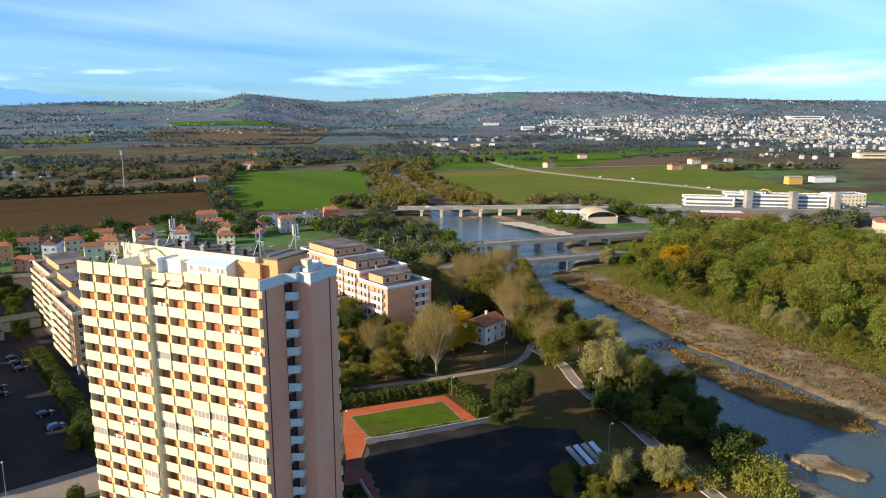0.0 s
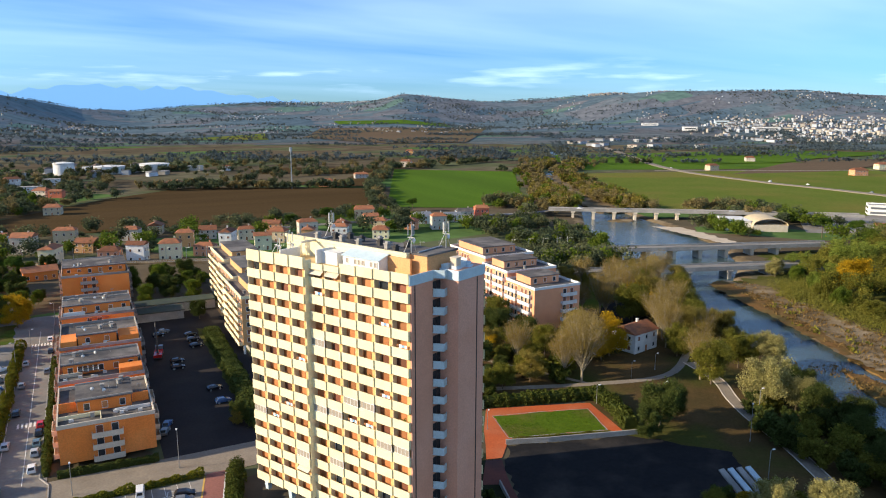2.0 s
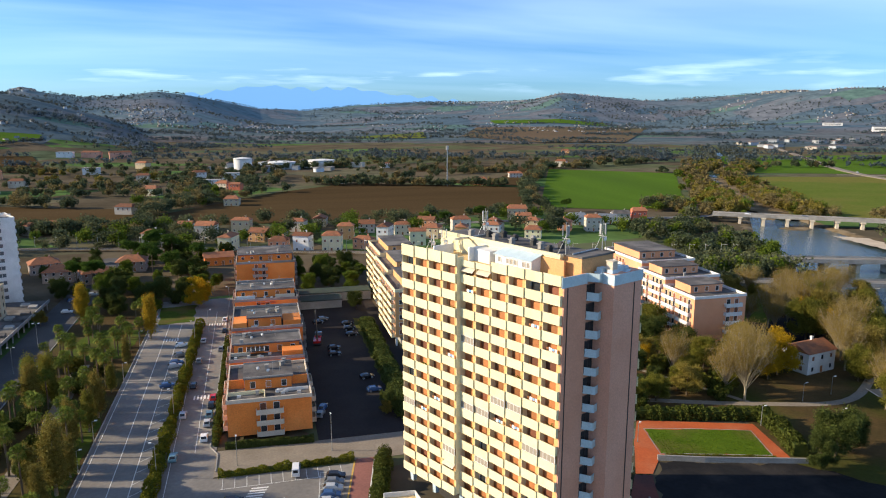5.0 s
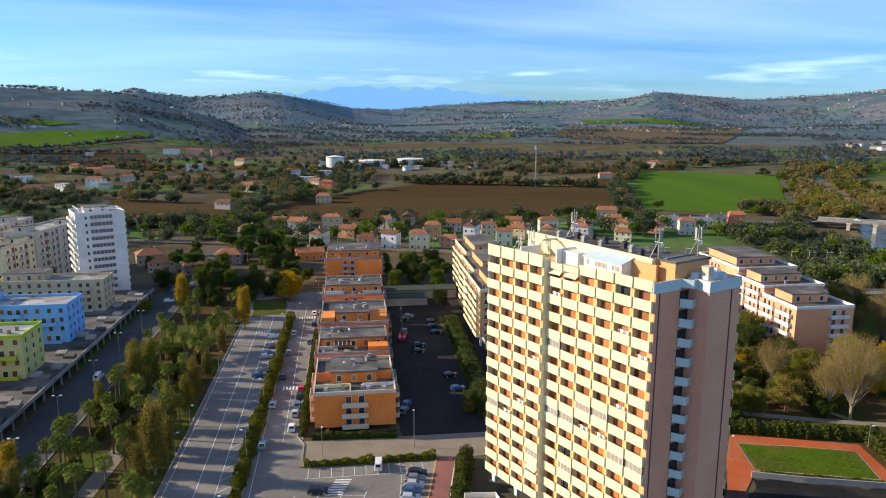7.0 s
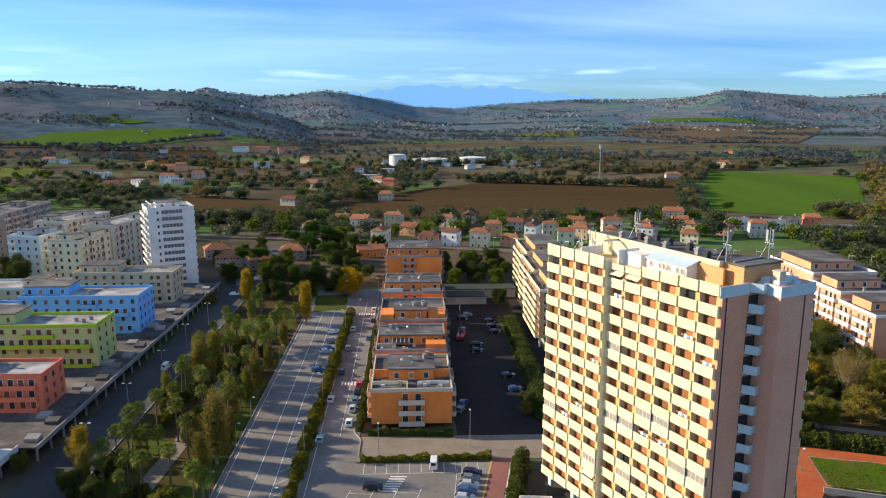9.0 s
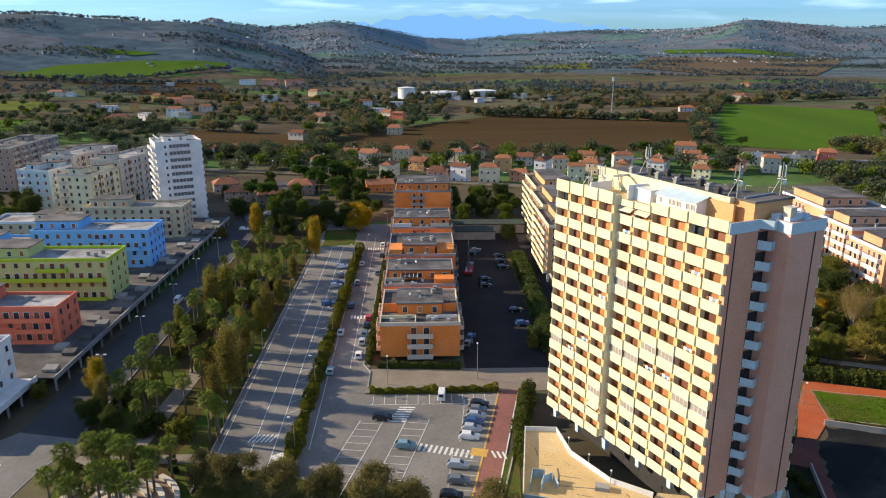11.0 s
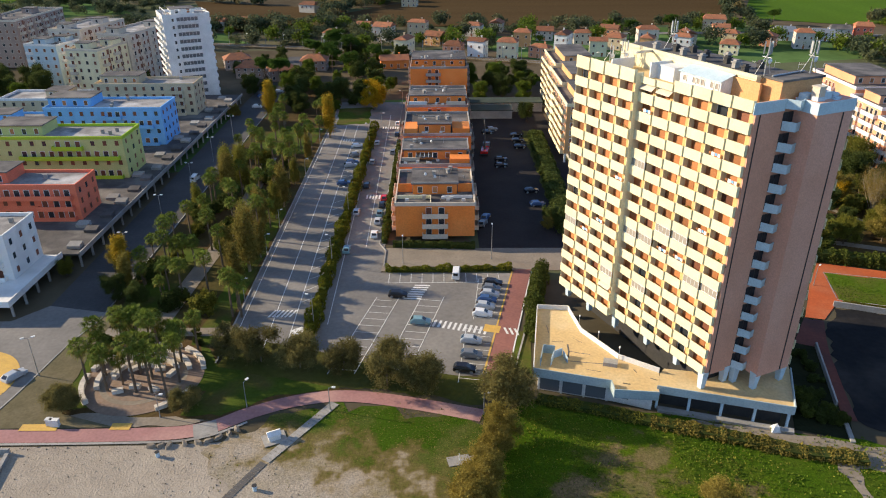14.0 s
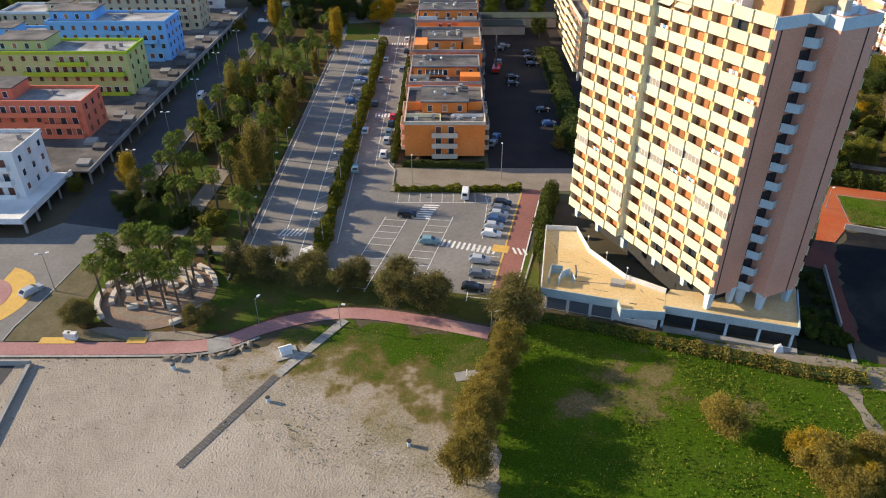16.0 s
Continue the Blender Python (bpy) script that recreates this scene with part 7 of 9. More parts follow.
# tamarisks before the car park
tam = [make_tree(30 + k, 7.2, 4.3, L["tamarisk"], 17000, 0.062, low=0.16, count=30, flat=0.75, fuzz=0.10, long=2.6) for k in range(3)]
tam_light = [make_tree(33 + k, 7.2, 4.3, L["suntam"], 17000, 0.062, low=0.16, count=30, flat=0.75, fuzz=0.10, long=2.6) for k in range(2)]
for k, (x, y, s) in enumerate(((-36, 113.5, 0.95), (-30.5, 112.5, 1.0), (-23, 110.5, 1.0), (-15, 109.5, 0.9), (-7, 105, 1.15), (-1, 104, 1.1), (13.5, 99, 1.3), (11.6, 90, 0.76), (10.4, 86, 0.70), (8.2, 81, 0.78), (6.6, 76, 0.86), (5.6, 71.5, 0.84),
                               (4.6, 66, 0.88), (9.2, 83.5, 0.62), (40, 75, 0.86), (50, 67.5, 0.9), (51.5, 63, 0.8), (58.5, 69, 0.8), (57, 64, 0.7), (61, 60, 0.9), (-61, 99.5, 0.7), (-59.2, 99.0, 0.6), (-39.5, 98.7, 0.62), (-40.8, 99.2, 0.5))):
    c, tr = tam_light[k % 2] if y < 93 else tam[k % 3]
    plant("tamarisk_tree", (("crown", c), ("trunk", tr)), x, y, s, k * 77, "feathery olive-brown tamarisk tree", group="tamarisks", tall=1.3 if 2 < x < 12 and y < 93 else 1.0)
gold = make_tree(40, 7.0, 4.0, L["gold"], 15000, 0.062, low=0.12, count=30, fuzz=0.10, long=2.6)
for k, (x, y, s) in enumerate(((50, 70, 0.8), (54, 66, 0.7), (7.8, 77, 0.5), (9.2, 88, 0.45))):
    plant("tamarisk_tree", (("crown", gold[0]), ("trunk", gold[1])), x, y, s, k * 50, "golden autumn tamarisk bush", group="tamarisks")
# poplars in the park
pop = [make_tree(50 + k, 17, 5.4, L[("gold", "dry", "woody")[k]], 15000, 0.13, low=0.04, column=True, count=34, bark="palebark") for k in range(3)]
for k, (x, y, s, q) in enumerate(((-36.5, 250, 1.0, 0), (-62, 272, 1.0, 0), (-41, 148, 1.05, 1), (-58, 196, 0.95, 2), (-55, 200, 0.9, 2), (-67, 143, 0.75, 0), (-40.5, 186, 0.8, 1), (-43, 170, 0.75, 1), (-44, 160, 0.8, 2), (-42, 141, 0.7, 1), (-57, 192, 0.9, 1),
                                  (-41, 178, 0.7, 2), (-65, 139, 0.6, 1), (-40, 155, 0.62, 1), (-40.5, 203, 0.55, 2), (-40.2, 226, 0.55, 1), (-46, 151, 0.66, 1), (-62, 180, 0.6, 2), (-60, 214, 0.6, 1))):
    plant("poplar_tree", (("crown", pop[q][0]), ("trunk", pop[q][1])), x, y, s, k * 41, ("golden autumn poplar", "half-bare brown poplar", "olive green poplar")[q] + " in the park", group="poplars")
# broad trees: green, olive, yellow, dark, pines
broad = {q: [make_tree(60 + 7 * k + j, 14, 6.6, L[q], 26000, 0.135, low=0.10, count=46) for j in range(2)] for k, q in enumerate(("green", "olive", "dark", "yellow", "dry", "silver"))}
pine = make_tree(99, 13, 6.2, L["pine"], 16000, 0.16, low=0.6, flat=0.42, count=30)
NAMES = {"green": "broad green tree", "olive": "olive green tree with thin leaves", "dark": "dark evergreen tree", "yellow": "bright yellow autumn tree", "dry": "brown autumn tree", "silver": "pale silvery willow tree"}


def tree(q, x, y, s, k=0, grp="riverside trees", z=None):
    c, tr = broad[q][k % 2]
    s = s * 0.95
    plant("tree", (("crown", c), ("trunk", tr)), x, y, s, (k * 67 + x) % 360, NAMES[q] + (" by the river" if x > 80 else " beside the street"), group=grp, z=float(land(x, y)) if z is None else z)


for k, (q, x, y, s) in enumerate((("silver", 155, 117, 1.15), ("silver", 160, 112, 0.8), ("dark", 122, 121, 0.95), ("dark", 129, 124, 0.7), ("dark", 116, 118, 0.6), ("olive", 156, 136, 1.05), ("silver", 112, 81, 0.7), ("silver", 120, 75, 0.75), ("olive", 104, 78, 0.5),
                                  ("olive", 102, 86, 0.5), ("yellow", 146, 168, 1.1), ("yellow", 141, 166, 0.7), ("olive", 165, 158, 0.8), ("olive", 192, 180, 1.1), ("dry", 144, 184, 0.9), ("olive", 177, 192, 1.2), ("dark", 160, 106, 0.8),
                                  ("dark", 163, 97, 0.75), ("dark", 154, 92, 0.7), ("dark", 147, 82, 0.65), ("dark", 170, 118, 0.7), ("olive", 101, 160, 0.6), ("olive", 118, 170, 0.6), ("olive", 111, 165, 0.55), ("dry", 237, 246, 0.8), ("dry", 222, 240, 0.9),
                                  ("olive", 208, 222, 1.0), ("dry", 196, 206, 1.1), ("yellow", 188, 196, 0.8), ("olive", 214, 205, 1.0), ("dry", 222, 215, 1.0), ("olive", 182, 170, 1.1), ("dry", 176, 162, 1.1), ("dry", 186, 160, 1.0), ("olive", 174, 142, 0.9),
                                  ("silver", 180, 136, 0.9), ("olive", 92, 176, 0.6), ("dark", 104, 178, 0.7), ("yellow", 112, 186, 0.6), ("olive", 128, 178, 0.8))):
    tree(q, x, y, s, k)
# undergrowth in the park and gardens
bush = {q: make_tree(140 + k, 3.4, 2.4, L[q], 4500, 0.13, low=0.05, count=22) for k, q in enumerate(("dark", "hedge", "olive", "gold", "green"))}


def bushes(n, box, kinds, sizes, grp, seed):
    q_ = np.random.RandomState(seed)
    for k in range(n):
        x, y = q_.uniform(box[0], box[2]), q_.uniform(box[1], box[3])
        q = q_.choice(kinds)
        c, tr = bush[q]
        if float(river_side(np.array([x]), np.array([y]))[0]) > 1:
            plant("bush", (("crown", c), ("trunk", tr)), x, y, q_.uniform(*sizes), q_.uniform(0, 360), {"dark": "dark evergreen bush", "hedge": "green garden bush", "olive": "olive brown bush", "gold": "golden autumn bush", "green": "leafy green bush"}[q] + " " + grp, "bush", "bushes " + grp)


bushes(30, (-64, 126, -41, 230), ["dark", "dark", "hedge", "olive"], (0.7, 1.6), "in the park", 1)
bushes(10, (-64, 118, -40, 124), ["dark", "hedge"], (0.4, 0.7), "near the plaza", 2)
bushes(30, (86, 156, 160, 200), ["olive", "dark", "hedge"], (0.8, 1.7), "in the riverside park", 3)
bushes(34, (140, 70, 172, 122), ["dark", "dark", "olive"], (1.0, 2.2), "on the river bank", 4)
bushes(26, (-64, 280, -16, 400), ["dark", "hedge", "green"], (1.0, 2.2), "behind the park", 5)
bushes(26, (14, 296, 130, 372), ["dark", "hedge", "green"], (1.0, 2.2), "beyond the yard", 6)
bushes(20, (100, 70, 126, 92), ["olive", "dark", "gold"], (0.6, 1.3), "beside the yard", 7)
# the wood on the far bank: single trees along its edge, one dense canopy behind
rs = np.random.RandomState(8)
canopy = {"woody": [], "woodg": [], "olive": [], "green": []}
front = 0
for gx_ in np.arange(226, 520, 9.6):
    for gy_ in np.arange(28, 246, 9.6):
        x, y = gx_ + rs.uniform(-4.2, 4.2), gy_ + rs.uniform(-4.2, 4.2)
        edge = 262 - (195 - y) * 0.29 if y < 195 else 268 + (y - 195) * 0.6
        in_ = x - edge
        if in_ < 7 or in_ > 182 or y > 238 - (x - 268) * 0.05 or (x > 430 and y < 150):
            continue
        if in_ < 15 and front < 70 and rs.rand() < 0.75:
            q = rs.choice(["olive", "woodg", "silver", "green"])
            tree("green" if q == "woodg" else q, x, y, rs.uniform(0.5, 0.85), front, "trees on the far bank")
            front += 1
            continue
        patch_ = 0.7 * math.sin(x * 0.045 + 2 * math.sin(y * 0.03)) + 0.5 * math.sin(y * 0.06 + 1) + rs.normal() * 1.1
        q = "woody" if patch_ > 0.6 else "woodg" if patch_ > -0.5 else "olive" if patch_ > -1.4 else "green"
        canopy[q].append((x, y, min(1.0, 0.45 + in_ / 60) * rs.choice((0.55, 0.75, 0.9, 1.0, 1.2, 1.35)) * rs.uniform(11, 15)))
for q, spots_ in canopy.items():
    C, S = [], []
    for x, y, hh in spots_:
        r = hh * rs.uniform(0.36, 0.48)
        blobs = [(x, y, hh * 0.5, r * 0.7, 1.1)] + [(x + rs.normal() * r * 0.46, y + rs.normal() * r * 0.46, hh * (0.36 + 0.50 * rs.rand()), r * (0.22 + 0.28 * rs.rand()), 1.0) for _ in range(10)]
        n = int(600 + 150 * hh)
        C.append(blob_points(rs, blobs, n, 0.72) + rs.normal(size=(n, 3)) * 0.16)
        S.append(0.20 * (0.5 + 0.9 * rs.rand(n)))
    solo("wood_canopy", cards("wood_canopy", np.concatenate(C), np.concatenate(S), L[q], rs, upright=0.25, long=1.2), None,
         "dense leafy woodland canopy across the river, " + {"woody": "yellow-green", "woodg": "light green", "olive": "olive", "green": "green"}[q], "wood", kind="stuff")
tree("yellow", 289, 182, 1.25, 3, "trees on the far bank")
tree("yellow", 294, 188, 1.0, 4, "trees on the far bank")
bare = [bare_tree(5 + k, 19, 6.8, L["twig"], 11000) for k in range(3)]
for k, (x, y, s) in enumerate(((124, 154, 1.05), (121, 158, 0.9), (128, 159, 0.9), (132, 165, 0.95), (156, 140, 0.85), (168, 166, 0.9), (176, 178, 0.9), (115, 174, 0.8), (138, 172, 0.9), (186, 182, 1.0), (228, 232, 0.9),
                               (208, 236, 0.8), (196, 226, 0.9))):
    tr, tw = bare[k % 3]
    plant("bare_tree", (("trunk", tr), ("crown", tw)), x, y, s, k * 71, "leafless pale poplar with fine twigs", group="bare trees")
for k, (q, x, y, s) in enumerate((("yellow", -24, 288, 0.95), ("dark", -44, 290, 0.8), ("dark", -52, 282, 0.7), ("green", -30, 310, 0.6), ("dark", -38, 296, 0.9), ("green", 20, 300, 0.7), ("dark", 30, 306, 0.8), ("green", 38, 300, 0.7), ("dark", 25, 318, 0.7), ("dark", 36, 270, 0.6),
                                  ("green", 16, 330, 0.8), ("green", 28, 338, 0.7), ("dark", 40, 340, 0.8), ("dry", -71, 150, 0.5), ("dark", -66, 135, 0.5), ("dark", -60, 132, 0.45), ("dark", -56, 290, 0.8), ("green", -68, 300, 0.6), ("dark", -176, 319, 1.0), ("dark", -166, 306, 1.0),
                                  ("dark", -186, 312, 1.1), ("dark", -196, 322, 1.0), ("dark", -178, 303, 0.9), ("dark", -208, 314, 1.1), ("dark", -190, 300, 1.0), ("green", -201, 302, 1.0), ("dark", -214, 326, 1.1), ("green", -170, 296, 0.8), ("dark", -222, 310, 1.1), ("green", -213, 298, 0.9), ("dark", -130, 305, 0.6), ("dark", -132, 330, 0.6), ("olive", -81.5, 146, 0.35), ("dry", -77, 276, 0.45), ("dark", 31, 172, 0.45), ("dry", 30, 170, 0.3))):
    tree(q, x, y, s, k, "street trees")
for k, (x, y, s) in enumerate(((-50, 360, 1.1), (-62, 378, 1.0), (-70, 330, 1.0), (-40, 350, 0.9), (-30, 376, 0.8), (-78, 336, 0.9), (120, 450, 0.9), (232, 505, 0.8), (-54, 400, 1.1), (-44, 390, 1.0), (410, 280, 1.0), (425, 268, 0.9), (150, 470, 0.9))):
    plant("pine_tree", (("crown", pine[0]), ("trunk", pine[1])), x, y, s, k * 83, "umbrella pine with a flat dark crown", group="pines")
rp = np.random.RandomState(17)
for k in range(64):
    x, y = rp.uniform(150, 236), rp.uniform(148, 256)
    d = float(river_side(np.array([x]), np.array([y]))[0])
    if d < 2 or (d < 16 and 150 < y < 232) or y < 120 + 0.2 * x or (152 < x < 172 and 160 < y < 182) or y > 300 - 0.22 * x - 8 or (x < 165 and y > 190):
        continue
    q = rp.rand()
    if q < 0.42:
        tr, tw = bare[k % 3]
        plant("bare_tree", (("trunk", tr), ("crown", tw)), x, y, rp.uniform(0.6, 1.0), k * 71, "leafless pale poplar with fine twigs", group="bare trees")
    else:
        tree("dry" if q < 0.62 else "olive" if q < 0.92 else "yellow", x, y, rp.uniform(0.5, 0.95), k)
for k in range(34):
    x, y = rp.uniform(-100, -18), rp.uniform(300, 396)
    if (-82 < x < -64 and y < 300) or (-30 < x < -10 and y < 300) or (x < -84 and y < 330) or (-30 < x < -8 and 360 < y < 384):
        continue
    tree(("dark", "green", "dark")[k % 3], x, y, rp.uniform(0.35, 0.7), k, "garden trees")
for k in range(60):
    x, y = rp.uniform(-90, 130), rp.uniform(300, 392)
    if -14 < x < 18 and y < 345 or y > 430 - 0.35 * x - 50 or (40 < x < 64 and y < 312) or (-82 < x < -64) or (-30 < x < -10):
        continue
    tree(("dark", "green", "dark", "olive")[k % 4], x, y, rp.uniform(0.35, 0.75), k, "garden trees")
for k in range(40):
    x, y = rp.uniform(70, 132), rp.uniform(158, 250)
    tree(("olive", "dark", "green", "dry")[k % 4], x, y, rp.uniform(0.4, 0.8), k, "park trees")
for k, (x, y, sc) in enumerate(((122, 196, 0.95), (126, 205, 1.05), (120, 214, 0.9), (127, 224, 1.0), (123, 234, 0.95), (128, 244, 1.0), (118, 226, 0.85), (129, 190, 0.8), (114, 204, 0.8), (121, 250, 0.9))):
    tree(("dark", "olive", "green", "dark")[k % 4], x, y, sc, k, "park trees")
# hedges
hedge([(-23, 117), (-22.6, 160), (-22, 200), (-21.4, 262)], 2.6, 2.2, L["hedgey"], "uneven yellow-green hedge between the lanes", 1, 150, 0.17, 0.26)
hedge([(-10, 147.4), (4, 147.5), (18.8, 147.9)], 1.8, 1.5, L["hedgey"], "lumpy low hedge by the car park", 2, 110, 0.15, 0.22)
hedge([(-9, 160.6), (11, 159.2)], 1.6, 1.6, L["dark"], "dark hedge before the orange block", 4)
hedge([(20.5, 118), (21.5, 130), (25.5, 147)], 3.0, 2.9, L["hedge"], "row of tall dark bushes beside the podium", 5, 170, 0.19, 0.24)
hedge([(18.6, 121.5), (20.6, 121.6)], 2.0, 1.6, L["hedge"], "clipped green box hedge beside the cycle path", 6)
hedge([(87, 153.2), (104.7, 148.0), (120, 143.6)], 4.0, 2.8, L["hedge"], "dark hedge behind the red court", 7, 110, 0.24)
hedge([(120.5, 143), (119.4, 135), (115.6, 124)], 4.2, 3.4, L["hedge"], "dark hedge beside the red court", 8, 130, 0.26)
hedge([(36, 94.6), (46, 91.4), (57, 87.4), (66, 85.6)], 3.2, 1.1, L["dry"], "rough dry scrub along the podium", 9, 90, 0.15)
hedge([(18.5, 100.6), (28, 97.6), (36, 94.6)], 2.6, 1.2, L["olive"], "rough dark scrub along the podium", 10, 90, 0.15)
hedge([(-11.2, 162), (-11.2, 178), (-11, 205), (-11, 240)], 1.7, 1.9, L["hedge"], "green bushes beside the orange blocks", 11, 110, 0.16, 0.25)
hedge([(35, 166), (36.2, 200), (37, 252)], 5.5, 2.4, L["dark"], "wide dark hedge beside the yard", 12, 120, 0.2)


# ---- vehicles ----
def car_parts(paint, van=False):
    """A small hatchback or van, 4.1 m long along x, on the ground."""
    b = Geo()
    if van:
        prof = [(-2.2, 0.3), (2.2, 0.3), (2.25, 0.95), (1.55, 1.15), (1.1, 1.95), (-2.15, 2.0), (-2.25, 0.9)]
    else:
        prof = [(-2.0, 0.28), (2.02, 0.28), (2.08, 0.62), (1.95, 0.80), (1.05, 0.95), (0.35, 1.42), (-1.35, 1.45), (-1.95, 0.98), (-2.06, 0.6)]
    n = len(prof)
    rings = []
    for y, s in ((-0.85, 0.95), (-0.78, 1.0), (0.78, 1.0), (0.85, 0.95)):
        rings.append([(x * s, y * (0.84 if z > 1.1 else 1.0), 0.3 + (z - 0.3) * (s if z > 0.6 else 1)) for x, z in prof])
    for a, c in zip(rings[:-1], rings[1:]):
        for k in range(n):
            j = (k + 1) % n
            b.face((a[k], a[j], c[j], c[k]))
    b.face(rings[0][::-1]).face(rings[-1])
    panes = []
    for s in (-1, 1):
        y = 0.735 * s
        q = [(-1.75, y * 1.12, 1.0), (0.95, y * 1.12, 0.98), (0.32, y * 0.97, 1.36), (-1.3, y * 0.97, 1.38)] if not van else [(0.3, y * 1.1, 1.2), (1.45, y * 1.1, 1.2), (1.1, y * 0.98, 1.8), (0.3, y * 0.98, 1.8)]
        panes.append(("side_window", Geo().face(q if s > 0 else q[::-1])))
    if van:
        panes.append(("windscreen", Geo().face([(1.57, -0.6, 1.18), (1.57, 0.6, 1.18), (1.16, 0.58, 1.88), (1.16, -0.58, 1.88)])))
        panes.append(("rear_window", Geo().face([(-2.27, -0.5, 1.2), (-2.21, -0.5, 1.8), (-2.21, 0.5, 1.8), (-2.27, 0.5, 1.2)])))
    else:
        panes.append(("windscreen", Geo().face([(1.06, -0.62, 0.99), (1.06, 0.62, 0.99), (0.40, 0.55, 1.43), (0.40, -0.55, 1.43)])))
        panes.append(("rear_window", Geo().face([(-1.97, -0.6, 1.02), (-1.42, -0.55, 1.43), (-1.42, 0.55, 1.43), (-1.97, 0.6, 1.02)])))
    wheel = Geo().tube((0, -0.1, 0), (0, 0.1, 0), 0.31, 0.31, 12)
    wheel.i = [1, 1] + [0] * 12
    wheel = wheel.mesh("wheel", M["rubber"], M["metal"])
    rim = None
    light = Geo().box(0, -0.18, 0, 0.05, 0.18, 0.12)
    return b.mesh("body", paint), [(nm_, q_.mesh(nm_, M["carglass"])) for nm_, q_ in panes], wheel, rim, light.mesh("headlight", M["lamp"])


PAINT = {}
for nm, c in (("white", (0.75, 0.75, 0.74)), ("silver", (0.42, 0.44, 0.46)), ("grey", (0.16, 0.17, 0.18)), ("black", (0.015, 0.015, 0.018)), ("blue", (0.05, 0.10, 0.22)), ("red", (0.5, 0.02, 0.015)), ("teal", (0.20, 0.33, 0.36))):
    pm = noise_mat(nm + "_car_paint", c, tuple(v * 0.93 for v in c), 0.6, 0.25, 5, spec=0.6)
    PAINT[nm] = pm
CARS = {}


def car(colour, x, y, rz, van=False, group="parked cars", where="in a marked bay"):
    key = (colour, van)
    if key not in CARS:
        CARS[key] = car_parts(PAINT[colour], van)
    body, glass, wheel, rim, light = CARS[key]
    t = thing("van" if van else "car", pose(x, y, 0.08, 0, 0, rz), f"{colour} {'delivery van' if van else 'small hatchback car'} parked {where}", "van" if van else "car", group)
    part("body", body, None, t)
    for nm_, q_ in glass:
        part(nm_, q_, None, t, "dark car glass")
    for wx in (-1.3, 1.3):
        for wy in (-0.76, 0.76):
            part("wheel", wheel, None, t, "black tyre with a metal rim", pose(wx, wy, 0.31))
    for wy in (-0.55, 0.55):
        part("headlight", light, None, t, "", pose(2.03 if not van else 2.2, wy, 0.62))


for colour, x, y, rz, van in (("white", 6, 145, 85, True), ("black", -6.6, 136, -4, False), ("teal", -1.6, 125.2, -5, False), ("silver", 8.2, 118.3, -8, False), ("grey", 8, 113.5, -8, False), ("black", 6.6, 109.2, -8, False),
                              ("white", 10.9, 128, -10, False), ("silver", 11.6, 131, -10, False), ("blue", 12.2, 133.6, -10, False), ("silver", 12.9, 136, -10, False), ("grey", 13.4, 138.4, -10, False), ("black", 14.0, 140.9, -10, False),
                              ("white", -25.5, 239, 15, False), ("grey", -25, 229, 15, False), ("blue", -25.6, 222, 15, False), ("silver", -25.8, 219, 15, False), ("blue", -26.2, 203, 15, False), ("silver", -19, 242, 90, False), ("grey", -19, 222, 90, False),
                              ("black", -19, 201, 90, False), ("silver", -20, 181, 90, False), ("teal", -20, 158, 90, False), ("white", -13, 266, 90, False), ("black", -12.5, 252, 90, False), ("grey", -13, 232, 90, False), ("red", -13.2, 191, 90, False),
                              ("black", -13.4, 186, 90, False), ("teal", -13.6, 180, 90, False), ("silver", -13.8, 174.8, 90, False), ("white", -14, 166.5, 90, False), ("silver", -73, 108, 62, False), ("white", -71.5, 207, 90, True),
                              ("black", 22.5, 224, 5, False), ("black", 22, 218, 5, False), ("grey", 22, 258, 10, False), ("black", 20, 254, 10, False), ("blue", 14.6, 177, 70, False), ("grey", 13.6, 173, 70, False), ("black", 30, 244, 8, False),
                              ("black", 30, 237, 12, False), ("black", 30, 250, 8, False), ("blue", 29.5, 186, 10, False), ("black", 29, 196, 10, False), ("white", -72, 292, 0, False), ("blue", -74, 310, 20, False), ("silver", -68, 318, 10, False)):
    car(colour, x, y, rz, van, where="by the street" if x < -15 or y > 150 else "in a marked bay")
for k in range(26):
    car(("white", "silver", "grey", "black", "blue")[k * 7 % 5], 630 + (k % 13) * 3.2 - (k // 13) * 6, 226 + (k % 13) * 2.0 + (k // 13) * 11, 57, k % 9 == 4, "cars at the offices", "in rows beside the offices")
for k, (x, y) in enumerate(((700, 500), (690, 540), (684, 420), (677, 390), (745, 745), (360, 400), (330, 420), (420, 358))):
    car(("white", "silver", "grey")[k % 3], x, y, 75 if k < 5 else -34, k == 1, "cars on the roads", "on the road")
for ob in [o for o in scene.objects if o.get("group") == "cars on the roads"]:
    ob.location.z = 1.0 if ob.location.x > 600 else 6.05


# ---- markings ----
def marks(rects, label, z=0.115, mat="line"):
    g = Geo()
    for x, y, w, d, rz in rects:
        c, s = math.cos(radians(rz)), math.sin(radians(rz))
        g.face([(x + c * a - s * b, y + s * a + c * b, z) for a, b in ((-w / 2, -d / 2), (w / 2, -d / 2), (w / 2, d / 2), (-w / 2, d / 2))])
    return solo("road_marking", g, M[mat], label, "marking", kind="structure")


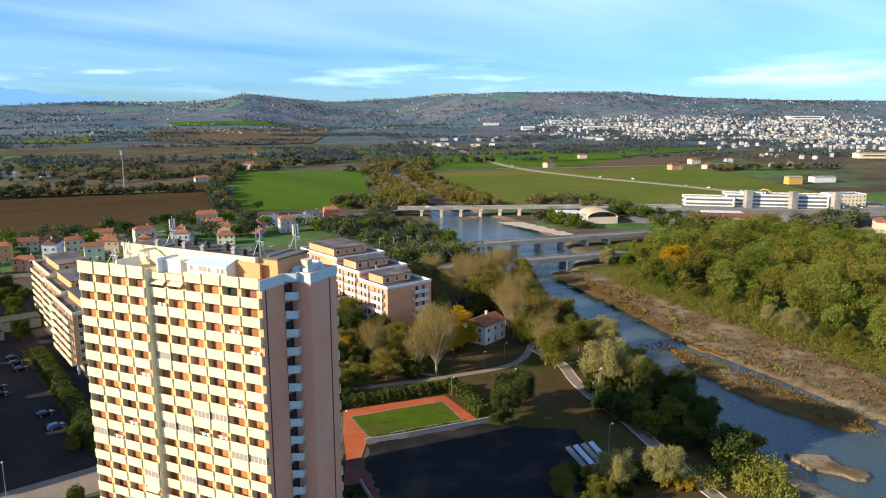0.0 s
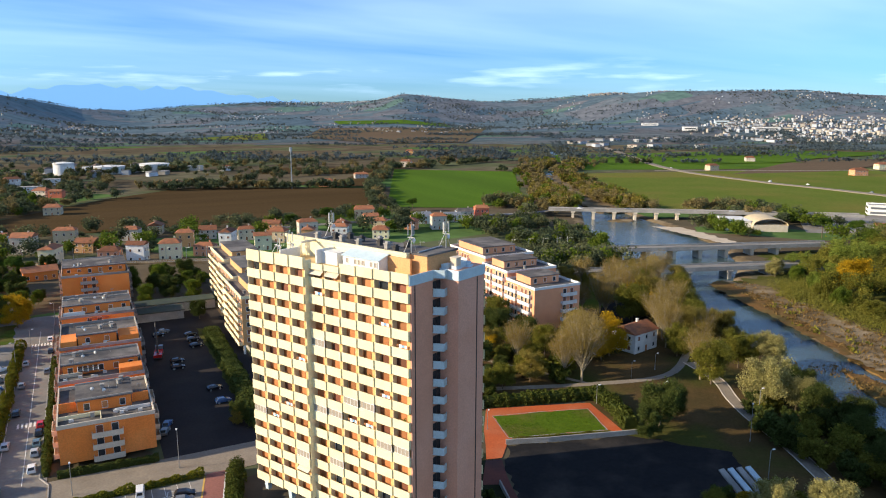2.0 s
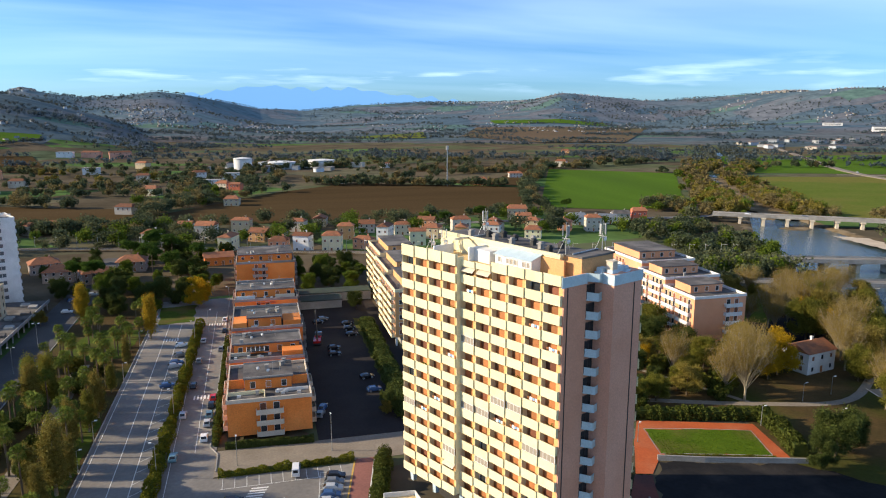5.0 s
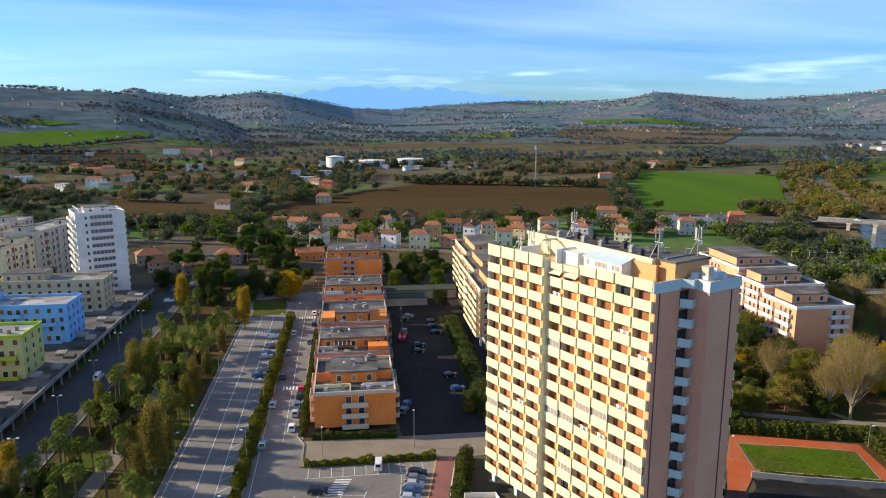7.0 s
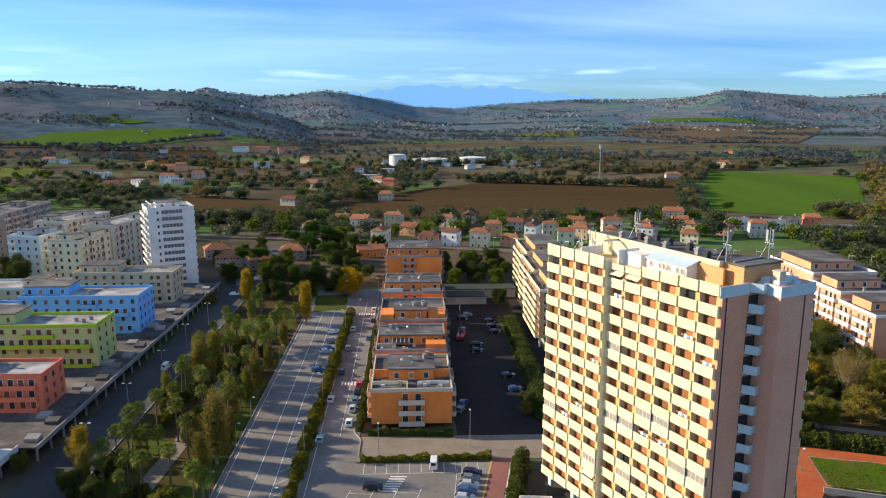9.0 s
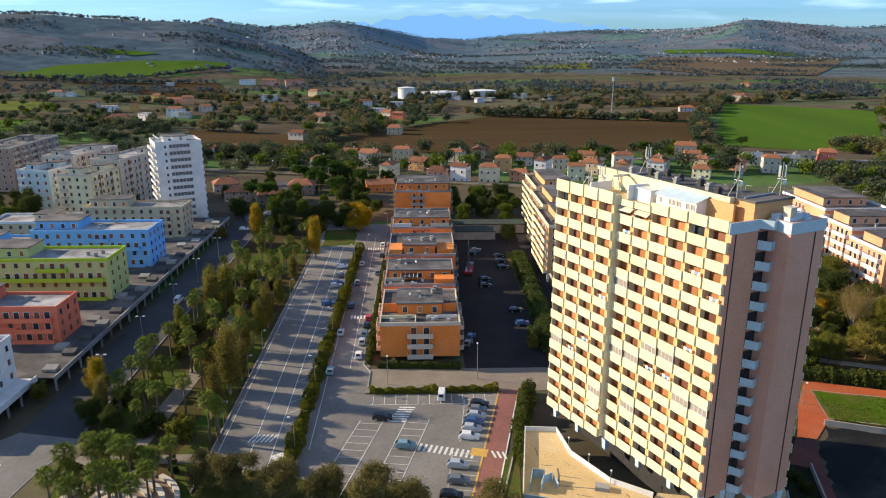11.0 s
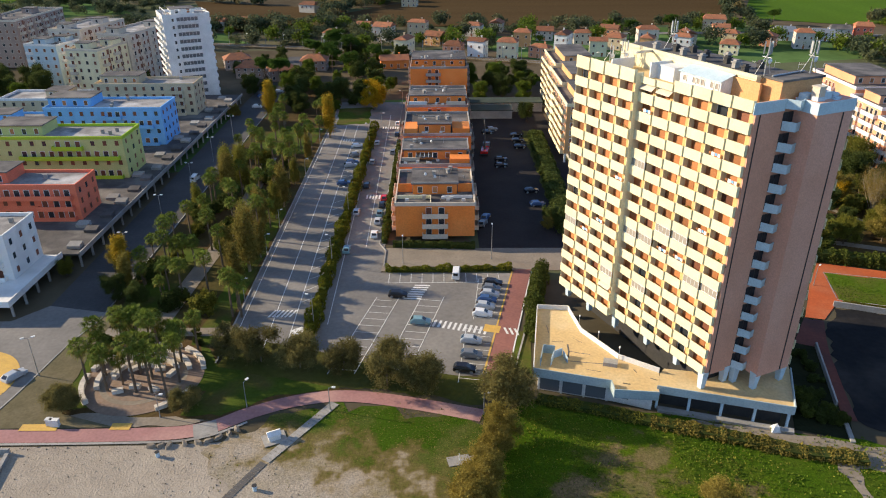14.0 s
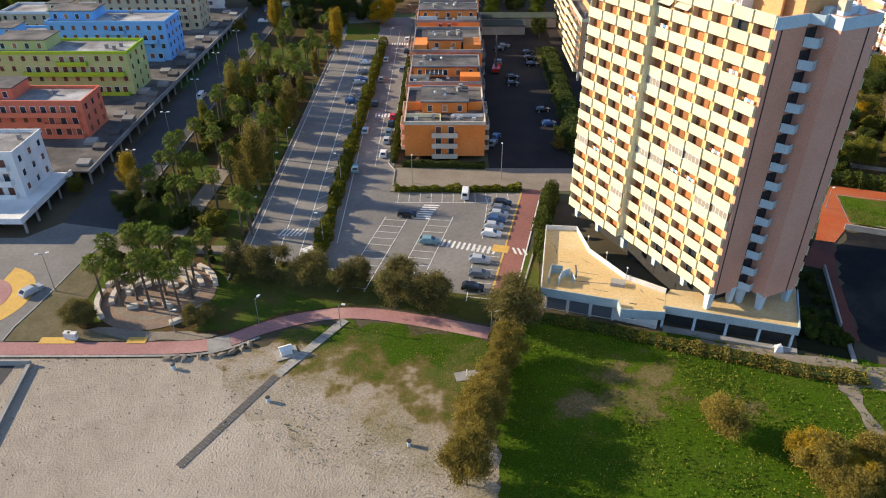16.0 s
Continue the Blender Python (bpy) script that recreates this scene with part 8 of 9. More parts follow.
marks([(-3.6 + 0.35 * k, 135 + 0.95 * k, 3.4, 0.5, -4) for k in range(7)], "white zebra crossing in the car park")
marks([(1.2 + 1.0 * k, 125.2 - 0.3 * k, 0.5, 2.6, -16) for k in range(11)], "white zebra crossing in the car park")
marks([(-32 + 0.85 * k, 129.2, 0.42, 3.0, -20) for k in range(6)], "white zebra crossing on the boulevard")
marks([(-18.2 + 0.9 * k, 193, 0.45, 3.0, 0) for k in range(7)], "white zebra crossing on the side lane")
marks([(-18.2 + 0.9 * k, 262, 0.45, 3.0, 0) for k in range(7)], "white zebra crossing on the side lane")
marks([(-32 + 0.9 * k, 247, 0.45, 3.0, 0) for k in range(6)], "white zebra crossing on the boulevard")
marks([(-9 + 2.45 * k, 144.2, 0.12, 4.4, 0) for k in range(11)] + [(3, 142, 25, 0.14, 0)], "white parking bay lines")
marks([(8.0 + 0.27 * k, 106.6 + 2.3 * k, 5.0, 0.12, -10) for k in range(8)] + [(11.5 + 0.27 * k, 127 + 2.35 * k, 5.0, 0.12, -10) for k in range(8)] + [(6.4, 114.6, 0.12, 18, -6.7), (10.0, 135, 0.12, 17, -6.6)], "white parking bay lines")
bays = []
for x0 in (-14.5, -5.0):
    bays += [(x0 + 0.0, 122, 0.14, 28, -14 + 0), (x0 + 4.8, 122, 0.14, 28, -14), ]
    bays += [(x0 + 2.4 + (k - 5) * 0.62, 122 + (k - 5) * 2.45, 4.8, 0.12, -8) for k in range(11)]
marks(bays, "white parking bay lines")
marks([(-31.6, 190, 0.16, 150, 0.4), (-27.4, 190, 0.16, 150, 0.4), (-20.6, 195, 0.14, 140, 0.4), (-16.0, 220, 0.14, 120, 0.4), (-37.6, 200, 0.14, 160, 0.2)] + [(-25.4, 135 + 5 * k, 4.6, 0.14, 42) for k in range(22)], "white lane and bay lines on the boulevard")
marks([(-25.5, 122.6, 2.6, 2.2, 35)], "white painted island at the lane end")
marks([(18.7, 127.5, 0.25, 40, -12.8)], "white edge line of the cycle path", 0.13)
marks([(14.35, 127.5, 0.35, 40, -12.8)], "ochre edge line of the car park", 0.125, "yellowp")
marks([(12.5, 123, 3.2, 2.6, -14)], "ochre painted crossing end", 0.12, "yellowp")
marks([(15.2, 122.2 + 0.0, 0.45, 2.4, 12), (16.2, 122.0, 0.45, 2.4, 12), (17.2, 121.8, 0.45, 2.4, 12)], "white zebra bars on the cycle path", 0.135)
marks([(-62, 94.6, 6, 1.6, 0), (-49, 94.7, 3.2, 1.6, 0)], "ochre paving patches beside the cycle path", 0.19, "yellowp")
for a, e in (((15, 107), (19.2, 123)), ((19.6, 125), (25, 148))):
    rl = ribbon([a, e], 0.3, 0.3, 0.26)
    solo("kerb", rl, M["concrete"], "pale concrete kerb beside the cycle path", "kerb", kind="structure")
for x in (-23.9, -21.9):
    solo("kerb", ribbon([(x, 116), (x + 1.0, 262)], 0.2, 0.24, 0.2), M["concrete"], "pale concrete kerb of the median", "kerb", kind="structure")
solo("kerb", ribbon([(-38.7, 112), (-38.7, 296)], 0.25, 0.26, 0.2), M["concrete"], "pale concrete kerb of the boulevard", "kerb", kind="structure")
solo("kerb", ribbon([(-10.6, 150), (-10.6, 158), (-12.4, 162), (-12.4, 296)], 0.25, 0.26, 0.2), M["concrete"], "pale concrete kerb along the blocks", "kerb", kind="structure")
solo("kerb", ribbon([(-66.2, 128), (-66.2, 300)], 0.25, 0.24, 0.2), M["concrete"], "pale concrete kerb of the park", "kerb", kind="structure")


# ---- lamps ----
def lamp_post(x, y, h, heads, rz, label):
    t = thing("street_lamp", pose(x, y, 0.05, 0, 0, rz), label, "street lamp", "street lamps")
    part("pole", Geo().tube((0, 0, 0), (0, 0, h), 0.09, 0.055, 8).tube((0, 0, 0), (0, 0, 0.5), 0.14, 0.12, 8), M["metal"], t)
    for s in ((-1, 1) if heads == 2 else (1,)):
        part("arm", Geo().tube((0, 0, h - 0.05), (0.7 * s, 0, h + 0.15), 0.035, 0.03, 5), M["metal"], t)
        part("lamp_head", Geo().box(-0.3, -0.17, 0, 0.3, 0.17, 0.16).box(-0.22, -0.12, -0.05, 0.22, 0.12, 0), M["lamp"], t, "pale lamp head", pose(0.85 * s, 0, h + 0.1))


for x, y, h, n, rz in ((-69, 108.5, 8, 2, 20), (-70, 175, 8, 2, 0), (-70, 152, 8, 2, 0), (-70, 200, 8, 2, 0), (-71, 225, 8, 2, 0), (-71, 250, 8, 2, 0), (14.5, 153.5, 8.5, 1, 90), (-6.2, 151.5, 6.5, 1, 90), (-22.4, 123, 8, 1, 180), (-22.4, 150, 8, 1, 180),
                       (-22, 180, 8, 1, 180), (-21.7, 210, 8, 1, 180), (-21.5, 240, 8, 1, 180), (-38.9, 212, 5, 1, 0), (-38.9, 172, 5, 1, 0), (-39, 157, 5, 1, 0), (-39, 135, 5, 1, 0), (-39, 243, 5, 1, 0), (-30, 99.5, 5, 1, 60), (-43.5, 97, 4.5, 1, 0), (-16, 98.5, 4.5, 1, 0),
                       (9.3, 97.2, 4.2, 1, 0), (-12, 286, 8, 1, 180), (-18, 253, 8, 1, 0), (130, 128, 8, 1, 0), (146, 112, 9, 1, 0), (136, 106, 9, 1, 40), (122, 90, 8, 1, 0), (118, 140, 5, 1, 0), (139, 150, 5, 1, 0), (150, 152, 5, 1, 0)):
    lamp_post(x, y, h, n, rz, "slim grey street lamp" + (" with two heads" if n == 2 else " with one pale head"))

# ---- the round seating plaza ----
sheet("plaza", circle(-50, 107.5, 10.2, 40), 0.15, M["stonepave"], "round brown paved plaza with benches", "plaza", 0.08)
sheet("plaza", circle(-50, 107.5, 7.4, 40), 0.17, M["pave"], "pale ring of the round plaza", "plaza")
sheet("plaza", circle(-50, 107.5, 6.4, 40), 0.19, M["stonepave"], "inner brown paving of the round plaza", "plaza")


def arc_wall(cx0, cy0, r, w, h, a0, a1):
    """A curved wall in one closed piece."""
    n = max(2, int((a1 - a0) / 6))
    t = [radians(a0 + (a1 - a0) * k / n) for k in range(n + 1)]
    ring = [(cx0 + (r + w) * math.cos(q), cy0 + (r + w) * math.sin(q)) for q in t] + [(cx0 + r * math.cos(q), cy0 + r * math.sin(q)) for q in t[::-1]]
    return Geo().prism(ring, 0.14, 0.14 + h)


for r, spans in ((9.6, ((15, 62), (70, 118), (126, 168), (176, 225), (300, 340))), (7.2, ((20, 80), (95, 150), (165, 205))), (5.2, ((30, 100), (118, 175))), (3.2, ((60, 150),))):
    for a0, a1 in spans:
        solo("curved_bench", arc_wall(-50, 107.5, r, 0.9, 0.75, a0, a1), M["stone"], "curved pale stone bench in the plaza", "bench", "curved benches")
for k, (x, y, rz) in enumerate(((-53, 103.5, 20), (-47, 104, -30), (-55, 108, 80), (-45.5, 108.5, 70), (-50.5, 104.8, 0), (-48, 110, 10), (-52, 112, 30))):
    solo("stone_block", Geo().box(-0.9, -0.45, 0, 0.9, 0.45, 0.7), M["stone"], "pale stone block seat", "bench", "stone seats", m=pose(x, y, 0.19, 0, 0, rz))

# ---- beach: boardwalk, huts, bins ----
bw = thing("boardwalk", pose(0, 0, 0), "grey wooden boardwalk over the sand, paved near the path", "boardwalk")
a, e = Vector((-33.6, 69)), Vector((-24.2, 86.6))
d = (e - a)
n = int(d.length / 0.6)
yaw = math.degrees(math.atan2(d.y, d.x))
plank = Geo().box(-0.27, -0.62, 0, 0.27, 0.62, 0.06).mesh("plank", M["wood"])
for k in range(n):
    p = a + d * (k / n)
    part("plank", plank, None, bw, m=pose(p.x, p.y, 0.07, 0, 0, yaw))
a, e = Vector((-24.0, 87)), Vector((-15.2, 100.6))
d = (e - a)
n = int(d.length / 0.75)
slab = Geo().box(-0.35, -0.8, 0, 0.35, 0.8, 0.08).mesh("slab", M["concrete"])
for k in range(n):
    p = a + d * (k / n)
    part("slab", slab, None, bw, "pale concrete slab" if k == 0 else "", pose(p.x, p.y, 0.09, 0, 0, math.degrees(math.atan2(d.y, d.x))))
hut = thing("small_hut", pose(-23.8, 91.6, 0.1, 0, 0, 25), "tiny white hut with a pitched roof on a slab", "hut")
part("base", Geo().box(-1.8, -1.4, 0, 1.8, 1.4, 0.12), M["concrete"], hut)
part("wall", Geo().box(-0.9, -0.6, 0.12, 0.9, 0.6, 1.1), M["white"], hut)
part("roof", Geo().roof(-0.9, -0.6, 0.9, 0.6, 1.1, 0.45, over=0.15), M["white"], hut)
for x, y in ((-40.7, 87.9), (-24.4, 80.9), (-3.2, 72.6)):
    b = thing("litter_bin", pose(x, y, 0.05), "small pale blue litter bin on the sand", "bin", "litter bins")
    part("barrel", Geo().tube((0, 0, 0), (0, 0, 0.85), 0.3, 0.34, 12), M["paleblue"], b)
    part("rim", Geo().tube((0, 0, 0.85), (0, 0, 0.92), 0.37, 0.37, 12), M["dark"], b, "dark rim")
slabp = thing("concrete_platform", pose(5.6, 86.6, 0.08, 0, 0, 12), "pale concrete platform with a small shower post", "platform")
part("slab", Geo().box(-2.4, -1.0, 0, 1.0, 1.0, 0.1).box(1.0, -0.4, 0, 3.4, 0.5, 0.08), M["concrete"], slabp)
part("post", Geo().tube((-0.6, 0, 0.1), (-0.6, 0, 1.3), 0.07), M["white"], slabp)
for k, (x, y) in enumerate(((-42.5, 90.0), (-41, 90.2), (-39.8, 90.1), (-37.5, 90.6), (-35.5, 90.8), (-34, 91.2), (-32.6, 92.0), (-31.2, 92.8), (-30.2, 93.8))):
    g = Geo()
    rr = random.Random(k)
    ring = [(rr.uniform(0.7, 1.0) * math.cos(t), 0.5 * rr.uniform(0.7, 1.0) * math.sin(t)) for t in np.linspace(0, 5.4, 8)]
    g.solid([(x_, y_, 0) for x_, y_ in ring], [(x_ * 0.7, y_ * 0.7, 0.4 + 0.2 * rr.random()) for x_, y_ in ring])
    solo("boulder", g, M["pave"], "pale boulder along the beach path", "rock", "boulders", m=pose(x, y, 0.05, 0, 0, k * 40))
for x, y, w in ((-60.5, 95.2, 0.5), (-59.6, 95.0, 0.7)):
    solo("utility_cabinet", Geo().box(-w, -0.35, 0, w, 0.35, 1.25).box(-w - 0.05, -0.4, 1.25, w + 0.05, 0.4, 1.33), M["white"], "white utility cabinet beside the path", "cabinet", "utility cabinets", m=pose(x, y, 0.14))
wall_g = Geo().box(-70, 88.6, 0, -63.5, 89.0, 1.0).prism([(-64, 88.8), (-63.4, 88.8), (-60.5, 70), (-61.2, 70)], 0, 0.6)
solo("beach_wall", wall_g, M["concrete"], "low concrete wall at the beach ramp", "wall", kind="structure")
solo("rubble_sack", Geo().solid([(-0.7, -0.6, 0), (0.7, -0.6, 0), (0.8, 0.6, 0), (-0.7, 0.6, 0)], [(-0.4, -0.4, 1.0), (0.5, -0.3, 0.9), (0.4, 0.4, 1.1), (-0.5, 0.3, 0.9)]), M["white"], "bulging white builder's sack", "sack", m=pose(55.2, 92.6, 0.1))
solo("yard_wall", ribbon([(83.8, 130.8), (93.4, 127.3), (115, 121)], 0.35, 1.3, 1.3), M["concrete"], "low pale wall of the red court", "wall", kind="structure")
# concrete grey in place of white puts the shade into this wall's colour
solo("path_wall", ribbon([(73.0, 116.0), (67.9, 98.4)], 0.28, 1.1, 1.1), M["concrete"], "low pale wall beside the red path", "wall", kind="structure")
solo("path_kerb", ribbon([(67.6, 95.2), (66.1, 89.6)], 0.7, 0.35, 0.35), M["concrete"], "worn concrete kerb at the path's end", "kerb", kind="structure")
# dark sheet standing in for the tower's shade on the ground
sheet("shaded_ground", [(58.5, 92.8), (66.4, 90.2), (69, 96), (74, 114), (80, 128), (76, 130), (65.5, 112), (62, 103)], 0.09, M["shadesoil"], "ground beside the tower coloured dark for its shade", "ground")
# path and forecourt use the shade-darkened red
solo("red_path", ribbon([(68.5, 94.8), (70.3, 102), (73.6, 114), (75.6, 119.5), (78.2, 125.4)], 2.0, 0.14), M["shadered"], "red path beside the tower, darkened in colour for shade", "path", kind="structure")
sheet("red_forecourt", [(69.6, 117.4), (73.4, 115.6), (77.5, 125), (75.8, 126.4)], 0.12, M["shadered"], "red paving by the tower's rear, darkened in colour for shade", "paving")
hedge([(86.6, 132.2), (95.3, 129.3), (110, 124.9)], 0.8, 0.5, L["olive"], "low yellowish hedge behind the court wall", 31, 90, 0.14, 0.1)
lamp_post(84.0, 139.6, 4.6, 1, 40, "slim grey court lamp with one pale head")
bushes(16, (61.5, 94, 67, 103), ["dark", "dark", "hedge"], (0.35, 0.7), "in the tower's shade", 17)
bushes(8, (66.5, 105, 69.5, 115), ["dark"], (0.3, 0.55), "in the tower's shade", 18)
for k in range(4):
    x0, y0, x1, y1 = 111.0 + 2.0 * k, 83.4 - 0.4 * k, 118.6 + 2.0 * k, 99.0 - 0.6 * k
    d = Vector((x1 - x0, y1 - y0)).normalized() * 0.55
    ring = [(x0 + d.y, y0 - d.x), (x1 + d.y, y1 - d.x), (x1 - d.y, y1 + d.x), (x0 - d.y, y0 + d.x)]
    solo("row_cover", Geo().solid([(*q, 0.1) for q in ring], [((q[0] - x0) * 1.0 + x0, q[1], 0.75 if i in (0, 1) else 0.45) for i, q in enumerate(ring)]), M["paleblue"] if k % 2 else M["concrete"], "pale blue-grey sheeting over a long low row", "cover", "covered rows")
# crane lorry in the yard
cr = thing("crane_truck", pose(18, 232, 0.08, 0, 0, 80), "red crane truck with a long folded boom", "truck")
part("chassis", Geo().box(-4, -1.2, 0.5, 4, 1.2, 1.0), M["dark"], cr)
part("cab", Geo().solid([(2.2, -1.2, 1.0), (4.2, -1.2, 1.0), (4.2, 1.2, 1.0), (2.2, 1.2, 1.0)], [(2.2, -1.1, 2.8), (3.8, -1.1, 2.8), (3.8, 1.1, 2.8), (2.2, 1.1, 2.8)]), PAINT["grey"], cr, "grey cab")
# dark paint on the boom carries the shadow it stands in
part("boom", Geo().tube((-2, 0, 1.4), (7, 1.2, 9.5), 0.32, 0.2, 6), M["dark"], cr, "boom coloured dark for the yard's shade")
part("bed", Geo().box(-4, -1.2, 1.0, 2.0, 1.2, 1.8), PAINT["red"], cr, "red truck bed")
for wx in (-2.8, -1.6, 2.8):
    for wy in (-1.1, 1.1):
        part("wheel", Geo().tube((wx, wy - 0.15, 0.5), (wx, wy + 0.15, 0.5), 0.5, 0.5, 12), M["rubber"], cr)


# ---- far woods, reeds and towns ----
def far_trees(name, spots, leafmat, label, seed, blades=34, h=(5, 9)):
    """Far trees as ONE mesh: every tree is a loose heap of blades."""
    rs = np.random.RandomState(seed)
    C, S = [], []
    Z = land(np.array([s[0] for s in spots]), np.array([s[1] for s in spots]))
    for (x, y), z in zip(spots, Z):
        hh = rs.uniform(*h)
        r = hh * rs.uniform(0.33, 0.5)
        blobs = [(x + rs.normal() * r * 0.4, y + rs.normal() * r * 0.4, z + hh * (0.4 + 0.25 * rs.rand()), r * (0.6 + 0.3 * rs.rand()), 1.0) for _ in range(6)]
        p = blob_points(rs, blobs, blades, 0.3)
        C.append(p)
        S.append(np.full(blades, hh * (0.042 if blades > 300 else 0.08 if blades > 100 else 0.12)) * (0.6 + 0.8 * rs.rand(blades)))
    me = cards(name, np.concatenate(C), np.concatenate(S), leafmat, rs)
    return solo(name, me, None, label, "trees", kind="stuff")


rs = np.random.RandomState(77)
groups = {"olive": [], "dark": [], "green": [], "dry": [], "woody": []}


def scatter(n, box, kinds, line=None, jitter=4):
    for _ in range(n):
        if line:
            t = rs.rand() * (len(line) - 1)
            k = int(t)
            f_ = t - k
            x = line[k][0] * (1 - f_) + line[k + 1][0] * f_ + rs.normal() * jitter
            y = line[k][1] * (1 - f_) + line[k + 1][1] * f_ + rs.normal() * jitter
        else:
            x, y = rs.uniform(box[0], box[2]), rs.uniform(box[1], box[3])
        groups[rs.choice(kinds)].append((x, y))


# gallery woods on both banks of the upper river
up_river = [(p[0], p[1], p[2]) for p in RL if p[1] > 440]
for s in (-1, 1):
    ln = [(p[0] + s * (p[2] + 16) * 0.85, p[1] - s * (p[2] + 16) * 0.5) for p in up_river]
    scatter(460, None, ["woody", "dry", "dry", "green", "woody"], ln[:26], 9)
    scatter(160, None, ["olive", "dark", "dry"], ln[20:], 18)
scatter(130, (225, 300, 285, 420), ["olive", "green", "dark"])
scatter(60, (300, 440, 345, 520), ["olive", "dry", "green"])
scatter(46, (428, 345, 470, 420), ["olive", "dry", "dry"])
scatter(60, (200, 270, 245, 300), ["olive", "green"])
scatter(36, (405, 236, 450, 270), ["olive", "green", "dark", "dry"])
scatter(16, (366, 300, 378, 345), ["olive", "green"])
scatter(12, (432, 300, 462, 330), ["dark", "green"])
scatter(40, (470, 190, 560, 225), ["olive", "dark", "dry"])
# tree lines and copses on the plain
for a, b, n in (((388, 910), (640, 1000), 60), ((210, 505), (270, 690), 50), ((270, 690), (392, 915), 60), ((60, 770), (260, 700), 90), ((90, 790), (420, 930), 60), ((-80, 560), (20, 705), 50), ((-20, 980), (140, 1010), 60), ((520, 800), (420, 930), 40),
                ((700, 1300), (1300, 1000), 120), ((780, 980), (1150, 900), 90), ((900, 520), (1100, 420), 60), ((720, 860), (900, 800), 40), ((300, 1100), (760, 1200), 110), ((-200, 500), (-60, 480), 90)):
    scatter(n, None, ["olive", "dark", "dark", "dry"], [a, b], 6)
for box, n, kinds in (((-345, 555, -215, 690), 120, ["dark", "dark", "olive"]), ((-210, 690, -110, 800), 46, ["dark", "dark", "olive", "dry"]), ((-120, 425, -30, 490), 40, ["dark", "green", "olive"]), ((-100, 540, -30, 720), 85, ["dark", "dark", "green", "dry"]),
                      ((-260, 760, -90, 1000), 85, ["dark", "dry", "olive", "woody"]), ((-90, 740, 30, 960), 130, ["dark", "olive", "dark", "dry"]), ((-40, 1030, 330, 1250), 240, ["dark", "olive", "dark", "dry"]), ((-420, 640, -240, 860), 50, ["dark", "olive", "green"]),
                      ((-700, 480, -360, 1200), 130, ["dark", "olive", "dark"]), ((-260, 1000, 60, 1400), 120, ["dark", "dark", "olive"]), ((440, 60, 640, 190), 120, ["olive", "green"]), ((-150, 415, 230, 470), 60, ["dark", "green", "olive"]),
                      ((430, 330, 480, 380), 20, ["dark", "green"]), ((150, 265, 235, 300), 60, ["olive", "dark"]), ((-60, 470, 200, 505), 60, ["dark", "olive", "green"]), ((-170, 480, -90, 500), 24, ["dark", "olive"]), ((100, 880, 480, 1020), 60, ["dry", "olive", "dark"]),
                      ((1050, 830, 1300, 1000), 90, ["dark", "dark", "olive"]), ((1150, 560, 1600, 760), 90, ["dark", "olive", "green"])):
    scatter(n, box, kinds)
for a, b, n in (((-206, 650), (-137, 618), 20), ((-78, 600), (-78, 520), 24), ((-590, 1245), (-352, 1285), 70), ((-354, 1046), (-237, 962), 30), ((-700, 1240), (-480, 1330), 80), ((-480, 1340), (-380, 1470), 60), ((-640, 1015), (-480, 965), 24),
                ((-430, 980), (-300, 900), 26), ((-345, 690), (-220, 640), 40), ((569, 1216), (772, 1240), 40), ((511, 1012), (646, 1040), 40), ((709, 1700), (915, 1650), 40), ((174, 925), (315, 860), 24), ((900, 920), (1318, 1040), 30), ((1000, 757), (1221, 690), 26)):
    scatter(n, None, ["dark", "olive", "dark", "dry"], [a, b], 3)
for k in range(60):
    a0, r0 = radians(rs.uniform(-70, -47)), rs.uniform(1900, 3400)
    scatter(int(rs.uniform(10, 34)), None, ["dark", "olive"], [(-r0 * math.sin(a0 + q), r0 * math.cos(a0 + q)) for q in (0, 0.02, 0.04)], 16)
# hedgerows and shelter belts run across the view, thicker with distance
for k in range(250):
    a0, r0 = rs.uniform(-72, 30), 1150 + 3100 * rs.rand() ** 0.9
    span = rs.uniform(2, 9)
    ln = [(-r0 * (1 + 0.03 * q * rs.normal()) * math.sin(radians(a0 + span * q)), r0 * (1 + 0.02 * q) * math.cos(radians(a0 + span * q))) for q in (0, 0.33, 0.66, 1)]
    if -68 < a0 < -44 and r0 < 1500:
        continue
    scatter(int(span * r0 / 190), None, [["dark"], ["dark", "olive"], ["olive", "dry"]][k % 3], ln, r0 * 0.012)


def clear(p):
    x, y = p
    if -190 < x < -84 and 512 < y < 606 + 0.2 * (-84 - x):
        return False
    if 236 < x < 500 and 512 < y < 900 and abs((x - 223) / (y - 536 + 1e-6)) < 5 and (y - 536) < 2.23 * (x - 223) + 8 and (y > 511 - (x - 341) * 0.08) and (x - 341) < 0.61 * (y - 511):
        return False
    if -70 < x < 262 and 506 < y < 690 and y < 560 + 1.5 * (x + 75) and x < 204 + 0.36 * (y - 505) - 6:
        return False
    return True


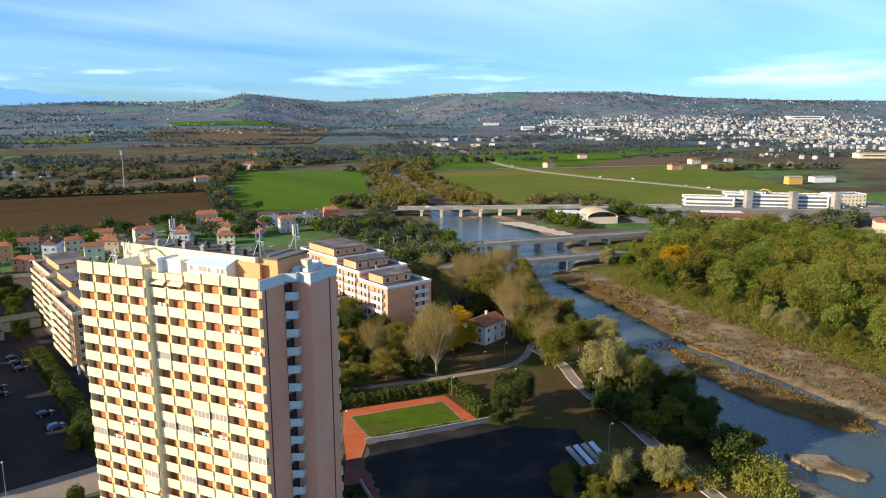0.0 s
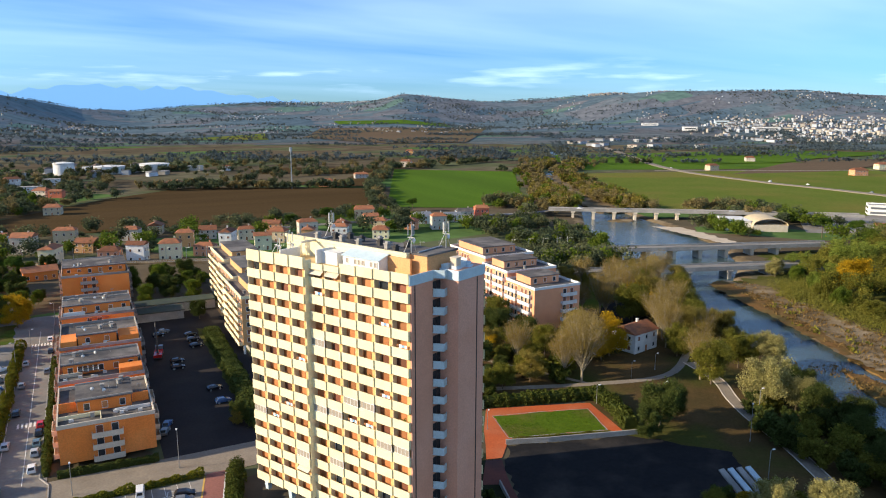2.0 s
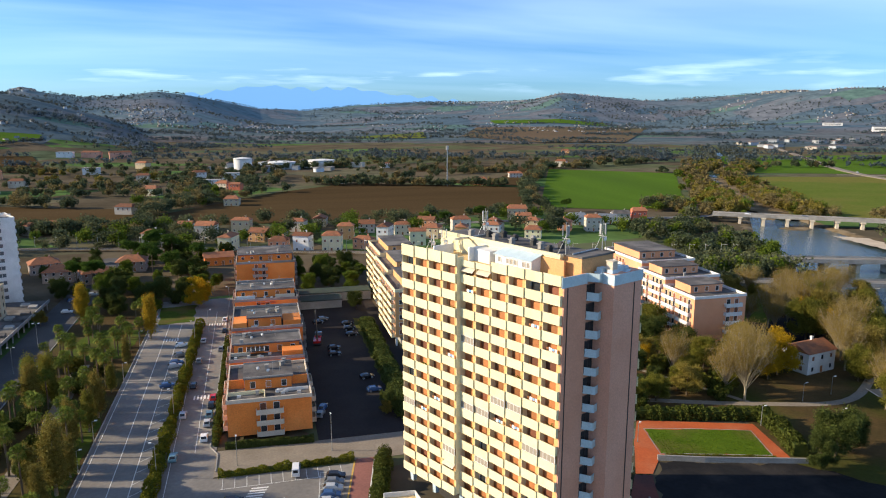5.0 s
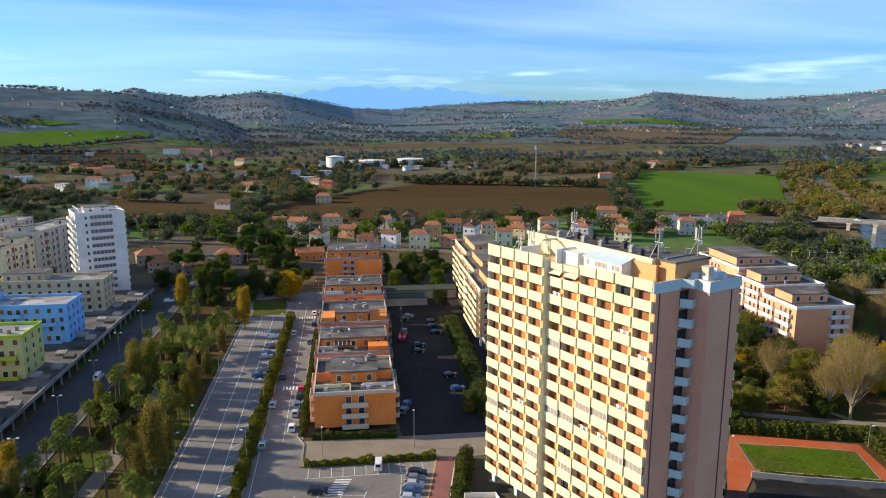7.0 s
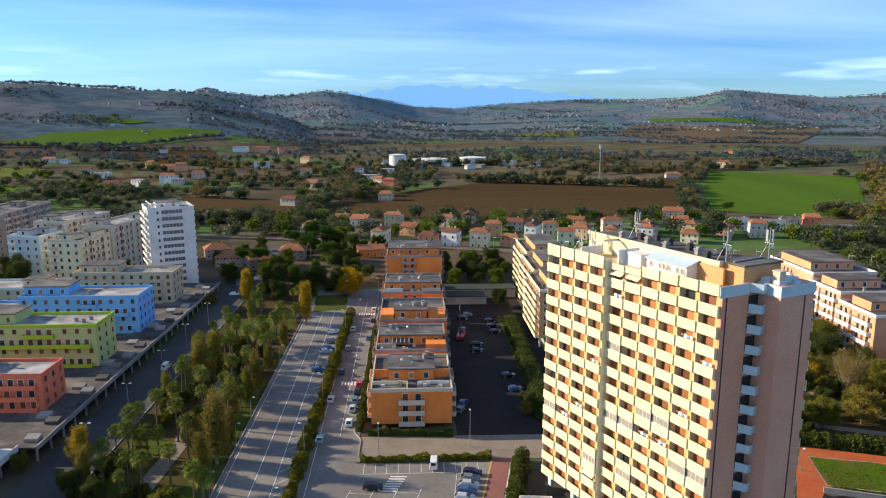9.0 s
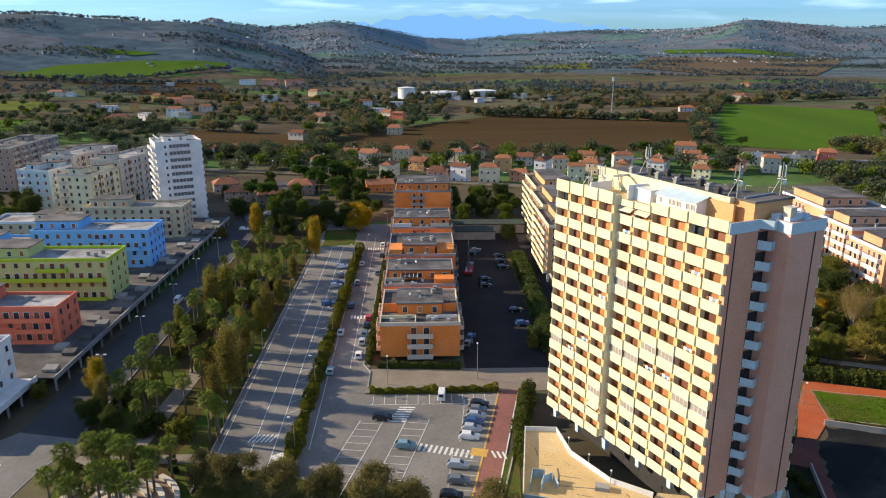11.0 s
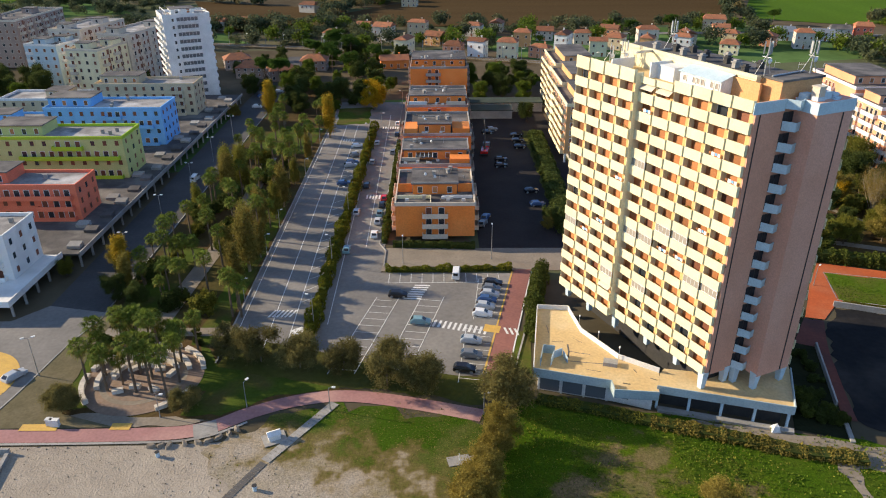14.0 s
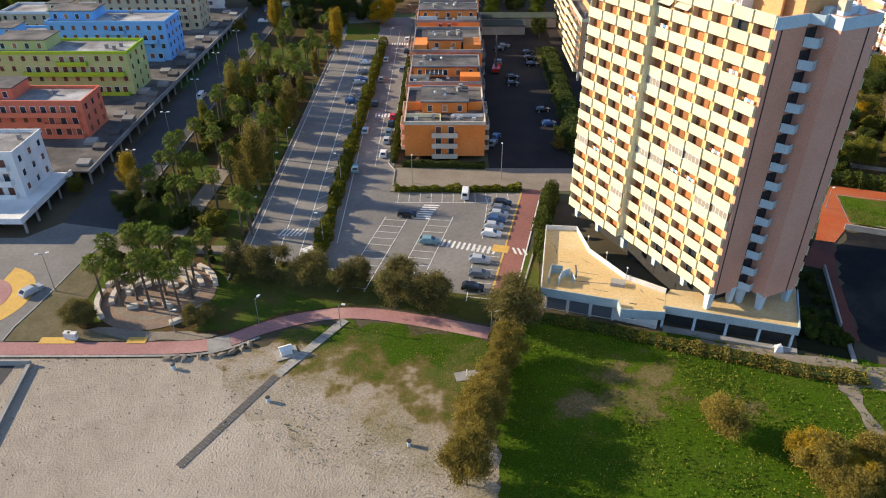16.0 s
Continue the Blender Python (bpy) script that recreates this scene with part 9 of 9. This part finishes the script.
for q, spots_ in groups.items():
    P = np.array(spots_)
    spots_ = [p for p, d in zip(spots_, river_side(P[:, 0], P[:, 1])) if d > 3 and clear(p)]
    close_ = [p for p in spots_ if math.hypot(*p) < 700]
    near_ = [p for p in spots_ if 700 <= math.hypot(*p) < 1150]
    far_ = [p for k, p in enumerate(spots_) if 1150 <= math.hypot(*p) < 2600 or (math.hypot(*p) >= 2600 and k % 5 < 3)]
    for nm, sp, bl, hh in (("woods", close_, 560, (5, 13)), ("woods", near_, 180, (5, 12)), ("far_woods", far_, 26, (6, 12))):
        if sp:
            # far woods take the haze-tinted leaves
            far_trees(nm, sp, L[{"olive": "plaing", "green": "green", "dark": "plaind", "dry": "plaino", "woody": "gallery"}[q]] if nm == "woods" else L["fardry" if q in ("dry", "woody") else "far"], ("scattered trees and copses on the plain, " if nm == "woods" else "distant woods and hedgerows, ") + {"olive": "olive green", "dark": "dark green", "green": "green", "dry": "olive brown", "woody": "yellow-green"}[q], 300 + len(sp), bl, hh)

# canes along the far bank
C, S = [], []
for k in range(4200):
    y = rs.uniform(40, 205)
    edge = 262 - (195 - y) * 0.29 if y < 195 else 268
    x = edge + rs.uniform(-3, 20)
    hgt = rs.uniform(1.5, 6.0)
    C.append(np.column_stack([x + rs.normal(size=15) * 0.8, y + rs.normal(size=15) * 0.7, hgt * rs.rand(15) ** 0.7]))
    S.append(np.full(15, 0.10))
solo("reeds", cards("reeds", np.concatenate(C), np.concatenate(S), L["reed"], rs, upright=0.6, long=3.2), None, "dense yellow-green canes along the river bank", "reeds", kind="stuff")
C, S = [], []
for cx0, cy0, rr, n in ((140, 66, 7, 260), (134, 60, 6, 200), (146, 74, 5, 160), (128, 70, 4, 60)):
    for k in range(n):
        a, q = rs.rand() * 6.283, rr * math.sqrt(rs.rand())
        hgt = rs.uniform(1.5, 4.0)
        C.append(np.column_stack([cx0 + q * math.cos(a) + rs.normal(size=9) * 0.4, cy0 + q * math.sin(a) + rs.normal(size=9) * 0.4, hgt * rs.rand(9) ** 0.7]))
        S.append(np.full(9, 0.14))
solo("reeds", cards("reeds", np.concatenate(C), np.concatenate(S), L["reed"], rs, upright=0.6, long=3.0), None, "green canes beside the riverside path", "reeds", kind="stuff")

# grass and straw on the meadow and the dunes, scrub on the gravel
def tufts(name, n, box, keep, leafmat, label, seed, size, clump=1):
    r = np.random.RandomState(seed)
    p = np.column_stack([r.uniform(box[0], box[2], n), r.uniform(box[1], box[3], n), np.zeros(n)])
    f = 0.45 * np.sin(p[:, 0] * 0.31 + 1.3 * np.sin(p[:, 1] * 0.22)) + 0.4 * np.sin(p[:, 1] * 0.27 + 2 * np.sin(p[:, 0] * 0.19) + seed) + r.normal(size=n) * 1.2
    p = p[(f > 0.1) & keep(p[:, 0], p[:, 1])]
    p = np.repeat(p, clump, 0) + r.normal(size=(len(p) * clump, 3)) * np.array((0.9, 0.9, 0.25)) * (clump > 1)
    p[:, 2] = np.abs(p[:, 2]) + size * 0.7
    me = cards(name, p, size * (0.5 + r.rand(len(p))), leafmat, r, upright=0.8, long=1.5)
    return solo(name, me, None, label, "grass", kind="stuff")


def off_bare(x, y):
    """Keeps most tufts off the bare spots of the meadow."""
    d = np.minimum.reduce([np.hypot(x - a, y - b) / c for a, b, c in ((33.5, 86.8, 7.5), (31, 82, 6), (22, 78.4, 5.5))])
    return (y < 108 - 0.28 * x) & (d > 0.55 + 0.3 * np.sin(x * 7.3 + y * 5.1))


def dune_share(x, y, s):
    return (0.43 * x + 0.90 * y - 67) / 21 > s + 0.45 * np.abs(np.sin(x * 37.7 + y * 51.3))


tufts("meadow_grass", 90000, (10, 52, 80, 97), off_bare, L["tuft"], "short green grass tufts on the meadow", 1, 0.06)
tufts("meadow_weeds", 2600, (10, 52, 80, 97), off_bare, L["green"], "dark green weed clumps in the meadow", 21, 0.11, 8)
tufts("meadow_weeds", 1500, (10, 52, 80, 97), off_bare, L["woody"], "yellow-green weed clumps in the meadow", 22, 0.09, 6)
tufts("dry_grass", 2500, (10, 52, 80, 97), off_bare, L["straw"], "dry straw tufts on the meadow", 4, 0.06)
tufts("dune_grass", 26000, (-32, 60, 9, 99), lambda x, y: dune_share(x, y, 0.18), L["straw"], "dry dune grass tufts", 2, 0.06)
tufts("dune_grass", 40000, (-32, 60, 9, 99), lambda x, y: dune_share(x, y, 0.42), L["tuft"], "green dune grass tufts", 3, 0.065)
tufts("dune_scrub", 800, (-32, 62, 9, 99), lambda x, y: dune_share(x, y, 0.12), L["olive"], "low dark weeds on the dune", 13, 0.07, 4)
tufts("lawn_grass", 16000, (85, 125, 113, 144), lambda x, y: (y > 133.5 - (x - 86.3) * 0.31) & (y < 145 - (x - 89) * 0.29) & (x > 86.8 + (y - 133) * 0.22) & (x < 109.4 + (y - 126) * 0.3), L["tuft"], "short lawn grass in the court", 5, 0.12)
tufts("bank_scrub", 3600, (190, 50, 276, 228), lambda x, y: (river_side(x, y) > 1) & (x < 262 - (195 - y) * 0.29), L["rust"], "rusty scrub on the gravel bank", 6, 0.22, 12)
tufts("bank_scrub", 260, (196, 90, 262, 226), lambda x, y: (river_side(x, y) > 1) & (river_side(x, y) < 16), L["olive"], "low olive scrub on the river bank", 8, 0.4, 8)
tufts("bar_scrub", 900, (177, 56, 206, 132), lambda x, y: (x > 176 + (y - 60) * 0.2 + 3) & (x < 192 + (y - 60) * 0.18 - 1) & (x > 170 + (y - 56) * 0.3), L["rust"], "rusty scrub on the gravel bar", 16, 0.2, 8)
# small stones, shells and driftwood on the beach
r_ = np.random.RandomState(9)
C = np.column_stack([r_.uniform(-64, 3, 1500), 91 - 34 * r_.rand(1500) ** 1.7, np.full(1500, 0.07)])
C = C[C[:, 1] < 72 - 0.48 * C[:, 0] + 3]
solo("beach_litter", cards("beach_litter", C, 0.05 + 0.10 * r_.rand(len(C)) ** 3, M["bark"], r_, long=1.4), None, "dark driftwood bits and stones strewn on the sand", "driftwood", kind="stuff")
tufts("beach_scrub", 320, (-31, 60, 4, 90), lambda x, y: (y < 74 - 0.48 * x) & (y > 62 - 0.48 * x), L["olive"], "sparse low weeds at the edge of the sand", 11, 0.09, 5)


# distant towns as many small houses
def town(name, spots, label, seed, size=(8, 16), tall=(4, 8)):
    r = np.random.RandomState(seed)
    g = Geo()
    Z = land(np.array([s[0] for s in spots]), np.array([s[1] for s in spots]))
    for (x, y), z in zip(spots, Z):
        w, d, h = r.uniform(*size), r.uniform(*size) * 0.7, r.uniform(*tall)
        a = r.rand() * 1.5
        c, s = math.cos(a), math.sin(a)
        ring = [(x + c * p - s * q, y + s * p + c * q) for p, q in ((-w / 2, -d / 2), (w / 2, -d / 2), (w / 2, d / 2), (-w / 2, d / 2))]
        g.solid([(*p, z - 3) for p in ring], [(*p, z + h) for p in ring], int(r.choice((0, 0, 1))))
        top = [(x + (p[0] - x) * 1.05, y + (p[1] - y) * 1.05, z + h) for p in ring]
        if r.rand() < 0.4:
            g.solid(top, [(*p[:2], z + h + 0.5) for p in top], 3)
        else:
            g.solid(top, [(x + (p[0] - x) * 0.35, y + (p[1] - y) * 0.35, z + h + 2.0) for p in ring], 2)
    return solo(name, g.mesh(name, M["farwall"], M["farbeige"], M["farroof"], M["fargrey"]), None, label, "houses", kind="stuff")


def polar(n, az, r, seed):
    q = np.random.RandomState(seed)
    out = []
    for _ in range(n):
        a, rr = radians(q.uniform(*az)), q.uniform(*r)
        out.append((-rr * math.sin(a), rr * math.cos(a)))
    return out


def clusters(n, az, r, seed, groups_, spread):
    """House places in loose villages strung across the view."""
    q = np.random.RandomState(seed)
    out = []
    for _ in range(groups_):
        a0, r0 = q.uniform(*az), q.uniform(*r)
        for _ in range(max(1, n // groups_)):
            a, rr = radians(a0 + q.normal() * spread), r0 * (1 + q.normal() * 0.012)
            out.append((-rr * math.sin(a), rr * math.cos(a)))
    return out


town("distant_town", clusters(1150, (-71, -48), (2150, 3500), 1, 150, 1.0), "wide distant town of white and pale houses", 1, (5, 11), (4, 9))
town("distant_town", clusters(240, (-68, -49), (2350, 3300), 21, 30, 1.2), "tall pale blocks of the distant town", 21, (10, 22), (7, 13))
town("distant_town", clusters(170, (-71, -60), (1800, 2500), 22, 18, 1.3), "warm-coloured houses at the edge of town", 22, (7, 14), (5, 9))
town("distant_town", clusters(300, (-72, -34), (3300, 4250), 2, 50, 0.5), "distant pale houses over the hills", 2, (4, 8), (3, 5))
town("distant_town", polar(160, (-41.5, -38.5), (4150, 4330), 3), "hill town of pale houses on the ridge", 3, (7, 13), (4, 9))
town("distant_town", polar(170, (-25.8, -22.0), (4050, 4320), 4), "hill town of pale houses on the ridge", 4, (7, 13), (4, 9))
town("distant_town", polar(110, (-22, -14), (4120, 4300), 14), "string of houses along the ridge", 14, (5, 10), (3, 6))
town("distant_town", polar(110, (-56, -43), (4080, 4290), 15), "string of houses along the ridge", 15, (5, 10), (3, 6))
town("distant_houses", clusters(340, (-36, -8), (2500, 4200), 5, 60, 0.5), "scattered distant white houses", 5, (4, 9), (3, 5))
town("distant_houses", clusters(260, (-3, 10), (2450, 3000), 6, 26, 0.9), "scattered distant white houses in the valley", 6, (4, 9), (3, 6))
town("distant_houses", polar(40, (14.6, 16.2), (3250, 3400), 7), "small hill town on a ridge", 7, (7, 11))
town("distant_houses", polar(26, (11, 27), (1500, 2300), 16), "lone farmhouses on the hillside", 16, (5, 9), (3, 6))
town("distant_houses", [(rs.uniform(-60, 120), rs.uniform(930, 1100)) for _ in range(24)], "small houses near the storage tanks", 9, (8, 14), (4, 7))
town("distant_sheds", clusters(18, (-56, -36), (1700, 2300), 10, 9, 1.0), "white industrial sheds in the plain", 10, (16, 44), (5, 8))
town("distant_houses", clusters(34, (-72, -60), (1150, 1800), 12, 12, 1.2), "pale houses at the edge of town", 12, (7, 12), (4, 7))
for x, y, w, d, h, mt in ((1926, 2049, 60, 30, 9, "white"), (1872, 1798, 46, 40, 14, "white"), (2358, 2097, 54, 40, 16, "paleblue"), (2054, 1638, 80, 40, 14, "white"), (2100, 1600, 40, 30, 11, "pale"), (3171, 1403, 150, 40, 14, "white"), (1394, 492, 60, 24, 9, "cream")):
    t = thing("factory", pose(x, y, float(land(x, y)) - 0.5, 0, 0, -40), "large pale factory hall far out on the plain", "building", "far factories")
    part("wall", Geo().box(-w / 2, -d / 2, 0, w / 2, d / 2, h), M[mt], t)
    part("roof", Geo().roof(-w / 2, -d / 2, w / 2, d / 2, h, 1.5, over=0.5), M["concrete"], t)
    part("window_band", Geo().box(-w * 0.4, -d / 2 - 0.2, h * 0.45, w * 0.4, -d / 2 - 0.01, h * 0.7), M["glass"], t, "dark band of windows")
